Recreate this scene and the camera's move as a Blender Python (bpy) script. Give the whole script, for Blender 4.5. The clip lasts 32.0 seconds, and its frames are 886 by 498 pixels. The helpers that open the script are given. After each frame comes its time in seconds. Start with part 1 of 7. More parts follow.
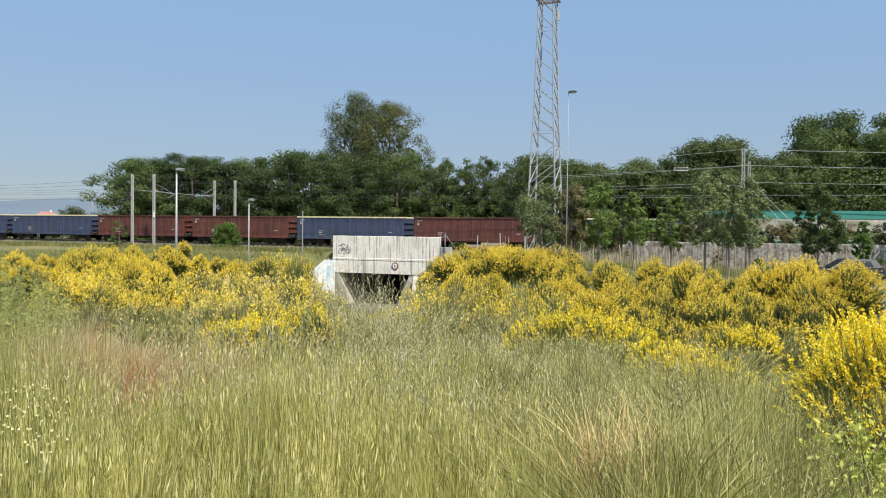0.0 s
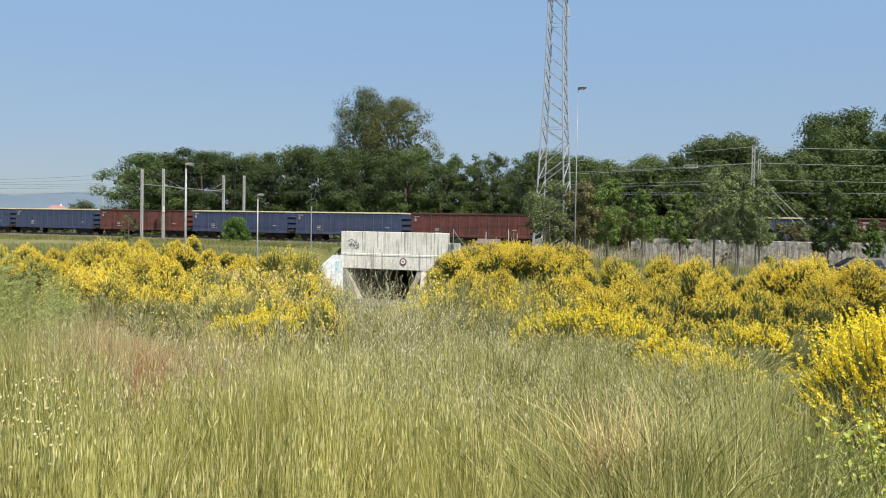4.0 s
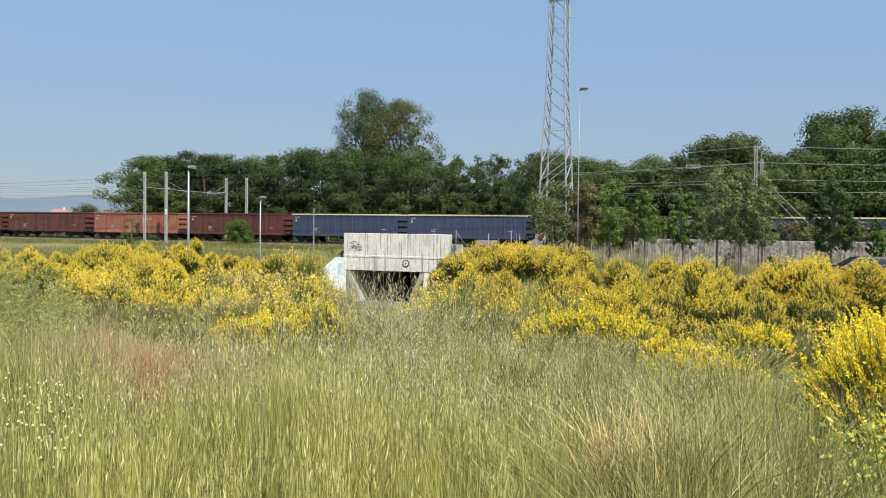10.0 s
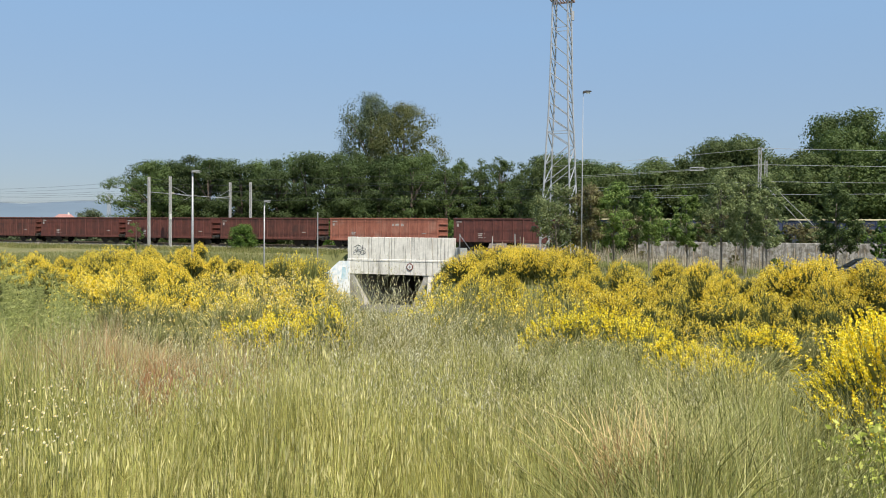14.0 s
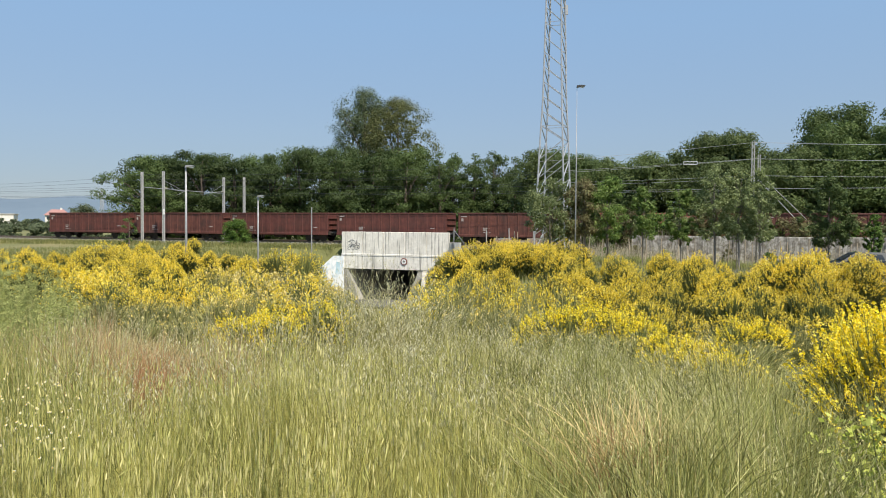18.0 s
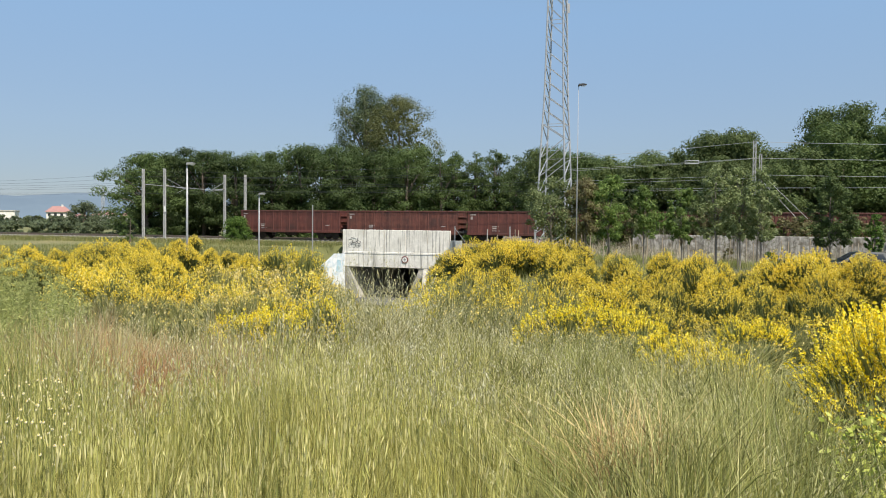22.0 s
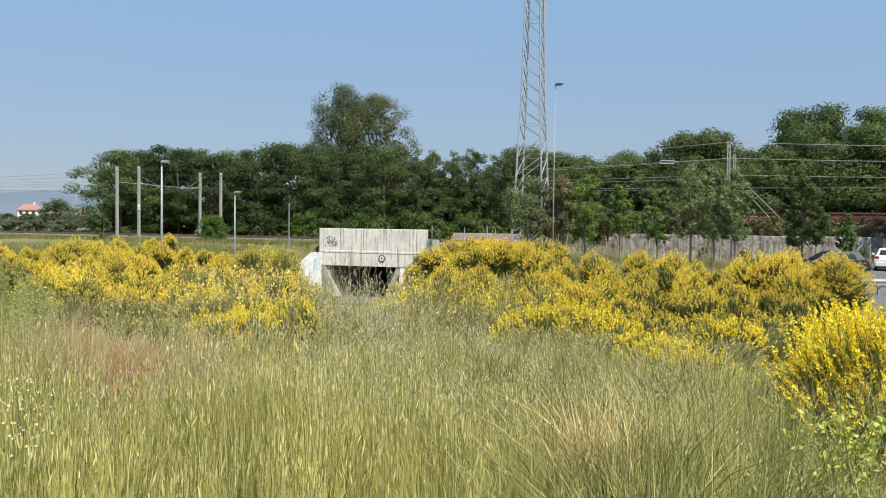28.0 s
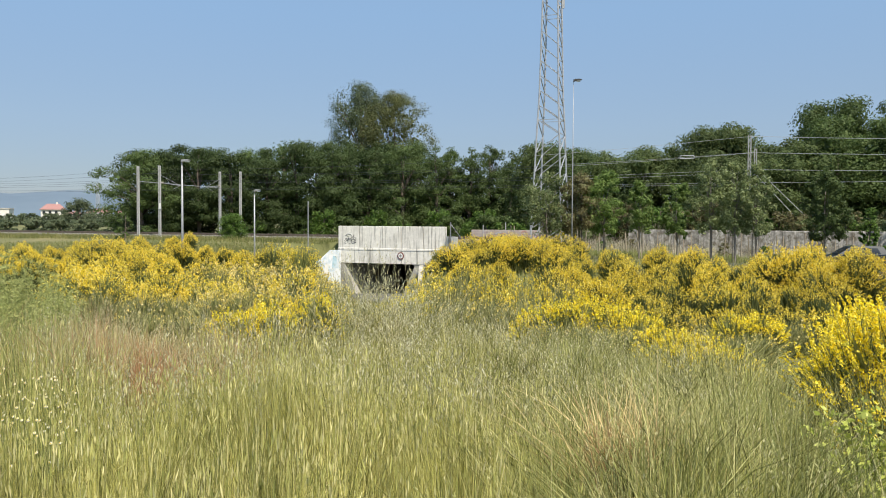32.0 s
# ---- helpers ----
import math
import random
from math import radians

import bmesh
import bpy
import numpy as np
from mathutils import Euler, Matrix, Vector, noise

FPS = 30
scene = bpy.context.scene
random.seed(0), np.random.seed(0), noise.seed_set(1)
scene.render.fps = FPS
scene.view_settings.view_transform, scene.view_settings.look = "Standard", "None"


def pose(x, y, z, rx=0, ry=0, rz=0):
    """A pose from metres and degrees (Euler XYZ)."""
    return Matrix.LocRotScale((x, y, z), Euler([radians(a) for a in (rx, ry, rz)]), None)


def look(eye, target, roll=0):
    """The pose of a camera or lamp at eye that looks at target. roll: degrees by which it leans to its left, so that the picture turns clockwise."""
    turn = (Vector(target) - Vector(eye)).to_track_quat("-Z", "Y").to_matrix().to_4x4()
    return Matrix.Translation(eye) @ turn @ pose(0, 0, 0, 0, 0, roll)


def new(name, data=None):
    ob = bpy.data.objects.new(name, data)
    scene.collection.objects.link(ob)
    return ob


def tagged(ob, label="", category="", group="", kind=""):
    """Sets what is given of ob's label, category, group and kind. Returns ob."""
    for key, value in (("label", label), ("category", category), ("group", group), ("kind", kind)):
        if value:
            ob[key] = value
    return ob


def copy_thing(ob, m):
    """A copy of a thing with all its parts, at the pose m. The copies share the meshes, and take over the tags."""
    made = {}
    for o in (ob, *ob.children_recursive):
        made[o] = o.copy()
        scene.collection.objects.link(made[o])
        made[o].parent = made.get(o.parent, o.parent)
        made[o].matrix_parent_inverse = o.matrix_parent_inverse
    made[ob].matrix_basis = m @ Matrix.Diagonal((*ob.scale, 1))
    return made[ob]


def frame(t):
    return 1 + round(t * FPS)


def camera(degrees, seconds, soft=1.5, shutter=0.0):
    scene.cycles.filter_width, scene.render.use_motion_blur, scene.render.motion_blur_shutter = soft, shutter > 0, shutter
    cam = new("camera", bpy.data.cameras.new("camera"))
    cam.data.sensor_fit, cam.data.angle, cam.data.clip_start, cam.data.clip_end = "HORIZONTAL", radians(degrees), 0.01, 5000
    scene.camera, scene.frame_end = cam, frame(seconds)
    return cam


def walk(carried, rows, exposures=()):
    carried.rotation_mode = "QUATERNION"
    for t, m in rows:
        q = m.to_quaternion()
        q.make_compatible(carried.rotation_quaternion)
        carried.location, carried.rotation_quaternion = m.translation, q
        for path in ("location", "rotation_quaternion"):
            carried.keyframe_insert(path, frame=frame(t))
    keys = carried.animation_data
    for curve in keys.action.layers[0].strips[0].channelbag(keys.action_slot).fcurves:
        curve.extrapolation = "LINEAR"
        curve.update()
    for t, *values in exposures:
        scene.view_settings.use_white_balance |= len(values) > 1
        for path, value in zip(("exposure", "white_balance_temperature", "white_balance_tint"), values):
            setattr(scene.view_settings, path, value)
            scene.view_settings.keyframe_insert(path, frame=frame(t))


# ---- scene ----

# ---------- camera: a handheld camcorder, held in one place and turned a little ----------
EYE = (0.0, 0.0, 1.6)
cam = camera(57.07, 32.0, soft=1.0)
# seconds, turn to the left, tilt up, lean to the left (degrees)
TURNS = [
    (0, 0.000, -1.400, 0.700),
    (0.5, 0.381, -1.428, 0.663),
    (1, 0.602, -1.495, 0.681),
    (1.5, 0.741, -1.524, 0.768),
    (2, 0.695, -1.503, 0.924),
    (2.5, 0.679, -1.514, 0.965),
    (3, 0.649, -1.565, 1.024),
    (3.5, 0.612, -1.615, 1.039),
    (5.5, 0.467, -1.960, 0.986),
    (6, 0.507, -1.999, 1.118),
    (6.5, 0.513, -1.988, 1.076),
    (7, 0.550, -1.982, 1.098),
    (7.5, 0.595, -1.932, 0.974),
    (8, 0.749, -1.964, 0.871),
    (8.5, 0.844, -1.950, 1.082),
    (9, 0.834, -1.909, 1.038),
    (9.5, 0.798, -1.827, 0.965),
    (10, 0.764, -1.590, 0.712),
    (10.5, 0.879, -1.411, 0.396),
    (11, 1.044, -1.301, 0.216),
    (11.5, 1.132, -1.217, 0.152),
    (12, 1.154, -1.134, 0.163),
    (12.5, 1.132, -1.151, 0.203),
    (13, 1.127, -1.203, 0.368),
    (13.5, 1.104, -1.285, 0.460),
    (14, 1.038, -1.350, 0.473),
    (14.5, 0.887, -1.411, 0.480),
    (16.5, 0.598, -1.588, 0.803),
    (17, 0.620, -1.647, 0.593),
    (17.5, 0.572, -1.710, 0.417),
    (18, 0.623, -1.723, 0.363),
    (18.5, 0.650, -1.756, 0.467),
    (19, 0.704, -1.754, 0.598),
    (19.5, 0.780, -1.772, 0.639),
    (20, 0.786, -1.772, 0.633),
    (20.5, 0.778, -1.819, 0.646),
    (21, 0.771, -1.849, 0.702),
    (21.5, 0.773, -1.857, 0.542),
    (22, 0.683, -1.851, 0.571),
    (22.5, 0.516, -1.861, 0.585),
    (23, -0.125, -1.850, 0.625),
    (23.5, -0.971, -1.900, 0.689),
    (24, -1.753, -1.965, 0.741),
    (24.5, -2.091, -2.028, 0.698),
    (25, -2.113, -2.079, 0.709),
    (25.5, -1.999, -2.074, 0.692),
    (27.5, -1.089, -1.922, 0.764),
    (28, -0.927, -1.914, 0.689),
    (28.5, -0.737, -1.924, 0.630),
    (29, -0.490, -1.910, 0.563),
    (29.5, -0.223, -1.968, 0.570),
    (30, 0.032, -1.994, 0.653),
    (30.5, 0.236, -2.019, 0.484),
    (31, 0.366, -1.979, 0.471),
    (31.5, 0.457, -1.994, 0.410),
    (32, 0.386, -2.135, 0.316),
]
walk(cam, [(t, Matrix.Translation(EYE) @ pose(0, 0, 0, 90, 0, turn) @ pose(0, 0, 0, tilt, 0, 0) @ pose(0, 0, 0, 0, 0, lean))
           for t, turn, tilt, lean in TURNS], exposures=[(0, 0.35), (32, 0.35)])

# ---------- light: clear early-summer sky, sun high behind the camera ----------
SUN_AZ, SUN_EL = 148.0, 56.0          # degrees from +y towards +x, degrees up
world = bpy.data.worlds.new("sky")
scene.world = world
world.use_nodes = True
wn = world.node_tree
sky = wn.nodes.new("ShaderNodeTexSky")
sky.sky_type = 'NISHITA'
sky.sun_disc = False
sky.sun_elevation, sky.sun_rotation = radians(SUN_EL), radians(SUN_AZ)
sky.altitude, sky.air_density, sky.dust_density, sky.ozone_density = 150, 1.0, 0.35, 3.0
wn.nodes["Background"].inputs["Strength"].default_value = 0.101
haze = wn.nodes.new("ShaderNodeMix")
haze.data_type = 'RGBA'
haze.inputs[0].default_value = 0.74
wtc = wn.nodes.new("ShaderNodeTexCoord")
wsep = wn.nodes.new("ShaderNodeSeparateXYZ")
wn.links.new(wtc.outputs["Generated"], wsep.inputs[0])
whue = None
for lo, hi, tint in ((0.01, 0.11, (2.46, 3.36, 4.64, 1)), (0.11, 0.24, (2.38, 3.76, 5.66, 1))):      # greyer towards the horizon
    wmap = wn.nodes.new("ShaderNodeMapRange")
    wmap.inputs[1].default_value, wmap.inputs[2].default_value = lo, hi
    wn.links.new(wsep.outputs[2], wmap.inputs[0])
    wmix = wn.nodes.new("ShaderNodeMix")
    wmix.data_type = 'RGBA'
    wmix.inputs[6].default_value = (2.25, 2.75, 3.5, 1)
    wmix.inputs[7].default_value = tint
    wn.links.new(wmap.outputs[0], wmix.inputs[0])
    if whue is not None:
        wn.links.new(whue.outputs[2], wmix.inputs[6])
    whue = wmix
wn.links.new(whue.outputs[2], haze.inputs[7])
wn.links.new(sky.outputs[0], haze.inputs[6])
wn.links.new(haze.outputs[2], wn.nodes["Background"].inputs["Color"])
sun = new("sun", bpy.data.lights.new("sun", 'SUN'))
sun.data.energy, sun.data.angle, sun.data.color = 5.5, radians(0.6), (1.0, 0.908, 0.775)
sdir = Vector((math.sin(radians(SUN_AZ)) * math.cos(radians(SUN_EL)), math.cos(radians(SUN_AZ)) * math.cos(radians(SUN_EL)), math.sin(radians(SUN_EL))))
sun.matrix_world = look(sdir * 300, (0, 0, 0))

rnd = random.Random(7)
rng = np.random.default_rng(7)

# ---------- materials ----------
def nodes_of(name):
    m = bpy.data.materials.new(name)
    m.use_nodes = True
    return m, m.node_tree.nodes, m.node_tree.links


def ramp(nodes, links, fac, stops):
    r = nodes.new("ShaderNodeValToRGB")
    e = r.color_ramp.elements
    while len(e) < len(stops):
        e.new(0.5)
    for el, (p, c) in zip(e, stops):
        el.position, el.color = p, (*c, 1)
    links.new(fac, r.inputs[0])
    return r.outputs[0]


def noise_tex(nodes, links, vec, scale, detail=4, rough=0.6):
    n = nodes.new("ShaderNodeTexNoise")
    n.inputs["Scale"].default_value, n.inputs["Detail"].default_value, n.inputs["Roughness"].default_value = scale, detail, rough
    links.new(vec, n.inputs["Vector"])
    return n.outputs["Fac"]


def mixed(nodes, links, fac, a, b, mode='MIX'):
    x = nodes.new("ShaderNodeMix")
    x.data_type, x.blend_type = 'RGBA', mode
    for sock, v in ((x.inputs[0], fac), (x.inputs[6], a), (x.inputs[7], b)):
        if isinstance(v, (int, float)):
            sock.default_value = v
        elif isinstance(v, tuple):
            sock.default_value = (*v, 1)
        else:
            links.new(v, sock)
    return x.outputs[2]


def stretched(nodes, links, vec, s):
    mp = nodes.new("ShaderNodeMapping")
    mp.inputs["Scale"].default_value = s
    links.new(vec, mp.inputs["Vector"])
    return mp.outputs[0]


def surface(name, dark, light, scale=3.0, rough=0.7, metal=0.0, bump=0.2, stain=None, stain_scale=0.6, streak=0.0, coords="Object", vary=0.0, fine_streak=False):
    """A plain surface with grain, larger stains, and streaks that run down."""
    m, n, l = nodes_of(name)
    b = n["Principled BSDF"]
    tc = n.new("ShaderNodeTexCoord")
    vec = tc.outputs[coords] if coords != "Position" else n.new("ShaderNodeNewGeometry").outputs["Position"]
    f = noise_tex(n, l, vec, scale)
    col = ramp(n, l, f, [(0.3, dark), (0.7, light)])
    if stain:
        g = noise_tex(n, l, vec, stain_scale, 5, 0.65)
        col = mixed(n, l, ramp(n, l, g, [(0.48, (0, 0, 0)), (0.66, (1, 1, 1))]), col, stain)
    if streak:
        s = noise_tex(n, l, stretched(n, l, vec, (1.7, 1.7, 0.16)), 2.0, 8, 0.8)
        if fine_streak:
            s2 = noise_tex(n, l, stretched(n, l, vec, (5.5, 5.5, 0.22)), 1.0, 4, 0.6)
            s = mixed(n, l, 0.62, s, s2)
        col = mixed(n, l, ramp(n, l, s, [(0.51, (0, 0, 0)), (0.60, (streak, streak, streak))] if fine_streak else [(0.42, (0, 0, 0)), (0.62, (streak, streak, streak))]), col, tuple(c * (0.26 if fine_streak else 0.35) for c in dark))
    if vary:
        oi = n.new("ShaderNodeObjectInfo")
        hs = n.new("ShaderNodeHueSaturation")
        mr = n.new("ShaderNodeMapRange")
        mr.inputs[3].default_value, mr.inputs[4].default_value = 1 - vary, 1 + vary
        l.new(oi.outputs["Random"], mr.inputs[0])
        l.new(mr.outputs[0], hs.inputs["Value"])
        l.new(col, hs.inputs["Color"])
        col = hs.outputs[0]
    l.new(col, b.inputs["Base Color"])
    b.inputs["Roughness"].default_value, b.inputs["Metallic"].default_value = rough, metal
    if bump:
        bp = n.new("ShaderNodeBump")
        bp.inputs["Strength"].default_value, bp.inputs["Distance"].default_value = bump, 0.02
        l.new(f, bp.inputs["Height"])
        l.new(bp.outputs[0], b.inputs["Normal"])
    return m


def foliage(name, stops, through_light=0.3, patch=None, patch_scale=0.3, rough=0.6, vary=0.12, clump=0.0):
    """Leaves, blades and petals: colour by island, with patches over the ground."""
    m, n, l = nodes_of(name)
    b = n["Principled BSDF"]
    geo = n.new("ShaderNodeNewGeometry")
    col = ramp(n, l, geo.outputs["Random Per Island"], stops)
    if patch:
        f = noise_tex(n, l, geo.outputs["Position"], patch_scale, 3, 0.55)
        col = mixed(n, l, ramp(n, l, f, [(0.42, (0, 0, 0)), (0.62, (0.8, 0.8, 0.8))]), col, patch)
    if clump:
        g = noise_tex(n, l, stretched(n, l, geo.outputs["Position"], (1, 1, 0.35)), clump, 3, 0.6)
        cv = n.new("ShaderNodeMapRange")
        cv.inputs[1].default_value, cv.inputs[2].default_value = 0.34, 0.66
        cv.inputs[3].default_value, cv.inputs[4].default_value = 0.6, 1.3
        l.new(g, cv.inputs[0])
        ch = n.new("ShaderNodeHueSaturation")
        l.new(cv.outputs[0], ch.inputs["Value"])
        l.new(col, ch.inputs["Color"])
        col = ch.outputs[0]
    if vary:
        oi = n.new("ShaderNodeObjectInfo")
        hs = n.new("ShaderNodeHueSaturation")
        mr = n.new("ShaderNodeMapRange")
        mr.inputs[3].default_value, mr.inputs[4].default_value = 1 - vary, 1 + vary
        l.new(oi.outputs["Random"], mr.inputs[0])
        l.new(mr.outputs[0], hs.inputs["Value"])
        l.new(col, hs.inputs["Color"])
        col = hs.outputs[0]
    l.new(col, b.inputs["Base Color"])
    b.inputs["Roughness"].default_value = rough
    b.inputs["Specular IOR Level"].default_value = 0.25
    t = n.new("ShaderNodeBsdfTranslucent")
    l.new(col, t.inputs["Color"])
    mx = n.new("ShaderNodeMixShader")
    mx.inputs[0].default_value = through_light
    l.new(b.outputs[0], mx.inputs[1])
    l.new(t.outputs[0], mx.inputs[2])
    l.new(mx.outputs[0], n["Material Output"].inputs["Surface"])
    return m


M = {}
M["concrete"] = surface("concrete", (0.66, 0.64, 0.59), (0.82, 0.80, 0.74), 4.0, 0.85, bump=0.3, stain=(0.60, 0.58, 0.53), streak=0.8, fine_streak=True)
M["concrete_plain"] = surface("concrete_plain", (0.32, 0.31, 0.28), (0.48, 0.46, 0.42), 3.0, 0.9, bump=0.3, stain=(0.22, 0.21, 0.18))
M["concrete_wall"] = surface("concrete_wall", (0.25, 0.24, 0.22), (0.62, 0.60, 0.56), 5.0, 0.9, bump=0.5, stain=(0.16, 0.135, 0.10), stain_scale=1.7, streak=0.8, coords="Position")
M["paint_white"] = surface("paint_white", (0.56, 0.59, 0.61), (0.72, 0.74, 0.75), 1.8, 0.7, bump=0.15, stain=(0.36, 0.47, 0.55), stain_scale=1.6)
M["paint_blue"] = surface("paint_blue", (0.26, 0.42, 0.52), (0.42, 0.56, 0.63), 3.0, 0.7, bump=0.15, stain=(0.60, 0.64, 0.66), stain_scale=1.6)
M["wall_pale"] = surface("wall_pale", (0.34, 0.29, 0.26), (0.50, 0.44, 0.40), 2.0, 0.9, bump=0.3, stain=(0.30, 0.22, 0.19), stain_scale=0.9)
M["spray_red"] = surface("spray_red", (0.42, 0.16, 0.13), (0.55, 0.26, 0.22), 4.0, 0.7, bump=0)
M["spray_violet"] = surface("spray_violet", (0.24, 0.22, 0.34), (0.36, 0.33, 0.45), 4.0, 0.7, bump=0)
M["graffiti"] = surface("graffiti", (0.10, 0.10, 0.105), (0.2, 0.2, 0.2), 5.0, 0.6, bump=0)
M["platform_steel"] = surface("platform_steel", (0.24, 0.17, 0.16), (0.36, 0.27, 0.25), 6.0, 0.6, 0.1, 0.1)
M["galvanised"] = surface("galvanised", (0.26, 0.27, 0.28), (0.38, 0.39, 0.40), 6.0, 0.5, 0.35, 0.1, vary=0.06)
M["mast_steel"] = surface("mast_steel", (0.29, 0.31, 0.33), (0.46, 0.48, 0.51), 5.0, 0.55, 0.3, 0.1)
M["pole_concrete"] = surface("pole_concrete", (0.33, 0.335, 0.335), (0.47, 0.475, 0.47), 6.0, 0.85, bump=0.2, streak=0.4)
M["dark_metal"] = surface("dark_metal", (0.035, 0.035, 0.037), (0.07, 0.07, 0.07), 5.0, 0.55, 0.4, 0.1)
# one grey wire in two tones: wire_bright carries a sunlit look in its colour
M["wire"] = surface("wire", (0.07, 0.075, 0.08), (0.11, 0.115, 0.12), 3.0, 0.5, 0.6, 0)
M["wire_bright"] = surface("wire_bright", (0.45, 0.46, 0.45), (0.60, 0.60, 0.58), 3.0, 0.4, 0.5, 0)
M["underframe"] = surface("underframe", (0.022, 0.018, 0.015), (0.055, 0.042, 0.034), 4.0, 0.8, 0.1, 0.2)
M["wagon_brown"] = surface("wagon_brown", (0.095, 0.028, 0.022), (0.15, 0.047, 0.036), 1.6, 0.65, 0, 0.2, stain=(0.075, 0.032, 0.026), stain_scale=0.45, streak=0.55)
M["wagon_rust"] = surface("wagon_rust", (0.10, 0.032, 0.024), (0.165, 0.058, 0.042), 2.0, 0.7, 0, 0.25, stain=(0.07, 0.035, 0.03), stain_scale=0.6, streak=0.7)
M["wagon_orange"] = surface("wagon_orange", (0.27, 0.092, 0.06), (0.35, 0.13, 0.085), 1.8, 0.7, 0, 0.25, stain=(0.36, 0.18, 0.13), stain_scale=0.5, streak=0.5)
M["wagon_blue"] = surface("wagon_blue", (0.036, 0.050, 0.105), (0.056, 0.075, 0.145), 1.6, 0.6, 0, 0.2, stain=(0.055, 0.066, 0.10), stain_scale=0.45, streak=0.45)
M["wagon_rim_cream"] = surface("wagon_rim_cream", (0.50, 0.44, 0.26), (0.64, 0.58, 0.38), 3.0, 0.6, 0, 0.1)
M["wagon_rim_brown"] = surface("wagon_rim_brown", (0.075, 0.026, 0.02), (0.12, 0.042, 0.032), 3.0, 0.6, 0, 0.1)
M["marking"] = surface("marking", (0.20, 0.16, 0.15), (0.46, 0.43, 0.41), 9.0, 0.7, 0, 0)
M["coal"] = surface("coal", (0.02, 0.018, 0.016), (0.05, 0.042, 0.036), 6.0, 0.9, 0, 0.5)
M["loco_white"] = surface("loco_white", (0.50, 0.49, 0.40), (0.62, 0.60, 0.51), 2.0, 0.45, 0, 0.05, streak=0.3)
M["loco_panel"] = surface("loco_panel", (0.30, 0.27, 0.20), (0.40, 0.37, 0.29), 3.0, 0.35, 0, 0)
M["loco_green"] = surface("loco_green", (0.05, 0.25, 0.205), (0.075, 0.32, 0.27), 2.0, 0.45, 0, 0.05)
M["asphalt"] = surface("asphalt", (0.10, 0.10, 0.10), (0.17, 0.165, 0.16), 9.0, 0.9, 0, 0.3, stain=(0.08, 0.08, 0.08), coords="Position")
M["ballast"] = surface("ballast", (0.11, 0.10, 0.065), (0.22, 0.20, 0.135), 7.0, 0.95, 0, 0.6, stain=(0.12, 0.13, 0.05), coords="Position")
M["rail_steel"] = surface("rail_steel", (0.13, 0.105, 0.085), (0.21, 0.175, 0.145), 5.0, 0.6, 0.5, 0.1)
M["sleeper"] = surface("sleeper", (0.24, 0.22, 0.20), (0.36, 0.34, 0.31), 5.0, 0.9, 0, 0.2)
M["bark"] = surface("bark", (0.07, 0.055, 0.042), (0.17, 0.14, 0.11), 5.0, 0.95, 0, 0.6)
M["bark_pale"] = surface("bark_pale", (0.14, 0.125, 0.10), (0.24, 0.22, 0.19), 6.0, 0.9, 0, 0.4)
M["stake"] = surface("stake", (0.28, 0.23, 0.17), (0.42, 0.36, 0.28), 8.0, 0.9, 0, 0.3, vary=0.15)
M["render_white"] = surface("render_white", (0.62, 0.60, 0.55), (0.76, 0.74, 0.69), 1.0, 0.85, 0, 0.05, streak=0.2)
M["roof_tile"] = surface("roof_tile", (0.27, 0.14, 0.125), (0.36, 0.20, 0.18), 2.0, 0.9, 0, 0.3)
M["window_dark"] = surface("window_dark", (0.02, 0.025, 0.03), (0.04, 0.045, 0.05), 2.0, 0.1, 0, 0)
M["car_dark"] = surface("car_dark", (0.010, 0.018, 0.024), (0.014, 0.024, 0.032), 2.0, 0.35, 0.0, 0)
M["car_white"] = surface("car_white", (0.70, 0.70, 0.70), (0.78, 0.78, 0.78), 2.0, 0.3, 0, 0)
M["car_silver"] = surface("car_silver", (0.42, 0.43, 0.45), (0.50, 0.51, 0.53), 2.0, 0.3, 0.5, 0)
M["rubber"] = surface("rubber", (0.015, 0.015, 0.015), (0.03, 0.03, 0.03), 8.0, 0.9, 0, 0.1)
M["red_lamp"] = surface("red_lamp", (0.35, 0.02, 0.015), (0.45, 0.03, 0.02), 2.0, 0.2, 0, 0)
M["sign_white"] = surface("sign_white", (0.70, 0.70, 0.68), (0.80, 0.80, 0.78), 3.0, 0.4, 0, 0)
M["sign_red"] = surface("sign_red", (0.15, 0.055, 0.05), (0.20, 0.07, 0.06), 3.0, 0.45, 0, 0)
# the blue-grey is distance haze, painted as the hills' base colour
M["hill"] = surface("hill", (0.098, 0.140, 0.186), (0.118, 0.162, 0.208), 0.004, 1.0, 0, 0, coords="Position")

# blade and blade_grey: the near-black stop paints in shaded gaps between blades
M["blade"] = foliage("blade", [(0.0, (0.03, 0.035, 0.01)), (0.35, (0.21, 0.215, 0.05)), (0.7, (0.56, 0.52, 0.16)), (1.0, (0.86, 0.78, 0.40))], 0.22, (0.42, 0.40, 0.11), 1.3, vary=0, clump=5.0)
M["barley"] = foliage("barley", [(0.0, (0.30, 0.31, 0.085)), (0.5, (0.50, 0.48, 0.16)), (1.0, (0.74, 0.68, 0.34))], 0.3, vary=0, clump=4.0)
M["spikelet"] = foliage("spikelet", [(0.0, (0.32, 0.31, 0.16)), (0.6, (0.48, 0.46, 0.28)), (1.0, (0.66, 0.63, 0.46))], 0.3, vary=0)
M["brome"] = foliage("brome", [(0.0, (0.24, 0.25, 0.09)), (0.7, (0.42, 0.41, 0.18)), (1.0, (0.64, 0.60, 0.36))], 0.3, vary=0)
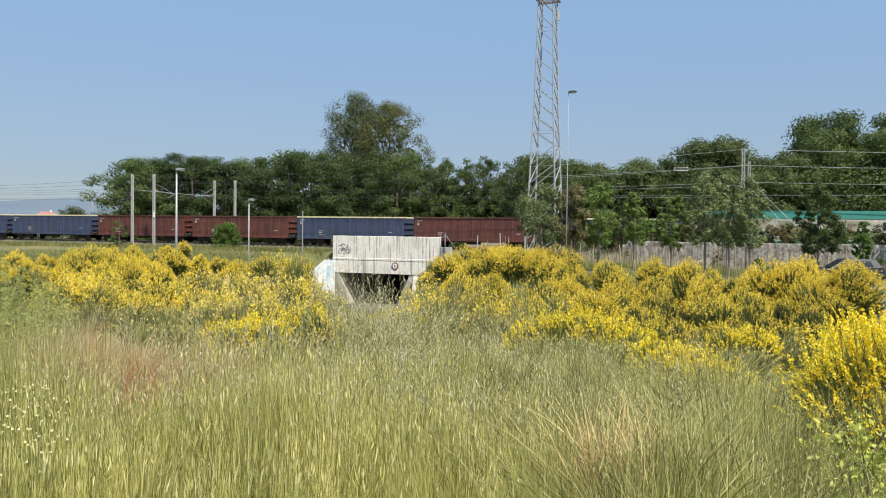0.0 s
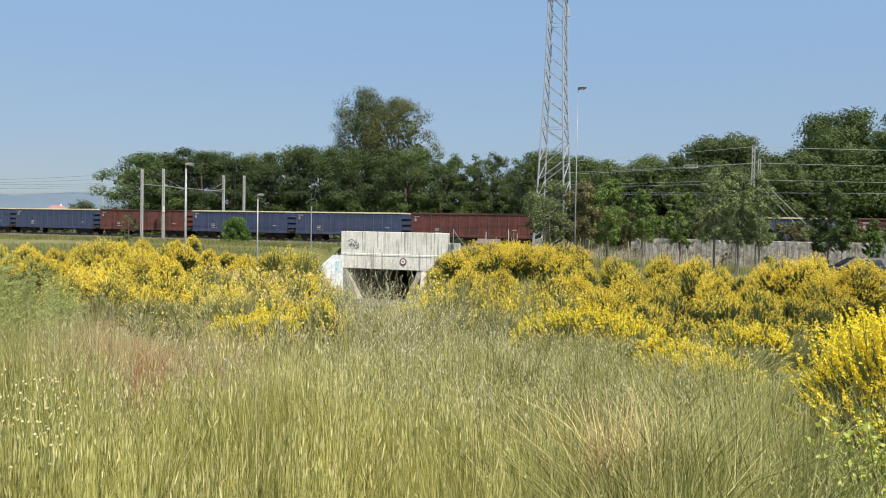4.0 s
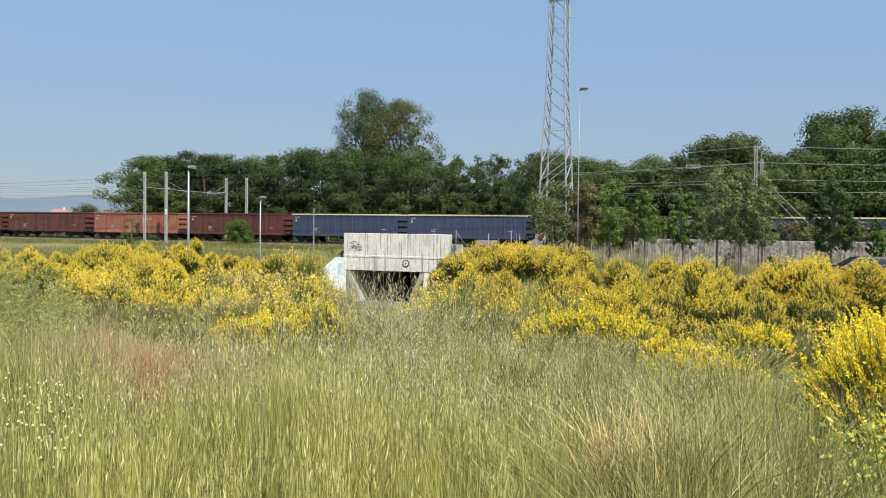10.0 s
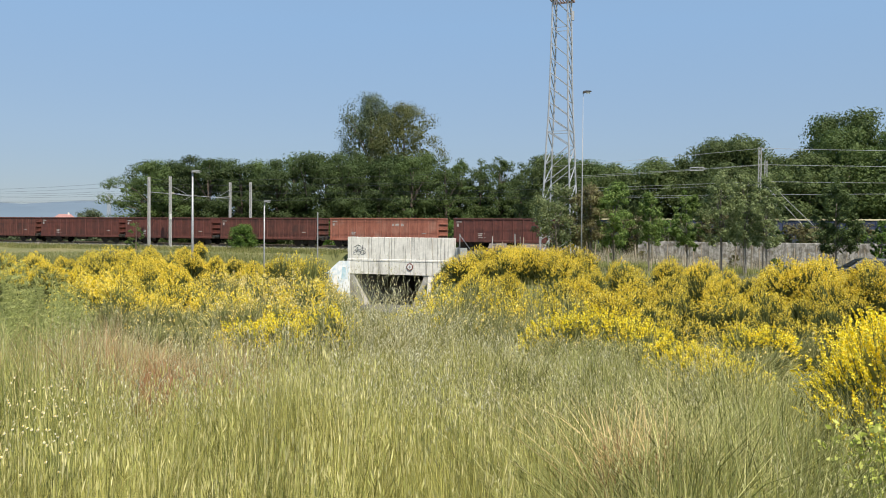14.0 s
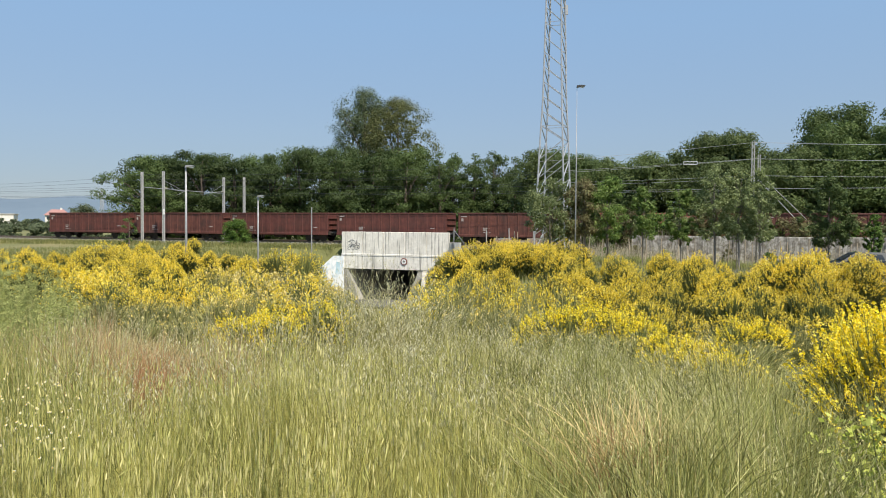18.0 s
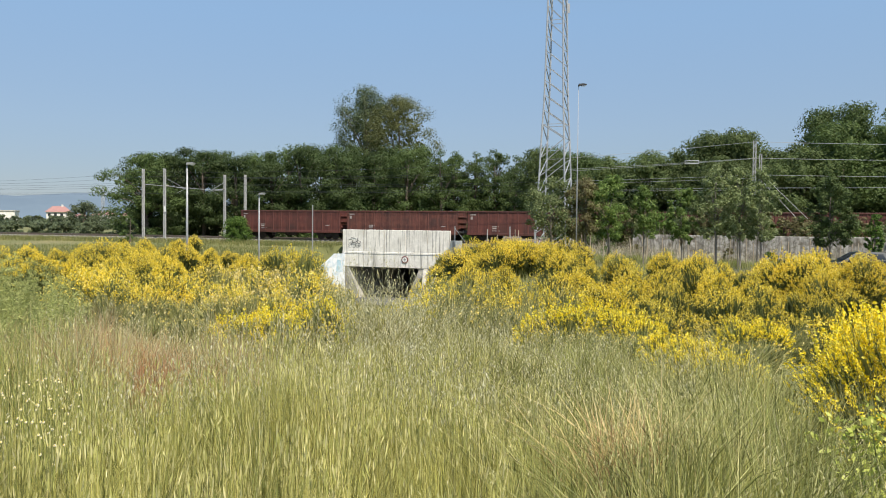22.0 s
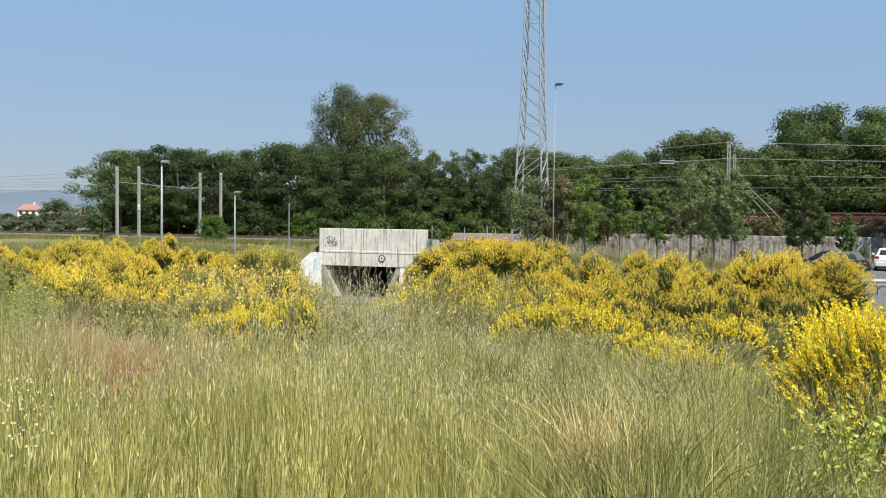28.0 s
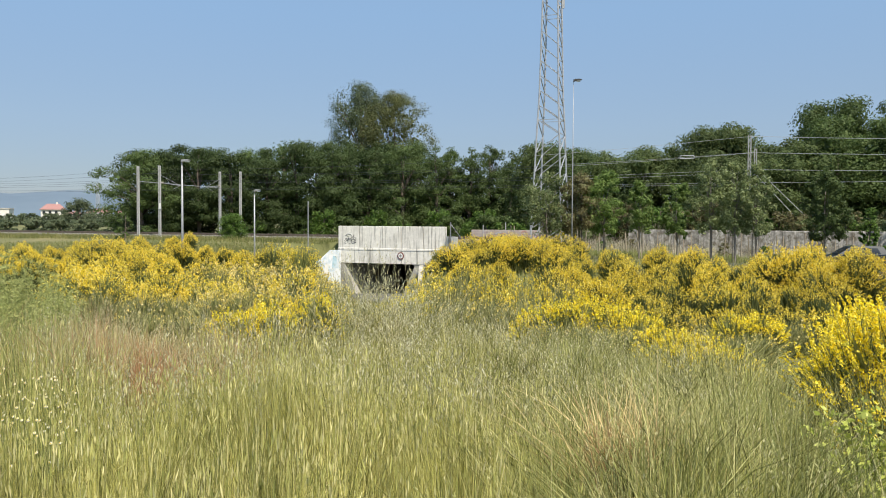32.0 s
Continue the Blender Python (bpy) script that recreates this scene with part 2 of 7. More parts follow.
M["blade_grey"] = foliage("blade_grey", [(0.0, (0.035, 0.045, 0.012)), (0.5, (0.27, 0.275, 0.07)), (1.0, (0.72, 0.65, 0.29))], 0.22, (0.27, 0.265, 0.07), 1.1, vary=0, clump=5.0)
M["blade_green"] = foliage("blade_green", [(0.0, (0.16, 0.21, 0.06)), (0.5, (0.29, 0.33, 0.11)), (1.0, (0.44, 0.45, 0.20))], 0.28, (0.26, 0.29, 0.10), 0.6, vary=0)
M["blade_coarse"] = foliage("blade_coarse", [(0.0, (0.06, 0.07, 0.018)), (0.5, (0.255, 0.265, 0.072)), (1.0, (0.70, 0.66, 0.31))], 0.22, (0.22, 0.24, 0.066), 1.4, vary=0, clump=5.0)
M["vine"] = foliage("vine", [(0.0, (0.12, 0.10, 0.07)), (0.7, (0.20, 0.17, 0.12)), (1.0, (0.10, 0.13, 0.04))], 0.1, vary=0)
M["bramble"] = foliage("bramble", [(0.0, (0.05, 0.05, 0.025)), (0.7, (0.11, 0.11, 0.055)), (1.0, (0.20, 0.18, 0.11))], 0.15, vary=0)
M["oat"] = foliage("oat", [(0.0, (0.40, 0.37, 0.18)), (1.0, (0.62, 0.57, 0.36))], 0.3, vary=0)
M["dry_blade"] = foliage("dry_blade", [(0.0, (0.22, 0.20, 0.07)), (0.5, (0.50, 0.43, 0.19)), (1.0, (0.78, 0.69, 0.40))], 0.22, vary=0)
M["straw"] = foliage("straw", [(0.0, (0.58, 0.44, 0.19)), (1.0, (0.76, 0.62, 0.33))], 0.25, vary=0)
M["dry_red"] = foliage("dry_red", [(0.0, (0.34, 0.22, 0.11)), (0.5, (0.45, 0.33, 0.17)), (1.0, (0.54, 0.45, 0.24))], 0.25, vary=0)
M["broom_stem"] = foliage("broom_stem", [(0.0, (0.07, 0.082, 0.024)), (0.6, (0.15, 0.172, 0.054)), (1.0, (0.27, 0.28, 0.10))], 0.15, vary=0.2)
M["dry_rust"] = foliage("dry_rust", [(0.0, (0.36, 0.17, 0.085)), (0.6, (0.44, 0.25, 0.13)), (1.0, (0.50, 0.37, 0.19))], 0.25, vary=0)
# broom_stem darkened: shade under the far domes is put into the stems' colour
M["broom_stem_shaded"] = foliage("broom_stem_shaded", [(0.0, (0.05, 0.062, 0.018)), (0.6, (0.115, 0.135, 0.042)), (1.0, (0.20, 0.215, 0.078))], 0.13, vary=0.2)
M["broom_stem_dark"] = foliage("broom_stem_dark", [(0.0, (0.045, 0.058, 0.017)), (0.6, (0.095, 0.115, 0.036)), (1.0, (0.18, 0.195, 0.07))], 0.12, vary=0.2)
M["broom_stem_grey"] = foliage("broom_stem_grey", [(0.0, (0.08, 0.095, 0.04)), (0.5, (0.215, 0.222, 0.075)), (0.85, (0.37, 0.36, 0.14)), (1.0, (0.50, 0.47, 0.22))], 0.15, vary=0.15)
M["broom_flower"] = foliage("broom_flower", [(0.0, (0.68, 0.49, 0.028)), (0.5, (0.88, 0.68, 0.05)), (1.0, (0.96, 0.84, 0.24))], 0.42, vary=0.1)
M["broom_flower_pale"] = foliage("broom_flower_pale", [(0.0, (0.66, 0.48, 0.07)), (0.5, (0.80, 0.65, 0.20)), (1.0, (0.86, 0.78, 0.44))], 0.35, vary=0.08)
M["leaf_dark"] = foliage("leaf_dark", [(0.0, (0.052, 0.080, 0.026)), (0.6, (0.066, 0.099, 0.032)), (1.0, (0.083, 0.120, 0.040))], 0.42, vary=0.18)
M["leaf_mid"] = foliage("leaf_mid", [(0.0, (0.075, 0.113, 0.034)), (0.6, (0.095, 0.140, 0.042)), (1.0, (0.120, 0.168, 0.055))], 0.42, vary=0.18)
M["leaf_olive"] = foliage("leaf_olive", [(0.0, (0.088, 0.122, 0.042)), (0.6, (0.108, 0.146, 0.05)), (1.0, (0.134, 0.176, 0.064))], 0.45, vary=0.18)
M["leaf_khaki"] = foliage("leaf_khaki", [(0.0, (0.090, 0.105, 0.036)), (0.6, (0.138, 0.152, 0.056)), (1.0, (0.215, 0.222, 0.095))], 0.42, vary=0.12)
M["leaf_grey"] = foliage("leaf_grey", [(0.0, (0.070, 0.100, 0.044)), (0.6, (0.120, 0.158, 0.074)), (1.0, (0.220, 0.262, 0.155))], 0.4, vary=0.1)
M["leaf_young"] = foliage("leaf_young", [(0.0, (0.054, 0.102, 0.019)), (0.6, (0.102, 0.180, 0.034)), (1.0, (0.180, 0.276, 0.060))], 0.42, vary=0.15)
# leaf green paled and greyed: distance haze is put into the colour
M["leaf_hazed"] = foliage("leaf_hazed", [(0.0, (0.10, 0.128, 0.068)), (0.6, (0.125, 0.155, 0.085)), (1.0, (0.16, 0.19, 0.11))], 0.4, vary=0.15)
M["leaf_purple"] = foliage("leaf_purple", [(0.0, (0.012, 0.010, 0.022)), (1.0, (0.04, 0.03, 0.06))], 0.2, vary=0.1)
M["leaf_herb"] = foliage("leaf_herb", [(0.0, (0.34, 0.40, 0.06)), (1.0, (0.60, 0.62, 0.17))], 0.35, vary=0)
M["leaf_feathery"] = foliage("leaf_feathery", [(0.0, (0.26, 0.29, 0.095)), (0.6, (0.38, 0.41, 0.14)), (1.0, (0.52, 0.53, 0.22))], 0.35, vary=0.1)
M["petal_white"] = foliage("petal_white", [(0.0, (0.72, 0.70, 0.60)), (1.0, (0.82, 0.80, 0.72))], 0.2, vary=0)


def ground_material():
    m, n, l = nodes_of("meadow_soil")
    b = n["Principled BSDF"]
    pos = n.new("ShaderNodeNewGeometry").outputs["Position"]
    a = noise_tex(n, l, pos, 0.09, 5)
    f = noise_tex(n, l, pos, 2.4, 6, 0.7)
    base = ramp(n, l, a, [(0.3, (0.10, 0.118, 0.036)), (0.5, (0.145, 0.148, 0.05)), (0.7, (0.23, 0.195, 0.085))])
    col = mixed(n, l, ramp(n, l, f, [(0.35, (0, 0, 0)), (0.7, (0.75, 0.75, 0.75))]), base, (0.11, 0.115, 0.045))
    l.new(col, b.inputs["Base Color"])
    b.inputs["Roughness"].default_value = 1.0
    bp = n.new("ShaderNodeBump")
    bp.inputs["Strength"].default_value, bp.inputs["Distance"].default_value = 0.6, 0.08
    l.new(f, bp.inputs["Height"])
    l.new(bp.outputs[0], b.inputs["Normal"])
    return m


M["leaf_sage"] = foliage("leaf_sage", [(0.0, (0.110, 0.148, 0.056)), (0.6, (0.205, 0.252, 0.10)), (1.0, (0.33, 0.38, 0.19))], 0.45, vary=0.1)
M["leaf_fresh"] = foliage("leaf_fresh", [(0.0, (0.080, 0.138, 0.030)), (0.6, (0.145, 0.222, 0.052)), (1.0, (0.25, 0.335, 0.10))], 0.45, vary=0.12)
M["leaf_russet"] = foliage("leaf_russet", [(0.0, (0.10, 0.085, 0.042)), (0.5, (0.165, 0.145, 0.07)), (1.0, (0.24, 0.25, 0.11))], 0.45, vary=0.15)
M["blade_rough"] = foliage("blade_rough", [(0.0, (0.09, 0.11, 0.03)), (0.5, (0.20, 0.21, 0.06)), (1.0, (0.40, 0.35, 0.17))], 0.22, (0.12, 0.14, 0.045), 0.35, vary=0)
M["rail_grey"] = surface("rail_grey", (0.26, 0.28, 0.31), (0.36, 0.38, 0.41), 6.0, 0.55, 0.3, 0.1)
M["blade_broad"] = foliage("blade_broad", [(0.0, (0.08, 0.10, 0.025)), (0.35, (0.20, 0.23, 0.06)), (0.7, (0.40, 0.42, 0.12)), (1.0, (0.60, 0.57, 0.27))], 0.25, vary=0, clump=4.0)
M["broom_flower_fresh"] = foliage("broom_flower_fresh", [(0.0, (0.82, 0.58, 0.03)), (0.45, (0.93, 0.73, 0.06)), (1.0, (0.96, 0.87, 0.30))], 0.42, vary=0.06)
M["broom_flower_bright"] = foliage("broom_flower_bright", [(0.0, (0.88, 0.65, 0.013)), (0.5, (0.95, 0.78, 0.034)), (1.0, (0.97, 0.88, 0.18))], 0.42, vary=0.05)
M["dry_stalk"] = foliage("dry_stalk", [(0.0, (0.20, 0.20, 0.10)), (0.4, (0.40, 0.36, 0.27)), (1.0, (0.62, 0.57, 0.46))], 0.2, vary=0)
M["ground"] = ground_material()


# ---------- building helpers ----------
class Geo:
    """Vertices and faces of one mesh."""
    def __init__(self):
        self.v, self.f = [], []

    def add(self, verts, faces):
        k = len(self.v)
        self.v += [tuple(p) for p in verts]
        self.f += [tuple(i + k for i in fc) for fc in faces]
        return self

    def box(self, x0, x1, y0, y1, z0, z1, c=0.0, m=None):
        """A box, its upright and top edges cut by c."""
        if c <= 0:
            vs = [(x, y, z) for z in (z0, z1) for x, y in ((x0, y0), (x1, y0), (x1, y1), (x0, y1))]
            fs = [(3, 2, 1, 0), (4, 5, 6, 7), (0, 1, 5, 4), (1, 2, 6, 5), (2, 3, 7, 6), (3, 0, 4, 7)]
        else:
            def ring(i, z):
                return [(x0 + i + c, y0 + i, z), (x1 - i - c, y0 + i, z), (x1 - i, y0 + i + c, z), (x1 - i, y1 - i - c, z),
                        (x1 - i - c, y1 - i, z), (x0 + i + c, y1 - i, z), (x0 + i, y1 - i - c, z), (x0 + i, y0 + i + c, z)]
            vs = ring(0, z0) + ring(0, z1 - c) + ring(c, z1)
            fs = [tuple(range(7, -1, -1)), tuple(range(16, 24))]
            for r in (0, 8):
                fs += [(r + i, r + (i + 1) % 8, r + 8 + (i + 1) % 8, r + 8 + i) for i in range(8)]
        if m is not None:
            vs = [m @ Vector(p) for p in vs]
        return self.add(vs, fs)

    def tube(self, pts, radii, sides=6, caps=True):
        pts = [Vector(p) for p in pts]
        if isinstance(radii, (int, float)):
            radii = [radii] * len(pts)
        vs, fs = [], []
        for i, p in enumerate(pts):
            d = (pts[min(i + 1, len(pts) - 1)] - pts[max(i - 1, 0)]).normalized()
            u = d.orthogonal().normalized() if abs(d.z) < 0.95 else Vector((1, 0, 0))
            u = (u - d * u.dot(d)).normalized()
            w = d.cross(u)
            vs += [p + (u * math.cos(a) + w * math.sin(a)) * radii[i] for a in [2 * math.pi * k / sides for k in range(sides)]]
        for i in range(len(pts) - 1):
            fs += [(i * sides + k, i * sides + (k + 1) % sides, (i + 1) * sides + (k + 1) % sides, (i + 1) * sides + k) for k in range(sides)]
        if caps:
            fs += [tuple(range(sides - 1, -1, -1)), tuple(range((len(pts) - 1) * sides, len(pts) * sides))]
        return self.add(vs, fs)

    def lathe(self, profile, sides=16, m=None):
        """profile: (radius, z) from bottom to top, turned about z."""
        vs = [(r * math.cos(2 * math.pi * k / sides), r * math.sin(2 * math.pi * k / sides), z) for r, z in profile for k in range(sides)]
        fs = []
        for i in range(len(profile) - 1):
            fs += [(i * sides + k, i * sides + (k + 1) % sides, (i + 1) * sides + (k + 1) % sides, (i + 1) * sides + k) for k in range(sides)]
        fs += [tuple(range(sides - 1, -1, -1)), tuple(range((len(profile) - 1) * sides, len(profile) * sides))]
        if m is not None:
            vs = [m @ Vector(p) for p in vs]
        return self.add(vs, fs)

    def prism(self, outline, y0, y1):
        """An outline in x and z, pushed from y0 to y1."""
        k = len(outline)
        vs = [(x, y0, z) for x, z in outline] + [(x, y1, z) for x, z in outline]
        fs = [tuple(range(k)), tuple(range(2 * k - 1, k - 1, -1))] + [(i, i + k, (i + 1) % k + k, (i + 1) % k) for i in range(k)]
        return self.add(vs, fs)

    def mesh(self, name, mat=None, smooth=False):
        me = bpy.data.meshes.new(name)
        me.from_pydata(self.v, [], self.f)
        if mat:
            me.materials.append(M[mat])
        if smooth:
            me.polygons.foreach_set("use_smooth", [True] * len(me.polygons))
        me.update()
        return me


def faces_mesh(name, V, mat, smooth=False):
    """V: n faces of k corners each (n, k, 3), or a list of such arrays; each face or strip stands alone unless shared=."""
    groups = V if isinstance(V, list) else [V]
    me = bpy.data.meshes.new(name)
    nv = sum(g.shape[0] * g.shape[1] for g in groups)
    npoly = sum(g.shape[0] for g in groups)
    me.vertices.add(nv)
    me.loops.add(nv)
    me.polygons.add(npoly)
    me.vertices.foreach_set("co", np.concatenate([g.reshape(-1, 3) for g in groups]).astype(np.float32).ravel())
    me.loops.foreach_set("vertex_index", np.arange(nv, dtype=np.int32))
    tot = np.concatenate([np.full(g.shape[0], g.shape[1], dtype=np.int32) for g in groups])
    me.polygons.foreach_set("loop_start", np.concatenate([[0], np.cumsum(tot)[:-1]]).astype(np.int32))
    me.polygons.foreach_set("loop_total", tot)
    me.materials.append(M[mat])
    me.update(calc_edges=True)
    return me


def strips_mesh(name, P, W, mat):
    """Blades: P (n, k, 3) centre lines, W (n, k, 3) half-width vectors. Each blade is one island that ends in a point."""
    n, k, _ = P.shape
    L, Rr = P[:, :-1] - W[:, :-1], P[:, :-1] + W[:, :-1]
    verts = np.concatenate([np.stack([L, Rr], 2).reshape(n, -1, 3), P[:, -1:]], 1)     # 2(k-1)+1 vertices
    c = 2 * (k - 1) + 1
    quads = np.array([[2 * i, 2 * i + 1, 2 * i + 3, 2 * i + 2] for i in range(k - 2)], dtype=np.int64).reshape(-1, 4)
    tri = np.array([2 * (k - 2), 2 * (k - 2) + 1, 2 * (k - 1)])
    base = (np.arange(n) * c)[:, None]
    loops = np.concatenate([(base[:, :, None] + quads[None]).reshape(n, -1), base + tri[None]], 1)
    sizes = np.array([4] * len(quads) + [3])
    me = bpy.data.meshes.new(name)
    me.vertices.add(n * c)
    me.loops.add(loops.size)
    me.polygons.add(n * len(sizes))
    me.vertices.foreach_set("co", verts.astype(np.float32).ravel())
    me.loops.foreach_set("vertex_index", loops.astype(np.int32).ravel())
    tot = np.tile(sizes, n)
    me.polygons.foreach_set("loop_start", np.concatenate([[0], np.cumsum(tot)[:-1]]).astype(np.int32))
    me.polygons.foreach_set("loop_total", tot.astype(np.int32))
    me.materials.append(M[mat])
    me.update(calc_edges=True)
    return me


def thing(name, label, category, m=None, group="", kind=""):
    ob = new(name)
    ob.empty_display_size = 0.2
    if m is not None:
        ob.matrix_basis = m
    return tagged(ob, label, category, group, kind)


def part(name, geo, mat, parent, label="", m=None, smooth=False):
    me = geo.mesh(name, mat, smooth) if isinstance(geo, Geo) else geo
    ob = new(name, me)
    ob.parent = parent
    if m is not None:
        ob.matrix_basis = m
    if label:
        ob["label"] = label
    return ob


def smooth01(t):
    t = np.clip(t, 0, 1)
    return t * t * (3 - 2 * t)


# ---------- plan: the railway runs past at an angle, the underpass dips below it ----------
TH = radians(20.71)
CS, SN = math.cos(TH), math.sin(TH)
LINE_Y = 83.9                       # where the near side of the wagons crosses x = 0
RAIL_Z = -0.35


def rail_xy(s, o):
    """Metres along the railway (to the right), metres behind the near side of the wagons."""
    return s * CS + o * SN, LINE_Y - s * SN + o * CS


def rail_m(s, o, z):
    x, y = rail_xy(s, o)
    return pose(x, y, z, 0, 0, -math.degrees(TH))


def rail_so(x, y):
    y = y - LINE_Y
    return x * CS - y * SN, x * SN + y * CS


PORTAL_S, PORTAL_O = -3.0, -5.6
RAMP_S = PORTAL_S - 2.05             # middle of the opening
def ground_z(x, y):
    x, y = np.asarray(x, float), np.asarray(y, float)
    base = -1.25 + 1.25 * (1 - smooth01((y - 6.0) / 22.0)) + 0.10 * np.sin(x * 0.21 + 1.0) * np.cos(y * 0.17) * smooth01((y - 3) / 10)
    # a swale behind the meadow's edge
    base = base - 0.8 * smooth01((y - 9.0) / 10.0) * (1 - smooth01((y - 25.0) / 16.0)) * smooth01((x + 3.0) / 6.0) * (1 - smooth01((x - 11.0) / 4.0))
    s, o = rail_so(x, y)
    bank = smooth01((o + 7.5) / 4.0) * (1 - smooth01((o - 11.0) / 5.0))
    base = base * (1 - bank) + (-0.85) * bank
    base = base - 0.25 * smooth01((x - 15.0) / 5.0) * smooth01((y - 36.0) / 8.0) * (1 - bank) * (1 - smooth01((x - 26.5) / 2.5))
    # raised strip behind the retaining wall
    up = smooth01((s - 19.0) / 1.5) * smooth01((o + 8.35) / 0.5) * (1 - smooth01((o + 3.5) / 2.0))
    base = base * (1 - up) + 0.25 * up
    # the ramp of the underpass
    px, py = rail_xy(RAMP_S, PORTAL_O)
    front = 1 - smooth01((o - PORTAL_O + 0.3) / 0.6)
    xa = np.where(o < PORTAL_O, px + (py - y) * 0.035, px + (o - PORTAL_O) * SN)
    d = np.abs(x - xa)
    floor = -1.3 - 4.7 * smooth01((y - 26.0) / 42.0)
    slope = 1.45 * front + 0.12 * (1 - front)
    cut = floor + np.maximum(d - 3.4, 0) / slope
    inside = (y > 26) & (o < 13)
    return np.where(inside, np.minimum(base, np.maximum(cut, floor)), base)


def gz(x, y):
    return float(ground_z(x, y))


# ---------- ground: one sheet to the horizon ----------
def build_ground():
    xs = np.unique(np.concatenate([-np.geomspace(46, 4500, 26), np.arange(-45, 45.1, 0.8), np.geomspace(46, 4500, 26)]))
    ys = np.unique(np.concatenate([-np.geomspace(8, 4500, 18), np.arange(-7, 100.1, 0.8), np.geomspace(101, 4500, 26)]))
    X, Y = np.meshgrid(xs, ys)
    Z = ground_z(X, Y) + 0.02 * np.sin(X * 3.1) * np.sin(Y * 2.7)
    me = bpy.data.meshes.new("ground")
    nx, ny = len(xs), len(ys)
    i = (np.arange(ny - 1)[:, None] * nx + np.arange(nx - 1)[None]).ravel()
    me.from_pydata(np.stack([X, Y, Z], -1).reshape(-1, 3).tolist(), [], np.stack([i, i + 1, i + nx + 1, i + nx], 1).tolist())
    me.materials.append(M["ground"])
    me.polygons.foreach_set("use_smooth", [True] * len(me.polygons))
    tagged(new("ground", me), "dry grassy meadow ground with a sunken ramp", "ground", kind="structure")
    # road on the floor of the ramp, and the road beside the retaining wall
    g = Geo()
    pts = []
    px, py = rail_xy(RAMP_S, PORTAL_O)
    for y in np.arange(28.0, 80.1, 2.0):
        xa = px + (py - y) * 0.035
        pts.append((xa, y))
    x2, y2 = rail_xy(RAMP_S, 12.0)
    pts.append((x2, y2))
    vs = []
    for x, y in pts:
        z = float(-1.3 - 4.7 * smooth01((y - 26.0) / 42.0)) + 0.06
        vs += [(x - 2.9, y, z), (x + 2.9, y, z)]
    g.add(vs, [(2 * k, 2 * k + 1, 2 * k + 3, 2 * k + 2) for k in range(len(pts) - 1)])
    tagged(new("road", g.mesh("road", "asphalt")), "grey asphalt ramp road sinking to the underpass", "road", kind="structure")
    g = Geo()
    vs = []
    ys = (17.0, 19.0, 21.0, 23.0, 25.0, 27.0, 29.0, 31.0, 33.0, 35.0, 37.0, 39.0, 41.0, 43.0, 46.0, 50.0, 54.0, 58.0)
    us = list(np.arange(0, 24.1, 1.5)) + [30, 40, 55, 70]
    for u in us:
        for y in ys:
            x = min(0.49 * y, 17.0) + u
            yy = y - max(0.0, (x - 30)) * 0.38 * min(1.0, max(0.0, (y - 31.0) / 10.0))
            vs.append((x, yy, gz(x, yy) + 0.05))
    k, n = len(ys), len(us)
    g.add(vs, [(i * k + j, (i + 1) * k + j, (i + 1) * k + j + 1, i * k + j + 1) for i in range(n - 1) for j in range(k - 1)])
    tagged(new("road", g.mesh("road", "asphalt", True)), "pale worn asphalt of the road and car park", "road", kind="structure")


build_ground()


def build_track():
    # ballast shoulder under two tracks
    g = Geo()
    for a, b in ((-420, -11.0), (-11.0, 5.0), (5.0, 420)):
        lo = -1.0 if a != -11.0 else -0.88
        vs = []
        for s in (a, b):
            for o, z in ((-2.6, lo), (-1.3, RAIL_Z - 0.22), (8.4, RAIL_Z - 0.22), (9.7, lo)):
                x, y = rail_xy(s, o)
                vs.append((x, y, z))
        g.add(vs, [(0, 4, 5, 1), (1, 5, 6, 2), (2, 6, 7, 3), (0, 1, 2, 3), (7, 6, 5, 4)])
    tagged(new("track_bed", g.mesh("track_bed", "ballast")), "brown stone ballast bed of the railway", "track bed", kind="structure")
    for o in (1.45, 5.65):
        tr = thing("railway_track", "rusty steel railway track on concrete sleepers", "railway track", kind="structure")
        for e in (-0.75, 0.75):
            g = Geo()
            outline = [(-0.07, 0), (0.07, 0), (0.07, 0.02), (0.015, 0.04), (0.015, 0.11), (0.035, 0.12), (0.035, 0.16), (-0.035, 0.16), (-0.035, 0.12), (-0.015, 0.11), (-0.015, 0.04), (-0.07, 0.02)]
            vs = []
            for s in (-420, 420):
                for q, z in outline:
                    x, y = rail_xy(s, o + e + q)
                    vs.append((x, y, RAIL_Z - 0.16 + z))
            k = len(outline)
            g.add(vs, [(i, (i + 1) % k, (i + 1) % k + k, i + k) for i in range(k)])
            part("rail", g, "rail_steel", tr)
        g = Geo()
        for s in np.arange(-150, 150, 0.62):
            g.box(-0.13, 0.13, -1.2, 1.2, 0, 0.14, 0.02, rail_m(s, o, RAIL_Z - 0.28))
        sl = part("sleepers", g, "sleeper", tr)
        tagged(sl, kind="stuff")


build_track()


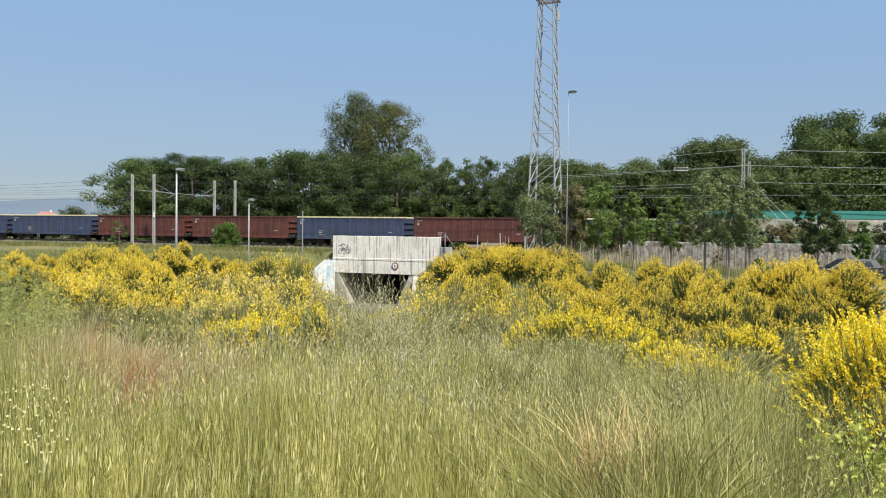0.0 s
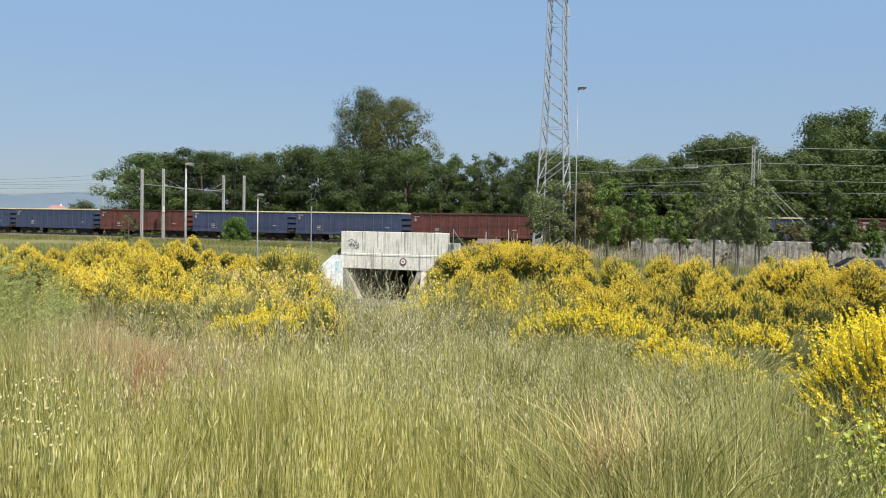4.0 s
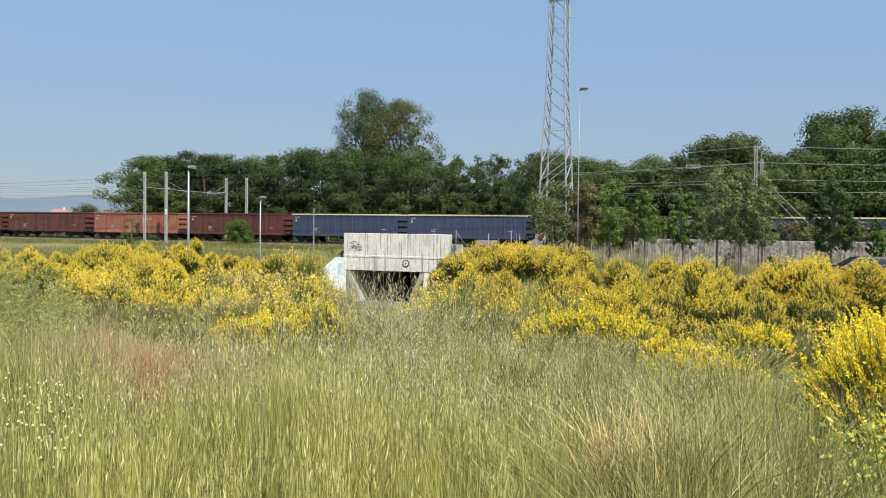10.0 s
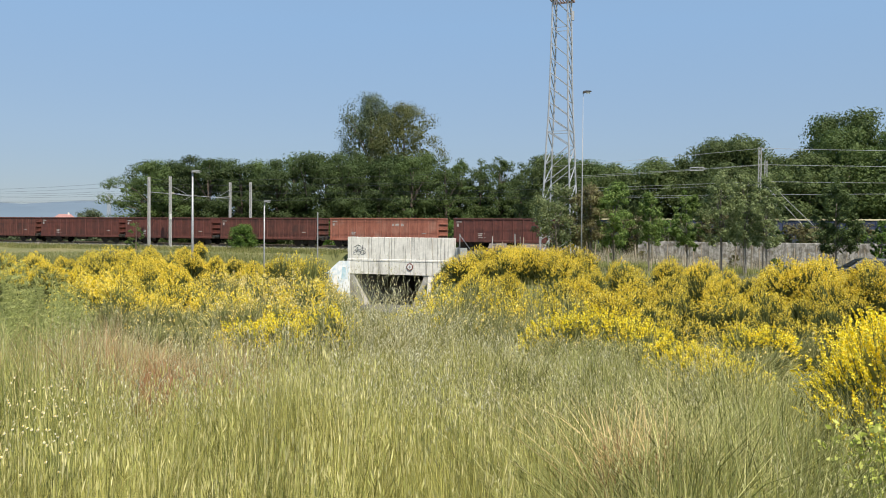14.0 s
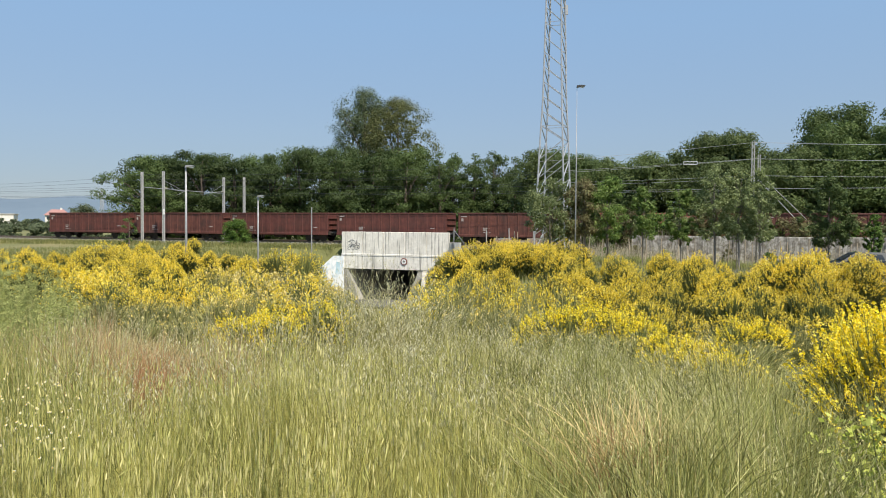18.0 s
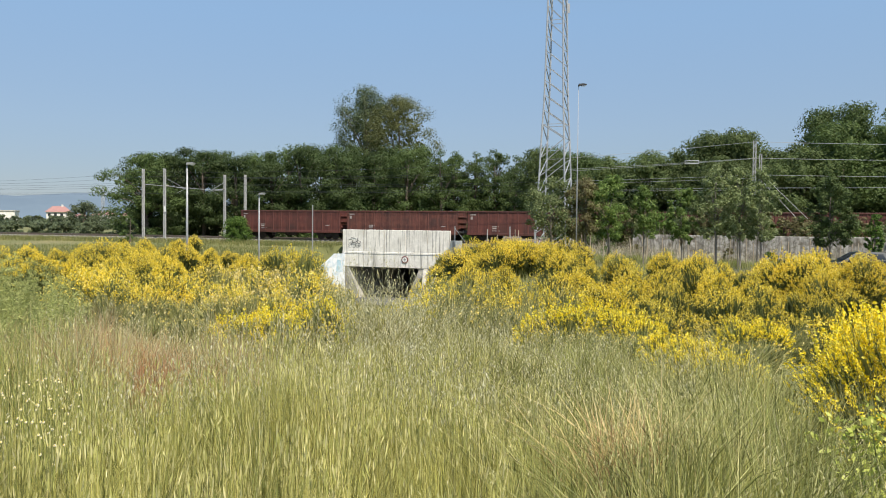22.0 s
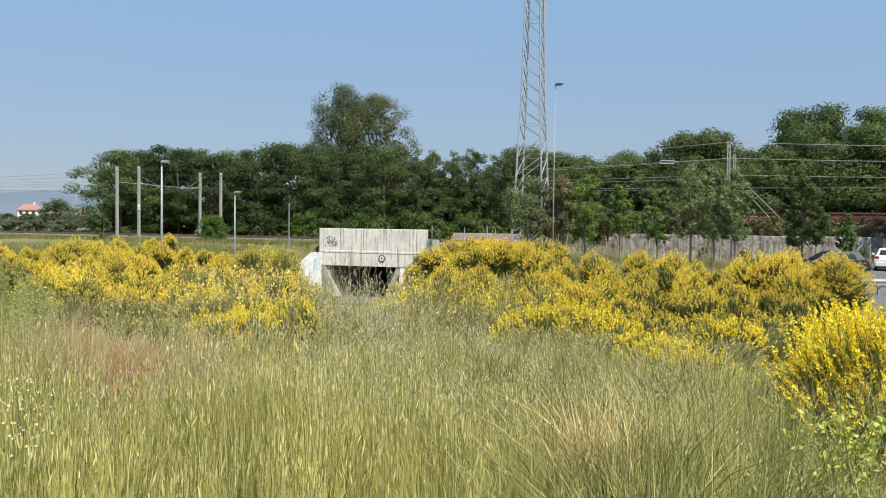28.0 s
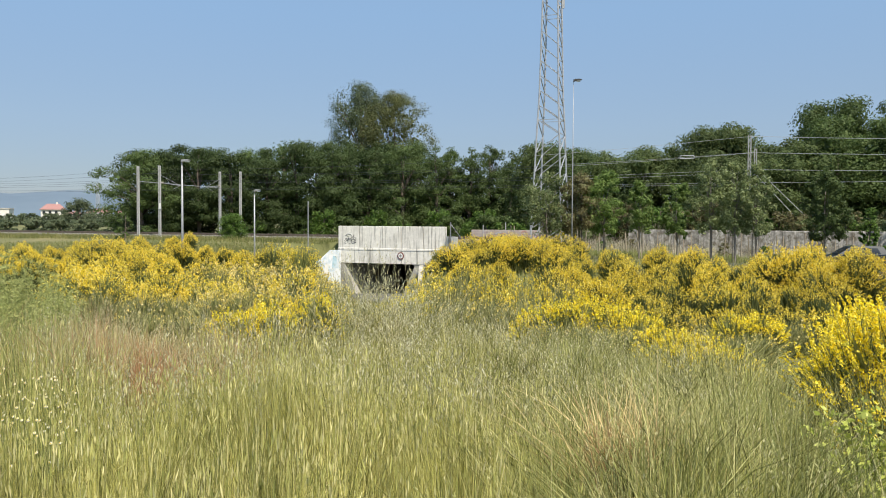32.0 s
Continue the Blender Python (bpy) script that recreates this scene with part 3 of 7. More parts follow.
# ---------- underpass portal ----------
def build_portal():
    m = rail_m(PORTAL_S, PORTAL_O, 0)
    # in this space x runs along the railway, y to the back, z up
    p = thing("underpass", "weathered pale concrete railway underpass with a dark opening", "underpass", m)
    W0, W1 = -6.6, 4.95
    # parapet panels with joints
    joints = [W0, -4.25, -1.95, 0.35, 2.65, W1]
    for a, b in zip(joints, joints[1:]):
        part("parapet_panel", Geo().box(a + 0.02, b - 0.02, -0.35, 0.0, -1.35, 0.82, 0.03), "concrete", p)
    part("ledge", Geo().box(W0 - 0.02, W1 + 0.02, -0.38, 0.3, -1.55, -1.35, 0.03), "concrete", p)
    for a, b in zip(joints, joints[1:]):
        part("fascia_panel", Geo().box(a + 0.015, b - 0.015, -0.35, 0.0, -2.85, -1.55, 0.02), "concrete", p)
    part("deck", Geo().box(-6.2, 4.6, 0.0, 16.0, -2.75, -1.0), "concrete_plain", p, "plain grey concrete slab under the tracks")
    part("abutment", Geo().prism([(-6.55, -2.76), (-5.95, -2.76), (-4.45, -6.4), (-6.55, -6.4)], -0.3, 16.0), "concrete_plain", p)
    part("abutment", Geo().prism([(1.85, -2.76), (4.6, -2.76), (4.6, -6.4), (0.35, -6.4)], -0.3, 16.0), "concrete_plain", p)
    # added, not a real part: shuts out light so the opening stays dark
    part("blocking_wall", Geo().box(-6.5, 4.6, 16.0, 16.4, -6.3, -1.0), "concrete_plain", p)
    # splayed wing walls with sloping tops
    def wing(x0, y0, x1, y1, z0, z1, t):
        d = Vector((x1 - x0, y1 - y0, 0)).normalized()
        nn = Vector((-d.y, d.x, 0)) * t
        g = Geo()
        a, b = Vector((x0, y0, 0)), Vector((x1, y1, 0))
        c = a.lerp(b, 0.3)
        zc = z0
        vs = []
        for q, z in ((a, z0), (c, zc), (b, z1)):
            for off in (nn, -nn):
                vs += [(q.x + off.x, q.y + off.y, -6.6), (q.x + off.x, q.y + off.y, z)]
        g.add(vs, [(0, 1, 5, 4), (4, 5, 9, 8), (2, 6, 7, 3), (6, 10, 11, 7), (1, 3, 7, 5), (5, 7, 11, 9), (0, 2, 3, 1), (8, 9, 11, 10), (0, 4, 6, 2), (4, 8, 10, 6)])
        return g
    part("wing_wall", wing(-6.35, -0.40, -8.75, -2.7, -1.6, -3.7, 0.2), "paint_white", p, "concrete wing wall painted white and pale blue")
    part("wing_wall", wing(2.6, -0.55, 4.3, -5.2, -2.9, -4.6, 0.2), "concrete_plain", p)
    d = Vector((-2.4, -2.3, 0)).normalized()
    nn = Vector((d.y, -d.x, 0)) * 0.203
    def patch(u0, u1, z0, z1, mat, label):
        """A painted patch on the outer face of the left wing wall."""
        q = []
        for u, z in ((u0, z0), (u1, z0), (u1 - 0.1, z1), (u0 + 0.15, z1)):
            base = Vector((-6.35, -0.40, z)) + d * u - nn * 1.0
            q += [base, base - nn * 0.05]
        return part("painted_patch", Geo().add(q, [(0, 2, 4, 6), (7, 5, 3, 1), (0, 1, 3, 2), (2, 3, 5, 4), (4, 5, 7, 6), (6, 7, 1, 0)]), mat, p, label)
    patch(2.7, 3.25, -4.6, -3.2, "concrete_plain", "bare grey edge of the painted wall")
    patch(1.9, 2.6, -4.3, -2.7, "paint_blue", "pale blue painted patch")
    patch(0.3, 0.9, -3.4, -2.2, "paint_blue", "pale blue painted patch")
    patch(1.2, 1.7, -4.0, -3.0, "render_white", "white painted patch")
    # end block beside the parapet, lower
    part("end_block", Geo().box(W1 + 0.02, W1 + 1.1, -0.3, 0.1, -2.2, -0.12, 0.03), "concrete", p)
    # painted scrawl on the parapet: plain strokes
    r = random.Random(3)
    for i in range(14):
        x, z = -5.75 + r.random() * 0.9, -0.75 + r.random() * 0.6
        h, pts = r.uniform(0, 6.28), []
        for k in range(6):
            pts.append((x, -0.353, z))
            h += r.uniform(0.2, 1.3)
            x, z = min(max(x + 0.2 * math.cos(h), -6.1), -4.6), min(max(z + 0.17 * math.sin(h), -0.95), 0.1)
        part("painted_stroke", Geo().tube(pts, r.choice((0.014, 0.02, 0.034)), 4), "graffiti", p)
    # round height-limit plate, hung on the fascia
    sg = thing("road_sign", "round white road sign with a dull red rim", "sign", m @ pose(0.28, -0.38, -2.05))
    rot = pose(0, 0, 0, 90, 0, 0)
    part("plate", Geo().lathe([(0.36, 0.0), (0.36, 0.02), (0.34, 0.03)], 20, rot), "sign_red", sg)
    part("face", Geo().lathe([(0.25, 0.03), (0.25, 0.036)], 20, rot), "sign_white", sg)
    part("figure", Geo().box(-0.11, 0.11, -0.045, -0.036, -0.05, 0.05).box(-0.02, 0.02, -0.045, -0.036, 0.07, 0.16).box(-0.02, 0.02, -0.045, -0.036, -0.16, -0.07), "graffiti", sg)


build_portal()


# ---------- retaining wall with its fence, beside the railway on the right ----------
def build_wall():
    w = thing("retaining_wall", "stained rough concrete retaining wall beside the railway", "wall", kind="structure")
    r = random.Random(11)
    s = 19.5
    me = Geo().box(0.01, 3.99, 0, 0.3, 0, 1.0, 0.02).mesh("panel", "concrete_wall")
    while s < 110:
        x, y = rail_xy(s, -8.7)
        z = gz(x, y - 1)
        ob = part("panel", me, None, w, m=rail_m(s, -8.7 + r.uniform(-0.02, 0.02), z - 0.25))
        ob.scale = (1, 1, 0.78 - z + 0.25 + r.uniform(-0.04, 0.04))
        s += 4.0
    rv = np.random.default_rng(4)
    n = 800
    s0, z0 = rv.uniform(20, 62, n), rv.uniform(-1.1, 0.65, n)
    ang, ln = rv.uniform(0.2, 2.9, n), rv.uniform(0.12, 0.55, n)
    P = np.zeros((n, 3, 3))
    Wd = np.zeros((n, 3, 3))
    for i in range(3):
        ss, zz = s0 + np.cos(ang) * ln * i / 2 + (0.06 if i == 1 else 0), np.minimum(z0 + np.sin(ang) * ln * i / 2, 0.8)
        P[:, i, 0], P[:, i, 1] = ss * CS - 8.73 * SN, LINE_Y - ss * SN - 8.73 * CS
        P[:, i, 2] = zz
        Wd[:, i, 0], Wd[:, i, 1], Wd[:, i, 2] = -np.sin(ang) * CS * 0.016, np.sin(ang) * SN * 0.016, np.cos(ang) * 0.016
    tagged(new("dry_vines", strips_mesh("dry_vines", P, Wd, "vine")), "dry brown vines clinging to the concrete wall", "vines", kind="stuff")
    f = thing("wire_fence", "thin grey wire fence along the railway", "fence")
    pm = Geo().tube([(0, 0, 0), (0, 0, 1.45)], 0.035, 5).mesh("post", "pole_concrete")
    line = [rail_xy(ss, -5.8 if ss < 13.0 else (-7.4 if ss < 19.5 else -8.2)) for ss in np.arange(3.3, 108, 2.3)]
    tall = Geo().tube([(0, 0, 0), (0, 0, 2.4)], 0.048, 6).mesh("post", "pole_concrete")
    for k, (x, y) in enumerate(line):
        part("post", tall if k < 5 else pm, None, f, m=pose(x, y, gz(x, y) - 0.06, r.uniform(-2, 2), r.uniform(-2, 2), 0))
    for h in (0.5, 0.9, 1.3):
        part("wire", Geo().tube([(x, y, gz(x, y) - 0.06 + h) for x, y in line], 0.006, 3), "wire", f)
    x, y = rail_xy(2.3, -5.55)
    g = Geo().tube([(x, y, -0.3), (x, y, 1.25)], 0.05, 5).tube([(x, y, 1.1), (x + 1.0, y - 0.3, -0.25)], 0.035, 5)
    part("braced_post", g, "galvanised", f)


build_wall()


def far_wall():
    """A low wall on the far side of the railway, with faded sprayed shapes."""
    w = thing("low_wall", "low pale concrete wall with faded graffiti beyond the railway", "wall", kind="structure")
    r = random.Random(19)
    for k in range(7):
        part("panel", Geo().box(0.01, 2.39, 0, 0.25, 0, 1.28 + r.uniform(-0.03, 0.03), 0.02), "wall_pale", w, m=rail_m(-1.2 + 2.4 * k, 10.6, -0.95))
    for k in range(26):
        g, (s, z) = Geo(), (r.uniform(-0.8, 15), r.uniform(-0.6, 0.12))
        pts, h = [], r.uniform(0, 6.28)
        for i in range(5):
            pts.append((s, 0, z))
            h += r.uniform(0.4, 1.5)
            s, z = s + 0.3 * math.cos(h), min(max(z + 0.22 * math.sin(h), -0.7), 0.24)
        part("painted_stroke", g.tube(pts, r.choice((0.03, 0.05)), 4), r.choice(("spray_red", "spray_red", "paint_blue", "spray_violet")), w, m=rail_m(0, 10.595, 0))


far_wall()


# ---------- masts, lamps and wires ----------
def street_lamp(x, y, z0, z1, label, arm=0.5, head="galvanised", r0=0.085, side=1):
    t = thing("street_lamp", label, "street lamp", pose(x, y, z0), group="lamps along the ramp road")
    h = z1 - z0
    part("pole", Geo().tube([(0, 0, -0.6), (0, 0, h * 0.35), (0, 0, h)], [r0, r0 * (0.85 if h < 9 else 0.65), r0 * (0.6 if h < 9 else 0.22)], 8), "galvanised", t, smooth=True)
    part("base_collar", Geo().lathe([(r0 * 1.6, 0), (r0 * 1.5, 0.25), (r0, 0.3)], 8), "galvanised", t)
    part("arm", Geo().tube([(0, 0, h - 0.05), (side * arm * 0.6, 0, h + 0.06)], 0.03, 6), "galvanised", t)
    g = Geo().prism([(side * a, b) for a, b in ((-0.05 * arm, h - 0.02), (arm * 1.5, h + 0.06), (arm * 1.55, h + 0.1), (arm * 0.9, h + 0.14), (0, h + 0.11))], -0.16, 0.16)
    hd = part("lamp_head", g, head, t)
    part("lens", Geo().box(min(side * 0.2, side * arm * 1.3), max(side * 0.2, side * arm * 1.3), -0.12, 0.12, h - 0.03, h + 0.02), "sign_white", hd)
    return t


street_lamp(-15.39, 47.0, gz(-15.39, 47.0), 4.80, "slim galvanised street lamp standing among yellow broom", 0.32)
street_lamp(-13.12, 55.0, gz(-13.12, 55.0), 3.37, "short galvanised street lamp beside the ramp", 0.28, r0=0.065)
t = thing("marker_post", "thin bare metal post beside the ramp", "post", pose(-11.39, 66.0, gz(-11.39, 66.0)))
part("pole", Geo().tube([(0, 0, -0.4), (0, 0, 2.94 - gz(-11.39, 66.0))], [0.06, 0.045], 6), "galvanised", t)
street_lamp(8.47, 56.0, gz(8.47, 56.0), 11.03, "tall slender lamp pole with a dark floodlight head", 0.36, "dark_metal", 0.06)


LACING = [Geo().tube([(a, -0.1, 0), (-a, -0.1, 0.5)], 0.02, 4).mesh("brace", "pole_concrete") for a in (-0.08, 0.08)]


def catenary_mast(s, o, z1, twin=True):
    x, y = rail_xy(s, o)
    z0 = gz(x, y)
    t = thing("catenary_mast", "pale steel railway catenary mast with insulators", "catenary mast", pose(x, y, z0, 0, 0, -math.degrees(TH)), group="masts along the railway")
    h = z1 - z0
    for e in (-0.1, 0.1):
        part("channel", Geo().box(e - 0.045, e + 0.045, -0.1, 0.1, -0.3, h, 0.01), "pole_concrete", t)
    k = 0
    while 0.4 + k * 0.55 < h - 0.3:
        z = 0.4 + k * 0.55
        part("brace", LACING[1 - k % 2], None, t, m=pose(0, 0, z))
        k += 1
    part("foot", Geo().box(-0.4, 0.4, -0.4, 0.4, -0.3, 0.25, 0.04), "concrete_plain", t)
    return t


MASTS = {"m1": (-37.84, -2.43, 7.51), "m2": (-34.74, -2.43, 7.52), "m3": (-34.4, 8.42, 7.43), "m4": (-31.3, 8.42, 7.39), "mr": (28.9, -2.43, 9.0), "mr2": (29.35, 8.42, 8.7)}
MAST = {k: catenary_mast(*mm) for k, mm in MASTS.items()}


zc = 2.87 - gz(*rail_xy(-34.74, -2.43))
part("plate", Geo().box(0.0, 0.28, -0.125, -0.105, zc - 0.32, zc + 0.32, 0.005), "sign_white", MAST["m2"], "small white plate")


def cantilever(key, z, reach):
    mast = MAST[key]
    t = part("catenary_arm", Geo().tube([(0, 0, 0), (0, reach, -0.25)], 0.05, 6), "galvanised", mast, "grey cantilever arm with insulators", pose(0, 0, z - mast.location.z))
    part("tie", Geo().tube([(0, 0, 0.9), (0, reach * 0.9, -0.15)], 0.025, 5), "galvanised", t)
    for k in range(4):
        part("insulator", Geo().lathe([(0.05, 0), (0.11, 0.03), (0.05, 0.06)], 8, pose(0, 0.35 * (1 if reach > 0 else -1) + 0.07 * k, -0.02, 90, 0, 0)), "concrete_plain", t)
    part("registration_arm", Geo().tube([(0, reach * 0.95, -0.3), (0.2, reach * 0.55, -0.75)], 0.02, 5), "galvanised", t)


cantilever("m2", 5.6, 3.7)
cantilever("m3", 5.6, -2.8)
cantilever("mr", 6.3, 3.7)
cantilever("mr2", 6.2, -2.8)
# long portal tube between the near and the far masts
tb = thing("catenary_beam", "long pale tube beam between railway masts", "beam")
x0, y0 = rail_xy(-37.84, -2.43)
x1, y1 = rail_xy(-34.4, 8.42)
part("tube", Geo().tube([(x0, y0, 5.75), (x1, y1, 5.35)], 0.035, 6), "galvanised", tb)
# guy rods of the right-hand mast
gy = thing("mast_stay", "two pale stay rods bracing a catenary mast", "stay")
x0, y0 = rail_xy(29.3, -2.43)
x1, y1 = rail_xy(35.2, -2.43)
for d in (0.0, 0.45):
    part("rod", Geo().tube([(x0, y0, 6.3 - d * 1.2), (x1 - d * 2.4, y1, 0.2)], 0.025, 5), "wire_bright", gy)


def span(name, a, b, sag, mat, r=0.02, parent=None, n=14):
    pts = []
    for k in range(n + 1):
        q = k / n
        pts.append((a[0] + (b[0] - a[0]) * q, a[1] + (b[1] - a[1]) * q, a[2] + (b[2] - a[2]) * q - sag * 4 * q * (1 - q)))
    return part(name, Geo().tube(pts, r, 4), mat, parent)


wires = thing("overhead_wires", "thin overhead railway wires strung between masts", "wires")
for o, zl, zr, sg, mat, r in ((-2.43, 7.2, 8.9, 0.9, "wire", 0.013), (-1.6, 6.7, 7.55, 0.7, "wire", 0.013), (1.45, 6.1, 6.25, 0.5, "wire", 0.012), (1.45, 5.0, 5.05, 0.05, "wire", 0.012),
                              (5.65, 6.1, 6.2, 0.5, "wire", 0.012), (5.65, 5.0, 5.05, 0.05, "wire", 0.012), (8.42, 7.1, 8.3, 0.8, "wire", 0.013)):
    stops = [(-220, zl - 0.2), (-160, zl - 0.1), (-98, zl), (-37, zl), (29, zr), (90, zr), (150, zr), (215, zr)]
    for (sa, za), (sb, zb) in zip(stops, stops[1:]):
        if o > 5 and sa >= 29:
            continue
        # one span, its right-hand stretch coloured as if sunlit before dark trees
        if sa == -37:
            pts = [(*rail_xy(sa + (sb - sa) * q, o), za + (zb - za) * q - sg * 4 * q * (1 - q)) for q in np.linspace(0, 1, 25)]
            part("wire", Geo().tube(pts[:18], r, 4), mat, wires)
            part("wire", Geo().tube(pts[17:], r * 1.15, 4), "wire_bright", wires)
        else:
            span("wire", (*rail_xy(sa, o), za), (*rail_xy(sb, o), zb), sg, "wire_bright" if sa >= 29 else mat, r * (1.7 if sa >= 29 else 1.0), wires)
sec = thing("section_insulator", "pale rectangular section insulator hung in the overhead wire", "insulator", rail_m(23.6, -1.6, 7.28))
for z in (-0.13, 0.13):
    part("bar", Geo().tube([(-0.6, 0, z), (0.6, 0, z)], 0.035, 5), "wire_bright", sec)
for x in (-0.6, 0.6):
    part("end_piece", Geo().tube([(x, 0, -0.13), (x, 0, 0.13)], 0.035, 5), "wire_bright", sec)
for s in (-98, -160, -220, 90, 150, 215):
    for o in (-2.43, 8.42):
        catenary_mast(s, o, 7.6 if s < 0 else 9.0)


def lattice_tower(x, y, z0, ztop):
    t = thing("lattice_tower", "tall pale grey steel lattice mast with antennas", "lattice tower", pose(x, y, z0, 0, 0, -22.0))
    h = ztop - z0
    w = lambda z: float(np.interp(z, (0, 7, 9.8, 12.8, 21.4), (1.3, 1.02, 0.92, 0.77, 0.6)))
    corners = ((-1, -1), (1, -1), (1, 1), (-1, 1))
    for a, b in corners:
        part("leg", Geo().tube([(a * w(z), b * w(z), z) for z in np.linspace(-0.3, h, 15)], 0.07, 6), "mast_steel", t)
    z = 0.6
    k = 0
    while z < h - 0.6:
        step = 1.5 if z < 9 else 1.18
        for i in range(4):
            a, b = corners[i], corners[(i + 1) % 4]
            if (i in (0, 1)) != (z < 9):
                a, b = b, a
            part("brace", Geo().tube([(a[0] * w(z), a[1] * w(z), z), (b[0] * w(z + step), b[1] * w(z + step), z + step)], 0.046, 4), "mast_steel", t)
            if k % 7 == 0:
                part("strut", Geo().tube([(a[0] * w(z), a[1] * w(z), z), (b[0] * w(z), b[1] * w(z), z)], 0.03, 4), "mast_steel", t)
        z += step
        k += 1
    # an open grating on a frame of beams
    for i in range(4):
        part("platform_beam", Geo().box(-0.86, 0.86, 0.78, 0.86, h - 0.56, h - 0.42), "platform_steel", t, "reddish platform beam", pose(0, 0, 0, 0, 0, 90 * i))
    for i in range(7):
        part("grating_bar", Geo().box(-0.04, 0.04, -0.78, 0.78, h - 0.48, h - 0.44), "platform_steel", t, "", pose(-0.66 + 0.22 * i, 0, 0))
    for i in range(3):
        a = math.radians(20 + 120 * i)
        part("antenna", Geo().box(-0.1, 0.1, -0.05, 0.05, 0, 1.9, 0.03), "galvanised", t, m=pose(0.95 * math.cos(a), 0.95 * math.sin(a), h - 0.3, 0, 0, math.degrees(a) + 90))
    pan = part("panel_antenna", Geo().box(-0.13, 0.13, -0.07, 0.07, 0, 0.75, 0.03), "galvanised", t, "", pose(0.98, -0.42, h - 2.3, 0, 0, 35))
    part("bracket", Geo().tube([(-0.3, 0.1, 0.2), (0, 0, 0.2)], 0.03, 5).tube([(-0.3, 0.1, 0.55), (0, 0, 0.55)], 0.03, 5), "mast_steel", pan)
    part("foundation", Geo().box(-1.5, 1.5, -1.5, 1.5, -0.6, 0.12, 0.05), "concrete_plain", t)


lattice_tower(8.2, 66.0, gz(8.2, 66.0), 20.6)


# ---------- the goods train ----------
WAGON_L = 14.04


def wagon(paint, rim, label, seed, cream=False):
    r = random.Random(seed)
    w = thing("open_wagon", label, "goods wagon", group="wagons of the goods train")
    x0, x1 = 0.62, WAGON_L - 0.62
    zb, zt = 0.88, 3.05
    # origin: rear buffer face, near side of the body, top of the rail
    part("side_wall", Geo().box(x0, x1, 0.06, 0.11, zb, zt), paint, w)
    part("side_wall", Geo().box(x0, x1, 2.79, 2.84, zb, zt), paint, w)
    part("end_wall", Geo().box(x0, x0 + 0.06, 0.1, 2.8, zb, zt), paint, w)
    part("end_wall", Geo().box(x1 - 0.06, x1, 0.1, 2.8, zb, zt), paint, w)
    part("floor_plate", Geo().box(x0, x1, 0.1, 2.8, zb, zb + 0.12), "underframe", w)
    part("load", Geo().box(x0 + 0.06, x1 - 0.06, 0.12, 2.78, zb + 0.12, zb + 0.75, 0.3), "coal", w)
    tm = Geo().box(x0 - 0.04, x1 + 0.04, 0.0, 0.16, zt - 0.02, zt + 0.11, 0.02).mesh("top_rail", rim)
    part("top_rail", tm, None, w)
    part("top_rail", tm, None, w, m=pose(0, 2.74, 0))
    em = Geo().box(x0 - 0.04, x0 + 0.1, 0.16, 2.74, zt - 0.02, zt + 0.11, 0.02).mesh("end_rail", rim)
    part("end_rail", em, None, w)
    part("end_rail", em, None, w, m=pose(x1 - x0 - 0.06, 0, 0))
    sm = Geo().box(x0, x1, 0.0, 0.14, zb - 0.16, zb + 0.06, 0.02).mesh("side_sill", paint)
    part("side_sill", sm, None, w)
    part("side_sill", sm, None, w, m=pose(0, 2.76, 0))
    post = Geo()
    post.add([(-0.085, 0.06, zb), (-0.05, 0.028, zb), (0.05, 0.028, zb), (0.085, 0.06, zb), (-0.085, 0.06, zt), (-0.05, 0.028, zt), (0.05, 0.028, zt), (0.085, 0.06, zt)],
             [(0, 1, 5, 4), (1, 2, 6, 5), (2, 3, 7, 6), (4, 5, 6, 7)])
    pmesh = post.mesh("side_post", paint)
    n = 13
    for i in range(n):
        x = x0 + 0.12 + (x1 - x0 - 0.24) * i / (n - 1)
        part("side_post", pmesh, None, w, m=pose(x, 0, 0))
        part("side_post", pmesh, None, w, m=pose(x, 2.9, 0, 0, 0, 180))
    bm = Geo().box(-0.06, 0.06, 0.25, 2.65, 0, 0.12, 0.02).mesh("end_rib", paint)
    for z in (1.3, 1.9, 2.5):
        part("end_rib", bm, None, w, m=pose(x0 - 0.05, 0, z))
        part("end_rib", bm, None, w, m=pose(x1 + 0.05, 0, z))
    # underframe, bogies, buffers
    part("centre_sill", Geo().box(0.5, WAGON_L - 0.5, 1.1, 1.8, 0.62, 0.9), "underframe", w)
    part("headstock", Geo().box(0.5, 0.66, 0.15, 2.75, 0.72, 1.1, 0.02), "underframe", w)
    part("headstock", Geo().box(WAGON_L - 0.66, WAGON_L - 0.5, 0.15, 2.75, 0.72, 1.1, 0.02), "underframe", w)
    part("brake_tank", Geo().tube([(6.2, 0.75, 0.6), (7.7, 0.75, 0.6)], 0.2, 10), "underframe", w)
    wm = Geo().lathe([(0.17, 0.0), (0.42, 0.01), (0.46, 0.03), (0.46, 0.11), (0.49, 0.12), (0.49, 0.14), (0.2, 0.16)], 18, pose(0, 0, 0, 90, 0, 0)).mesh("wheel", "underframe")
    fm = Geo().prism([(-1.45, 0.52), (-1.2, 0.68), (-0.45, 0.66), (-0.3, 0.42), (0.3, 0.42), (0.45, 0.66), (1.2, 0.68), (1.45, 0.52), (1.2, 0.42), (0.6, 0.5), (0.35, 0.26), (-0.35, 0.26), (-0.6, 0.5), (-1.2, 0.42)], 0, 0.12).mesh("side_frame", "underframe")
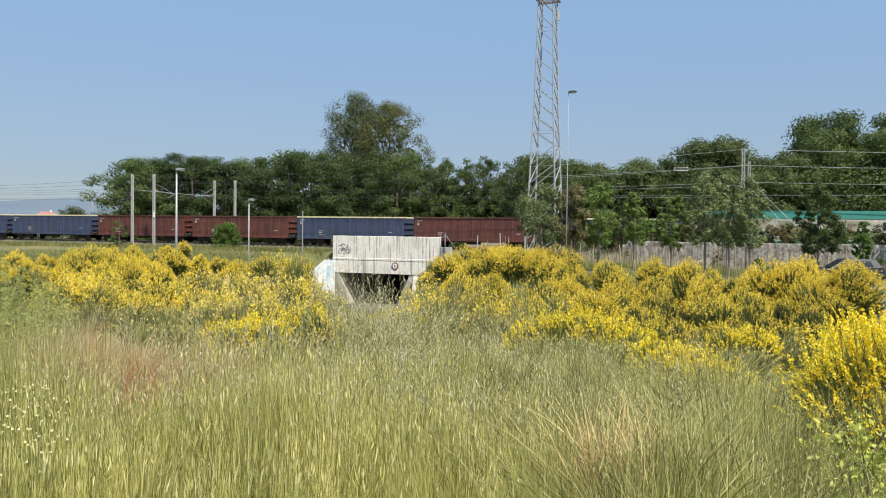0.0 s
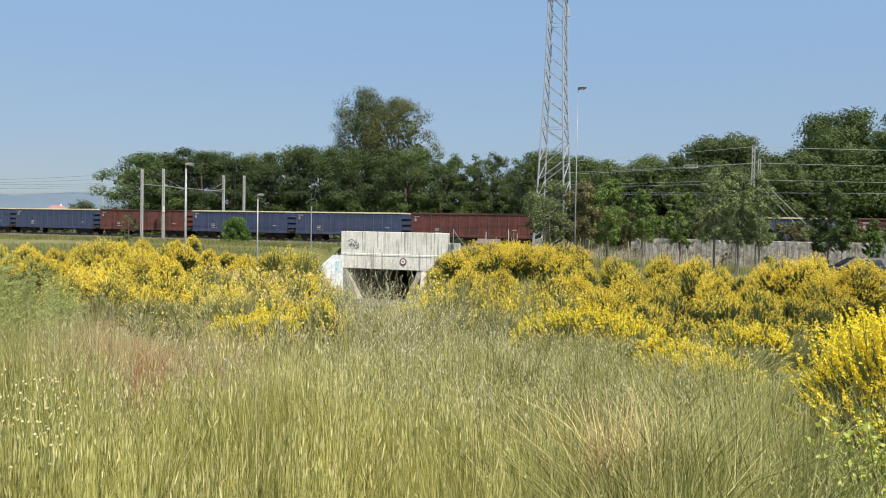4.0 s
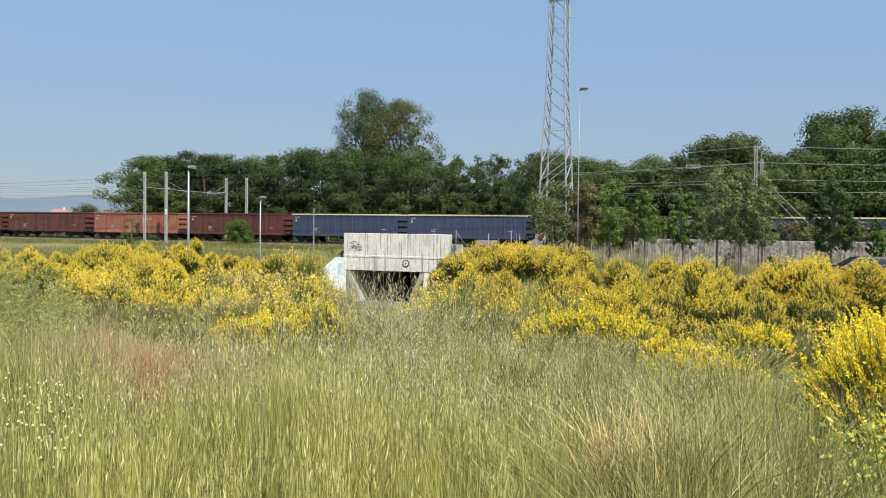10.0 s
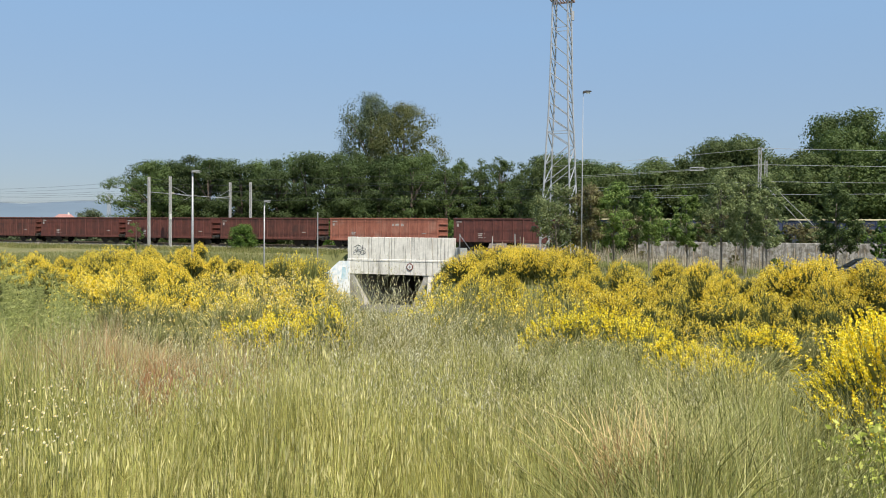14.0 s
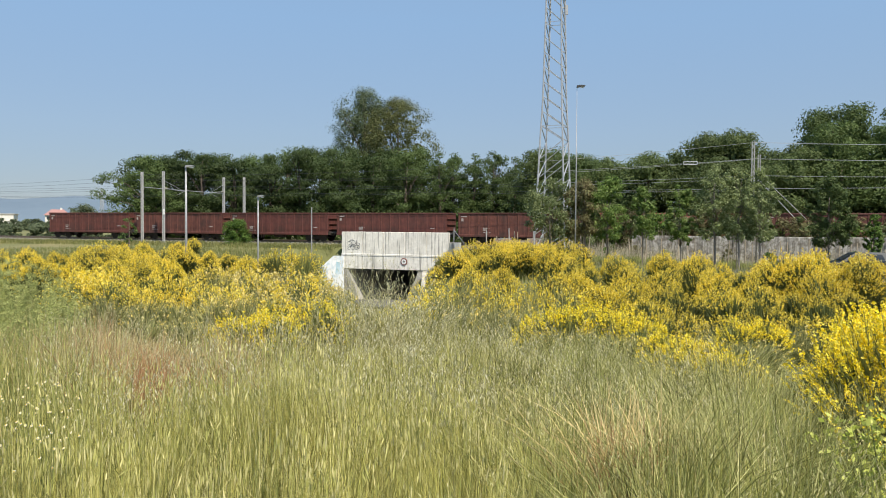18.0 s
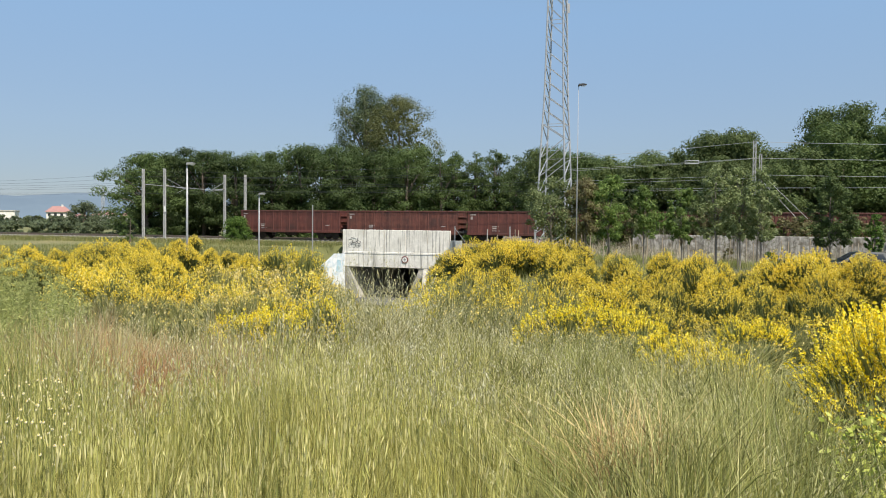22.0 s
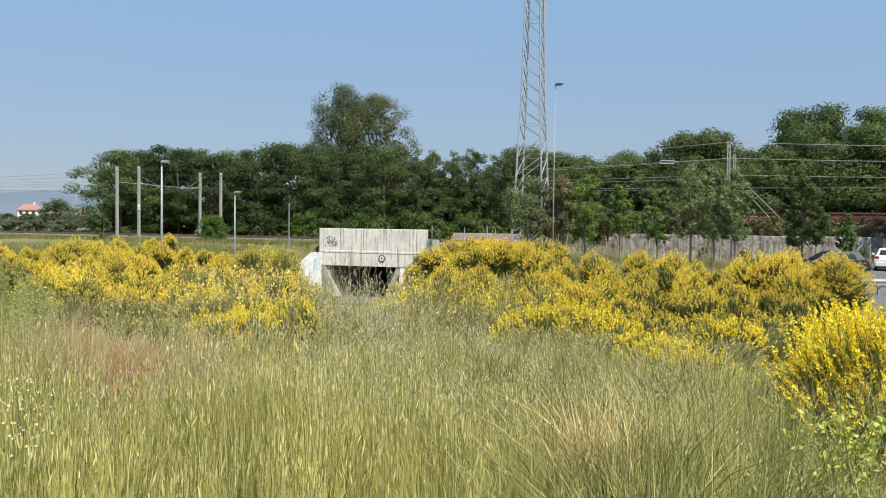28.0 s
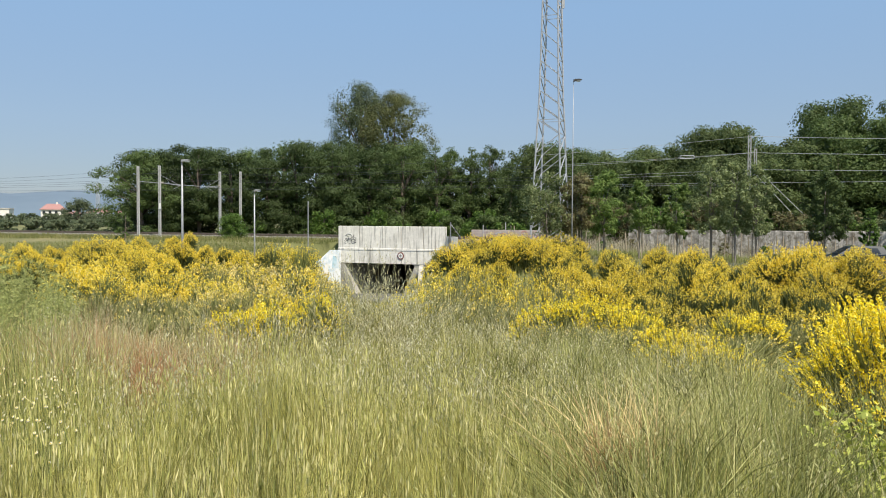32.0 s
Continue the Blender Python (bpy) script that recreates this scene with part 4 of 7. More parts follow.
    for bx in (2.35, WAGON_L - 2.35):
        bg = part("bogie", Geo().box(-0.25, 0.25, 0.45, 2.45, 0.42, 0.68, 0.02), "underframe", w, m=pose(bx, 0, 0))
        for y in (0.38, 2.4):
            part("side_frame", fm, None, bg, m=pose(0, y, 0))
        for ax in (-0.9, 0.9):
            part("wheel", wm, None, bg, m=pose(ax, 0.72, 0.46))
            part("wheel", wm, None, bg, m=pose(ax, 2.18, 0.46, 0, 0, 180))
            part("axle", Geo().tube([(ax, 0.6, 0.46), (ax, 2.3, 0.46)], 0.08, 8), "underframe", bg)
    bu = Geo().lathe([(0.09, 0.0), (0.09, 0.35), (0.23, 0.4), (0.23, 0.47)], 12, pose(0, 0, 0, 0, 90, 0)).mesh("buffer", "dark_metal")
    for y in (0.58, 2.32):
        part("buffer", bu, None, w, m=pose(WAGON_L - 0.5, y, 0.95))
        part("buffer", bu, None, w, m=pose(0.5, y, 0.95, 0, 0, 180))
    # painted data panels: plain bars
    for (a, b, z, hh) in ((0.95, 1.55, 2.72, 0.1), (0.98, 1.2, 2.3, 0.3), (3.3, 4.0, 1.55, 0.09), (3.3, 3.75, 1.35, 0.13), (3.3, 4.1, 1.14, 0.06), (11.6, 12.1, 1.5, 0.08)):
        part("marking", Geo().box(a, b, 0.052, 0.058, z, z + hh), "marking", w, "white painted data bars")
    for k in range(3 if cream else 0):
        part("marking", Geo().box(8.0 + 0.55 * k, 8.4 + 0.55 * k, 0.052, 0.058, 2.3, 2.55), "marking", w, "faded white painted bars")
    g = Geo()
    for x in (4.9, 5.25):
        g.tube([(x, 0.02, 0.86), (x, -0.02, 0.38)], 0.022, 4)
    for z in (0.4, 0.62):
        g.tube([(4.9, 0.0, z), (5.25, 0.0, z)], 0.022, 4)
    part("step", g, "galvanised" if cream or "blue" in paint else "underframe", w)
    return w


def locomotive():
    w = thing("electric_locomotive", "white electric locomotive with a green roof", "locomotive", group="")
    Lc = 18.2
    body = Geo().prism([(0.6, 1.05), (Lc - 0.6, 1.05), (Lc - 0.35, 1.9), (Lc - 0.95, 3.5), (0.95, 3.5), (0.35, 1.9)], 0.0, 2.95)
    part("body", body, "loco_white", w)
    part("lower_band", Geo().box(0.6, Lc - 0.6, -0.02, 2.97, 0.8, 1.25, 0.02), "loco_green", w, "green lower band")
    part("roof", Geo().prism([(0.8, 3.25), (Lc - 0.8, 3.25), (Lc - 1.0, 3.6), (Lc - 1.4, 3.95), (1.4, 3.95), (1.0, 3.6)], -0.03, 2.98), "loco_green", w, "rounded green roof")
    for k in range(6):
        part("side_window", Geo().box(4.0 + k * 1.85, 4.95 + k * 1.85, -0.012, 0.02, 2.3, 3.1, 0.02), "loco_panel", w, "greyish-tan side window")
    for k in range(5):
        part("louvre", Geo().box(4.2 + k * 2.1, 5.6 + k * 2.1, -0.014, 0.02, 1.5, 2.2, 0.02), "galvanised", w)
    for x in (1.5, Lc - 2.2):
        part("cab_window", Geo().box(x, x + 0.75, -0.012, 0.02, 2.3, 3.0, 0.02), "window_dark", w)
        part("cab_door", Geo().box(x + (1.0 if x < 5 else -0.85), x + (1.65 if x < 5 else -0.2), -0.012, 0.02, 1.15, 3.1, 0.02), "loco_white", w)
    for x in (0.55, Lc - 0.6):
        part("windscreen", Geo().box(x, x + 0.06, 0.4, 2.55, 2.35, 3.1), "window_dark", w)
    wm = Geo().lathe([(0.2, 0.0), (0.55, 0.01), (0.62, 0.04), (0.62, 0.13), (0.25, 0.16)], 18, pose(0, 0, 0, 90, 0, 0)).mesh("wheel", "underframe")
    for bx in (3.2, Lc / 2, Lc - 3.2):
        bg = part("bogie", Geo().box(-1.9, 1.9, 0.3, 0.45, 0.45, 0.85, 0.05).box(-1.9, 1.9, 2.5, 2.65, 0.45, 0.85, 0.05).box(-0.3, 0.3, 0.45, 2.5, 0.5, 0.8), "underframe", w, m=pose(bx, 0, 0))
        for ax in (-1.1, 1.1):
            part("wheel", wm, None, bg, m=pose(ax, 0.72, 0.62))
            part("wheel", wm, None, bg, m=pose(ax, 2.18, 0.62, 0, 0, 180))
    for x, sgn in ((Lc - 5.0, 1), (5.0, -1)):
        g = Geo().tube([(x, 0.9, 3.9), (x + sgn * 1.1, 1.1, 4.35), (x - sgn * 0.2, 1.1, 4.85)], 0.04, 5).tube([(x, 2.0, 3.9), (x + sgn * 1.1, 1.8, 4.35), (x - sgn * 0.2, 1.8, 4.85)], 0.04, 5).box(x - 0.4, x, 0.7, 2.2, 4.83, 4.9)
        part("pantograph", g, "dark_metal", w)
    bu = Geo().lathe([(0.11, 0.0), (0.11, 0.4), (0.26, 0.45), (0.26, 0.55)], 12, pose(0, 0, 0, 0, 90, 0)).mesh("buffer", "dark_metal")
    for y in (0.6, 2.35):
        part("buffer", bu, None, w, m=pose(Lc - 0.55, y, 1.0))
        part("buffer", bu, None, w, m=pose(0.55, y, 1.0, 0, 0, 180))
    return w


GAPS = [13.44, 13.86, 13.89, 13.94, 14.23, 14.86, 14.23, 13.97, 14.15, 13.97, 13.93, 14.08, 13.95, 14.06, 13.95, 14.04, 14.04]   # from the tail
KINDS = "bcbbcobBBcBBbcBbB"
PROTO = {
    "b": wagon("wagon_brown", "wagon_rim_brown", "red-brown steel open goods wagon with ribbed sides", 1),
    "c": wagon("wagon_rust", "wagon_rim_brown", "rust-stained red-brown open goods wagon with ribbed sides", 2),
    "o": wagon("wagon_orange", "wagon_orange", "faded orange-red open goods wagon with white markings", 3, True),
    "B": wagon("wagon_blue", "wagon_rim_cream", "blue steel open goods wagon with a cream top rail", 4),
}
TRAIN = []
used = set()
at_s = 0.0
for gap, kind in zip(GAPS, KINDS):
    proto = PROTO[kind]
    ob = proto if kind not in used else copy_thing(proto, Matrix.Identity(4))
    used.add(kind)
    TRAIN.append((ob, at_s + (gap - WAGON_L) / 2))
    at_s += gap
TRAIN.append((locomotive(), at_s))
# seconds, place of the train's tail along the railway
TAIL = [(0, -214.41), (2, -193.7), (4, -173.67), (6, -154.41), (8, -135.95), (10, -118.33), (12, -101.6), (14, -85.44), (16, -70.03), (18, -55.2), (20, -40.65), (22, -26.3), (24, -11.95), (26, 2.3), (28, 16.5), (30, 30.7), (32, 44.9)]


# ---------- trees ----------
def leaf_quads(r, centres, radii, n, size, flat=0.55, tri=False):
    """n leaves in clumps: pointed four-corner leaves, turned at random."""
    idx = r.integers(0, len(centres), n)
    d = r.normal(size=(n, 3))
    d /= np.linalg.norm(d, axis=1, keepdims=True)
    rad = radii[idx] * r.random(n) ** 0.45
    c = centres[idx] + d * rad[:, None] * np.array([1, 1, 0.75])
    a = r.normal(size=(n, 3)) + np.array([0, 0, -0.4])
    a -= d * (a * d).sum(1, keepdims=True) * 0.75
    a /= np.linalg.norm(a, axis=1, keepdims=True)
    b = np.cross(a, d + r.normal(size=(n, 3)) * flat)
    b /= np.linalg.norm(b, axis=1, keepdims=True) + 1e-9
    s = (size * r.uniform(0.6, 1.35, n))[:, None]
    if tri:
        return np.stack([c - a * s * 0.5 - b * s * 0.3, c - a * s * 0.2 + b * s * 0.4, c + a * s * 0.6 - b * s * 0.05], 1)
    return np.stack([c - a * s * 0.5, c + b * s * 0.3, c + a * s * 0.55, c - b * s * 0.3], 1)


def leaf_sprays(r, centres, radii, n, size, flat=0.6):
    """n three-cornered leaves in flattened clumps, turned outwards and up, so that each clump has a lit top and a dark foot."""
    idx = r.integers(0, len(centres), n)
    d = r.normal(size=(n, 3))
    d /= np.linalg.norm(d, axis=1, keepdims=True)
    c = centres[idx] + d * (radii[idx] * r.random(n) ** 0.42)[:, None] * np.array([1, 1, flat])
    nm = d * 0.8 + np.array([0, 0, 0.4]) + r.normal(size=(n, 3)) * 0.3
    nm /= np.linalg.norm(nm, axis=1, keepdims=True)
    a = np.cross(nm, r.normal(size=(n, 3)))
    a /= np.linalg.norm(a, axis=1, keepdims=True) + 1e-9
    b = np.cross(nm, a)
    s = (size * r.uniform(0.6, 1.3, n))[:, None]
    return np.stack([c - a * s * 0.5 - b * s * 0.3, c - a * s * 0.2 + b * s * 0.45, c + a * s * 0.6 - b * s * 0.05], 1)


def wood_tree(seed, H, W, n_leaf, leaf, leaf_mat, clumps=90, base=0.05, flat=0.55, inner=500, shape=0.5, low=0.8, ragged=0.2, size=(0.07, 0.13), bark="bark"):
    """A spreading tree: limbs that end in flattened sprays of leaves, with a ragged top."""
    r = np.random.default_rng(seed)
    ph = r.uniform(0, 6.28, 4)
    cen, rad = [], []
    while len(cen) < clumps:
        u, a = r.random() ** 0.9, r.uniform(0, 2 * math.pi)
        prof = math.sqrt(max(0.0, 1 - ((u - shape) / (1 - shape)) ** 2)) if u > shape else low + (1 - low) * u / shape
        q = r.random() ** 0.45
        rr = W * 0.5 * prof * q * (0.85 + 0.15 * math.sin(3 * a + ph[0] + 5 * u))
        top = H * (1 - ragged * (0.5 + 0.3 * math.sin(2 * a + ph[1]) + 0.2 * math.sin(5 * a + ph[2])) * q)
        cen.append((rr * math.cos(a), rr * math.sin(a), H * base + (top - H * base) * u))
        rad.append(W * r.uniform(*size))
    cen, rad = np.array(cen), np.array(rad)
    cen[:, 2] = np.minimum(cen[:, 2], H - rad * flat * 0.8)
    faces = [leaf_sprays(r, cen, rad, n_leaf, leaf, flat)]
    if inner:
        faces.append(leaf_quads(r, cen * np.array([0.75, 0.75, 0.9]), rad * 0.8, inner, leaf * 3.0))
    crown = faces_mesh("crown", faces, leaf_mat)
    g = Geo()
    t = (W * 0.015 + H * 0.006) * (0.7 if bark == "bark_pale" else 1.0)
    g.tube([(0.012 * H * math.sin(u * 5 + seed), 0.01 * H * math.cos(u * 4 + seed), H * u) for u in (-0.03, 0.0, 0.2, 0.45, 0.7, 0.9)], [t * 1.5, t * 1.2, t, t * 0.72, t * 0.4, t * 0.1], 8)
    for k in range(18):
        q = Vector(cen[int(r.integers(0, len(cen)))])
        st = Vector((0, 0, min(0.8 * H, max(0.12 * H, q.z * 0.62))))
        g.tube([st, st.lerp(q, 0.5) + Vector((0, 0, 0.04 * H)), q], [t * 0.4, t * 0.24, t * 0.06], 5)
    return g.mesh("trunk", bark, True), crown, H


def tree_data(seed, H, W, n_leaf, leaf, leaf_mat, base=0.12, clumps=70, bark="bark", shape=0.4, low=0.75, lean=0.0, dense=0):
    """Meshes of one tree: a tapered trunk with limbs, and a crown of clumps with an uneven outline."""
    r = np.random.default_rng(seed)
    cen, rad = [], []
    lobes = 5 + int(r.integers(0, 4))
    lob = [(r.uniform(0, 2 * math.pi), r.uniform(0.15, 0.75), r.uniform(0.3, 0.95)) for _ in range(lobes)]
    z0 = H * base
    while len(cen) < clumps:
        u = r.random()
        z = z0 + (H - z0) * u
        prof = math.sqrt(max(0.0, 1 - ((u - shape) / (1 - shape)) ** 2)) if u > shape else low + (1 - low) * u / shape
        a = r.uniform(0, 2 * math.pi)
        bulge = 0.72 + 0.28 * max(math.cos(a - la) * (1 - abs(u - lu) * 1.6) * ls * 1.6 for la, lu, ls in [(q[0], q[1], q[2]) for q in lob])
        rr = W * 0.5 * prof * bulge * r.random() ** 0.4
        cen.append((rr * math.cos(a) + lean * u * H, rr * math.sin(a), z - 0.04 * H * (rr / (W * 0.5)) ** 2))
        rad.append(W * r.uniform(0.075, 0.15))
    cen, rad = np.array(cen), np.array(rad)
    cen[:, 2] = np.minimum(cen[:, 2], H - rad * 0.7)
    quads = [leaf_quads(r, cen, rad, n_leaf, leaf, tri=dense > 0)]
    if dense:
        quads.append(leaf_quads(r, cen * np.array([0.78, 0.78, 0.93]), rad * 0.85, dense, leaf * 3.2))
    crown = faces_mesh("crown", quads, leaf_mat)
    g = Geo()
    t = W * 0.022 + H * 0.006
    ax = [(lean * H * u + 0.01 * H * math.sin(u * 5 + seed), 0.008 * H * math.cos(u * 4), H * u) for u in (-0.03, 0.0, 0.2, 0.45, 0.7, 0.92)]
    g.tube(ax, [t * 1.5, t * 1.2, t, t * 0.72, t * 0.4, t * 0.1], 8)
    for k in range(11):
        q = cen[int(r.integers(0, len(cen)))]
        u = min(0.85, max(base * 0.8, (q[2] / H) * 0.72))
        st = Vector((lean * H * u, 0, H * u))
        mid = st.lerp(Vector(q), 0.5) + Vector((0, 0, 0.03 * H))
        g.tube([st, mid, Vector(q)], [t * 0.42, t * 0.24, t * 0.06], 5)
    return g.mesh("trunk", bark, True), crown


def plant(name, data, x, y, label, category, group="", turn=0.0, z=None, grow=1.0):
    m = pose(x, y, gz(x, y) if z is None else z, 0, 0, turn)
    o = thing(name, label, category, m if grow == 1.0 else m @ Matrix.Diagonal((1.0, 1.0, grow, 1.0)), group)
    part("trunk", data[0], None, o)
    part("crown", data[1], None, o)
    return o


r = random.Random(21)
def tree_to(data, az, d, el, label, name="tree", turn=None):
    """A tree whose top stands el degrees over the eye's level."""
    x, y = d * math.sin(radians(az)), d * math.cos(radians(az))
    need = 1.6 + d * math.tan(radians(el)) - gz(x, y)
    return plant(name, data, x, y, label, "tree", "trees behind the railway", r.uniform(0, 360) if turn is None else turn, None, need / data[2])


# the skyline of the tree belt: degrees to the right, degrees up
SKY_AZ = (-24, -22.9, -20.5, -17.7, -14.9, -12, -10.4, -8.9, -1.7, 0, 2.9, 4.1, 5.8, 6.9, 8.4, 9.9, 11.8, 13.9, 15.5, 18, 30)
SKY_EL = (3.3, 4.1, 4.6, 4.8, 4.75, 5.15, 5.6, 5.25, 5.5, 5.25, 5.4, 5.0, 5.4, 5.7, 5.0, 4.6, 4.9, 5.3, 5.0, 5.2, 5.2)
BELT = "dark green broad-leaved tree in a dense tree belt"
WOOD = [wood_tree(100 + k, h, w, 16000, 0.25, "leaf_dark" if k % 3 else "leaf_mid", 62, 0.05, 0.5, 380, size=(0.085, 0.15), ragged=0.26) for k, (h, w) in enumerate(((12.4, 13.5), (13.2, 14.5), (12.8, 12.5), (13.6, 15.0), (12.0, 13.0)))]
LACE = [wood_tree(120 + k, h, w, 12000, 0.22, "leaf_mid", 110, 0.05, 0.7, 60, 0.4, 1.0, 0.4, (0.05, 0.1)) for k, (h, w) in enumerate(((13.0, 11.5), (12.6, 10.5)))]
for k, az in enumerate((-20.7, -19.2, -17.1, -15.0, -12.6, -10.6, -8.2, -5.6, -3.2)):
    tree_to(WOOD[(k * 2 + k // 3) % 5], az, 123 + r.uniform(-2, 2), np.interp(az, SKY_AZ, SKY_EL) + r.uniform(-0.35, 0.1), BELT)
for k, az in enumerate((-20.4, -18.4, -16.1, -13.8, -11.4, -9.2, -7.0, -4.4, -2.2, 7.2, 9.6)):
    tree_to(WOOD[(k * 3 + 1) % 5], az, 133 + r.uniform(-2, 2), np.interp(az, SKY_AZ, SKY_EL) + r.uniform(-0.15, 0.1), BELT)
for k, az in enumerate((-0.9, 0.1, 1.5, 2.9, 4.4)):
    tree_to(LACE[k % 2], az, 124 + r.uniform(-2, 2), np.interp(az, SKY_AZ, SKY_EL), "thin lacy green tree with sky between its limbs")
for k, (az, el) in enumerate(((0.1, 3.6), (2.2, 3.2), (4.0, 3.4))):
    tree_to(WOOD[(k + 2) % 5], az, 130, el, BELT)
RIGHT = [wood_tree(300 + k, h, w, 19000, 0.25, "leaf_mid" if k == 1 else "leaf_olive", 85, shape=0.42, ragged=0.1, inner=1100, size=(0.09, 0.16), flat=0.7) for k, (h, w) in enumerate(((13.0, 11.0), (15.0, 13.5), (12.0, 11.5)))]
for k, az in enumerate((6.2, 8.6, 10.9, 13.4)):
    tree_to(RIGHT[k % 3], az, 112 - k * 3, np.interp(az, SKY_AZ, SKY_EL) + r.uniform(-0.2, 0.0), BELT)
BIG = [wood_tree(201, 25.5, 14.2, 42000, 0.22, "leaf_grey", 280, 0.08, 0.9, 1600, 0.55, 1.0, 0.08, (0.075, 0.13)), wood_tree(202, 23.6, 14.0, 40000, 0.22, "leaf_khaki", 270, 0.08, 0.9, 1500, 0.6, 1.0, 0.08, (0.075, 0.13))]
tree_to(BIG[0], -6.1, 139, 9.5, "tall grey-green poplar rising above the tree belt", "poplar_tree", 20)
tree_to(BIG[1], -3.85, 137, 8.85, "tall olive-green poplar rising above the tree belt", "poplar_tree", 70)
LARGE = "large dark green broad-leaved tree behind the railway"
for az, d, k, el in ((17.3, 103, 0, 6.25), (19.0, 102, 0, 6.4), (15.6, 106, 2, 4.9), (20.9, 100, 2, 5.0), (22.6, 98, 2, 5.3), (24.4, 104, 1, 7.5), (26.2, 103, 1, 7.7), (28.4, 102, 1, 7.4), (31.0, 102, 1, 7.2), (33.5, 100, 1, 7.0),
                     (23.2, 92, 2, 5.0), (25.3, 95, 1, 6.6), (28.0, 94, 1, 6.4), (31.0, 92, 1, 6.2), (18.2, 96, 2, 4.6), (35.5, 96, 1, 6.6)):
    tree_to(RIGHT[k], az, d, el, LARGE)
SHRUB = [tree_data(400 + k, h, w, 1700, 0.24, "leaf_young" if k else "leaf_mid", 0.02, 40, dense=120) for k, (h, w) in enumerate(((3.2, 4.5), (2.4, 3.6), (4.2, 4.8)))]
for k in range(48):
    s = -55 + k * 2.6 + r.uniform(-1, 1)
    x, y = rail_xy(s, 20 + r.uniform(0, 8))
    plant("shrub", SHRUB[k % 3], x, y, "green shrub at the foot of the tree belt", "shrub", "shrubs behind the railway", r.uniform(0, 360))
for k in range(12):
    s = 18 + k * 4.4 + r.uniform(-1, 1)
    x, y = rail_xy(s, 12.5 + r.uniform(0, 3))
    plant("shrub", SHRUB[(k * 2) % 3], x, y, "green shrub beyond the railway", "shrub", "shrubs behind the railway", r.uniform(0, 360))
DULL = tree_data(404, 2.4, 3.8, 1700, 0.24, "leaf_hazed", 0.02, 40, dense=120)
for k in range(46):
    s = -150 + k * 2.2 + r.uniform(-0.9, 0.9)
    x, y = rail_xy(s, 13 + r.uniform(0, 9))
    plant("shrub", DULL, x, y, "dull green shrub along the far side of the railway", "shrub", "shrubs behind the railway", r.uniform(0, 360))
for k in range(8):
    x, y = rail_xy(-2.5 + k * 2.1 + r.uniform(-0.5, 0.5), 13.2 + r.uniform(0, 1.6))
    plant("shrub", SHRUB[(1, 0)[k % 3 == 1]], x, y, "light green shrub behind the low wall", "shrub", "shrubs behind the railway", r.uniform(0, 360))
# lone shrubs on the near side of the line
LONE = wood_tree(431, 2.55, 3.5, 11000, 0.11, "leaf_young", 100, -0.1, 1.0, 300, 0.3, 0.95, 0.06, (0.1, 0.15))
plant("shrub", LONE, -23.9, 90.4, "rounded bright green shrub beside the railway", "shrub", z=-0.5)
LONE2 = tree_data(432, 3.2, 2.6, 700, 0.2, "leaf_mid", 0.02, 26)
plant("shrub", LONE2, -36.6, 92.0, "thin green shrub beside the railway", "shrub")

# young staked trees in front of the retaining wall
def sapling(seed, x, y, H, W, mat, n, label, leaf=0.2):
    o = plant("young_tree", wood_tree(seed, H, W * 1.4, n * 5, leaf * 0.7, mat, 80, 0.3, 0.8, n // 30, 0.4, 0.6, 0.18, (0.07, 0.13), "bark_pale"), x, y, label, "tree", "young trees along the wall", seed * 40)
    g = Geo().tube([(0.22, 0.05, -0.2), (0.22, 0.05, 2.1)], 0.04, 6)
    part("stake", g, "stake", o)
    return o


for k, (x, ztop, W, mat, n, lab) in enumerate(((6.9, 5.0, 3.1, "leaf_sage", 1500, "young grey-green tree with a stake"), (9.4, 5.0, 3.0, "leaf_russet", 1500, "young reddish-leaved tree with a stake"),
        (11.0, 5.3, 2.5, "leaf_fresh", 1500, "young green tree with a stake"), (13.5, 4.5, 1.8, "leaf_fresh", 1000, "young bright green tree with a stake"), (16.2, 4.6, 1.8, "leaf_fresh", 1000, "young bright green tree with a stake"),
        (18.6, 6.0, 2.6, "leaf_sage", 1000, "thin young grey-green tree"), (20.3, 5.8, 2.6, "leaf_sage", 1100, "thin young grey-green tree"), (21.8, 5.8, 2.4, "leaf_sage", 1100, "thin young grey-green tree"),
        (26.7, 5.4, 2.7, "leaf_mid", 1900, "dense dark green young tree beside the road"), (29.9, 2.6, 1.1, "leaf_young", 500, "small green sapling beside the wall"))):
    yy = 58.0 - 0.25 * max(0, x - 12)
    q = yy / 58.0
    sapling(500 + k, x * q, yy, (ztop - 1.6) * q + 1.6 - gz(x * q, yy), W, mat, n, lab)
plant("tree", wood_tree(540, 13.5, 8.0, 6000, 0.22, "leaf_purple", 60, 0.25), 38.4, 58.0, "dark purple-leaved tree beside the car park", "tree")


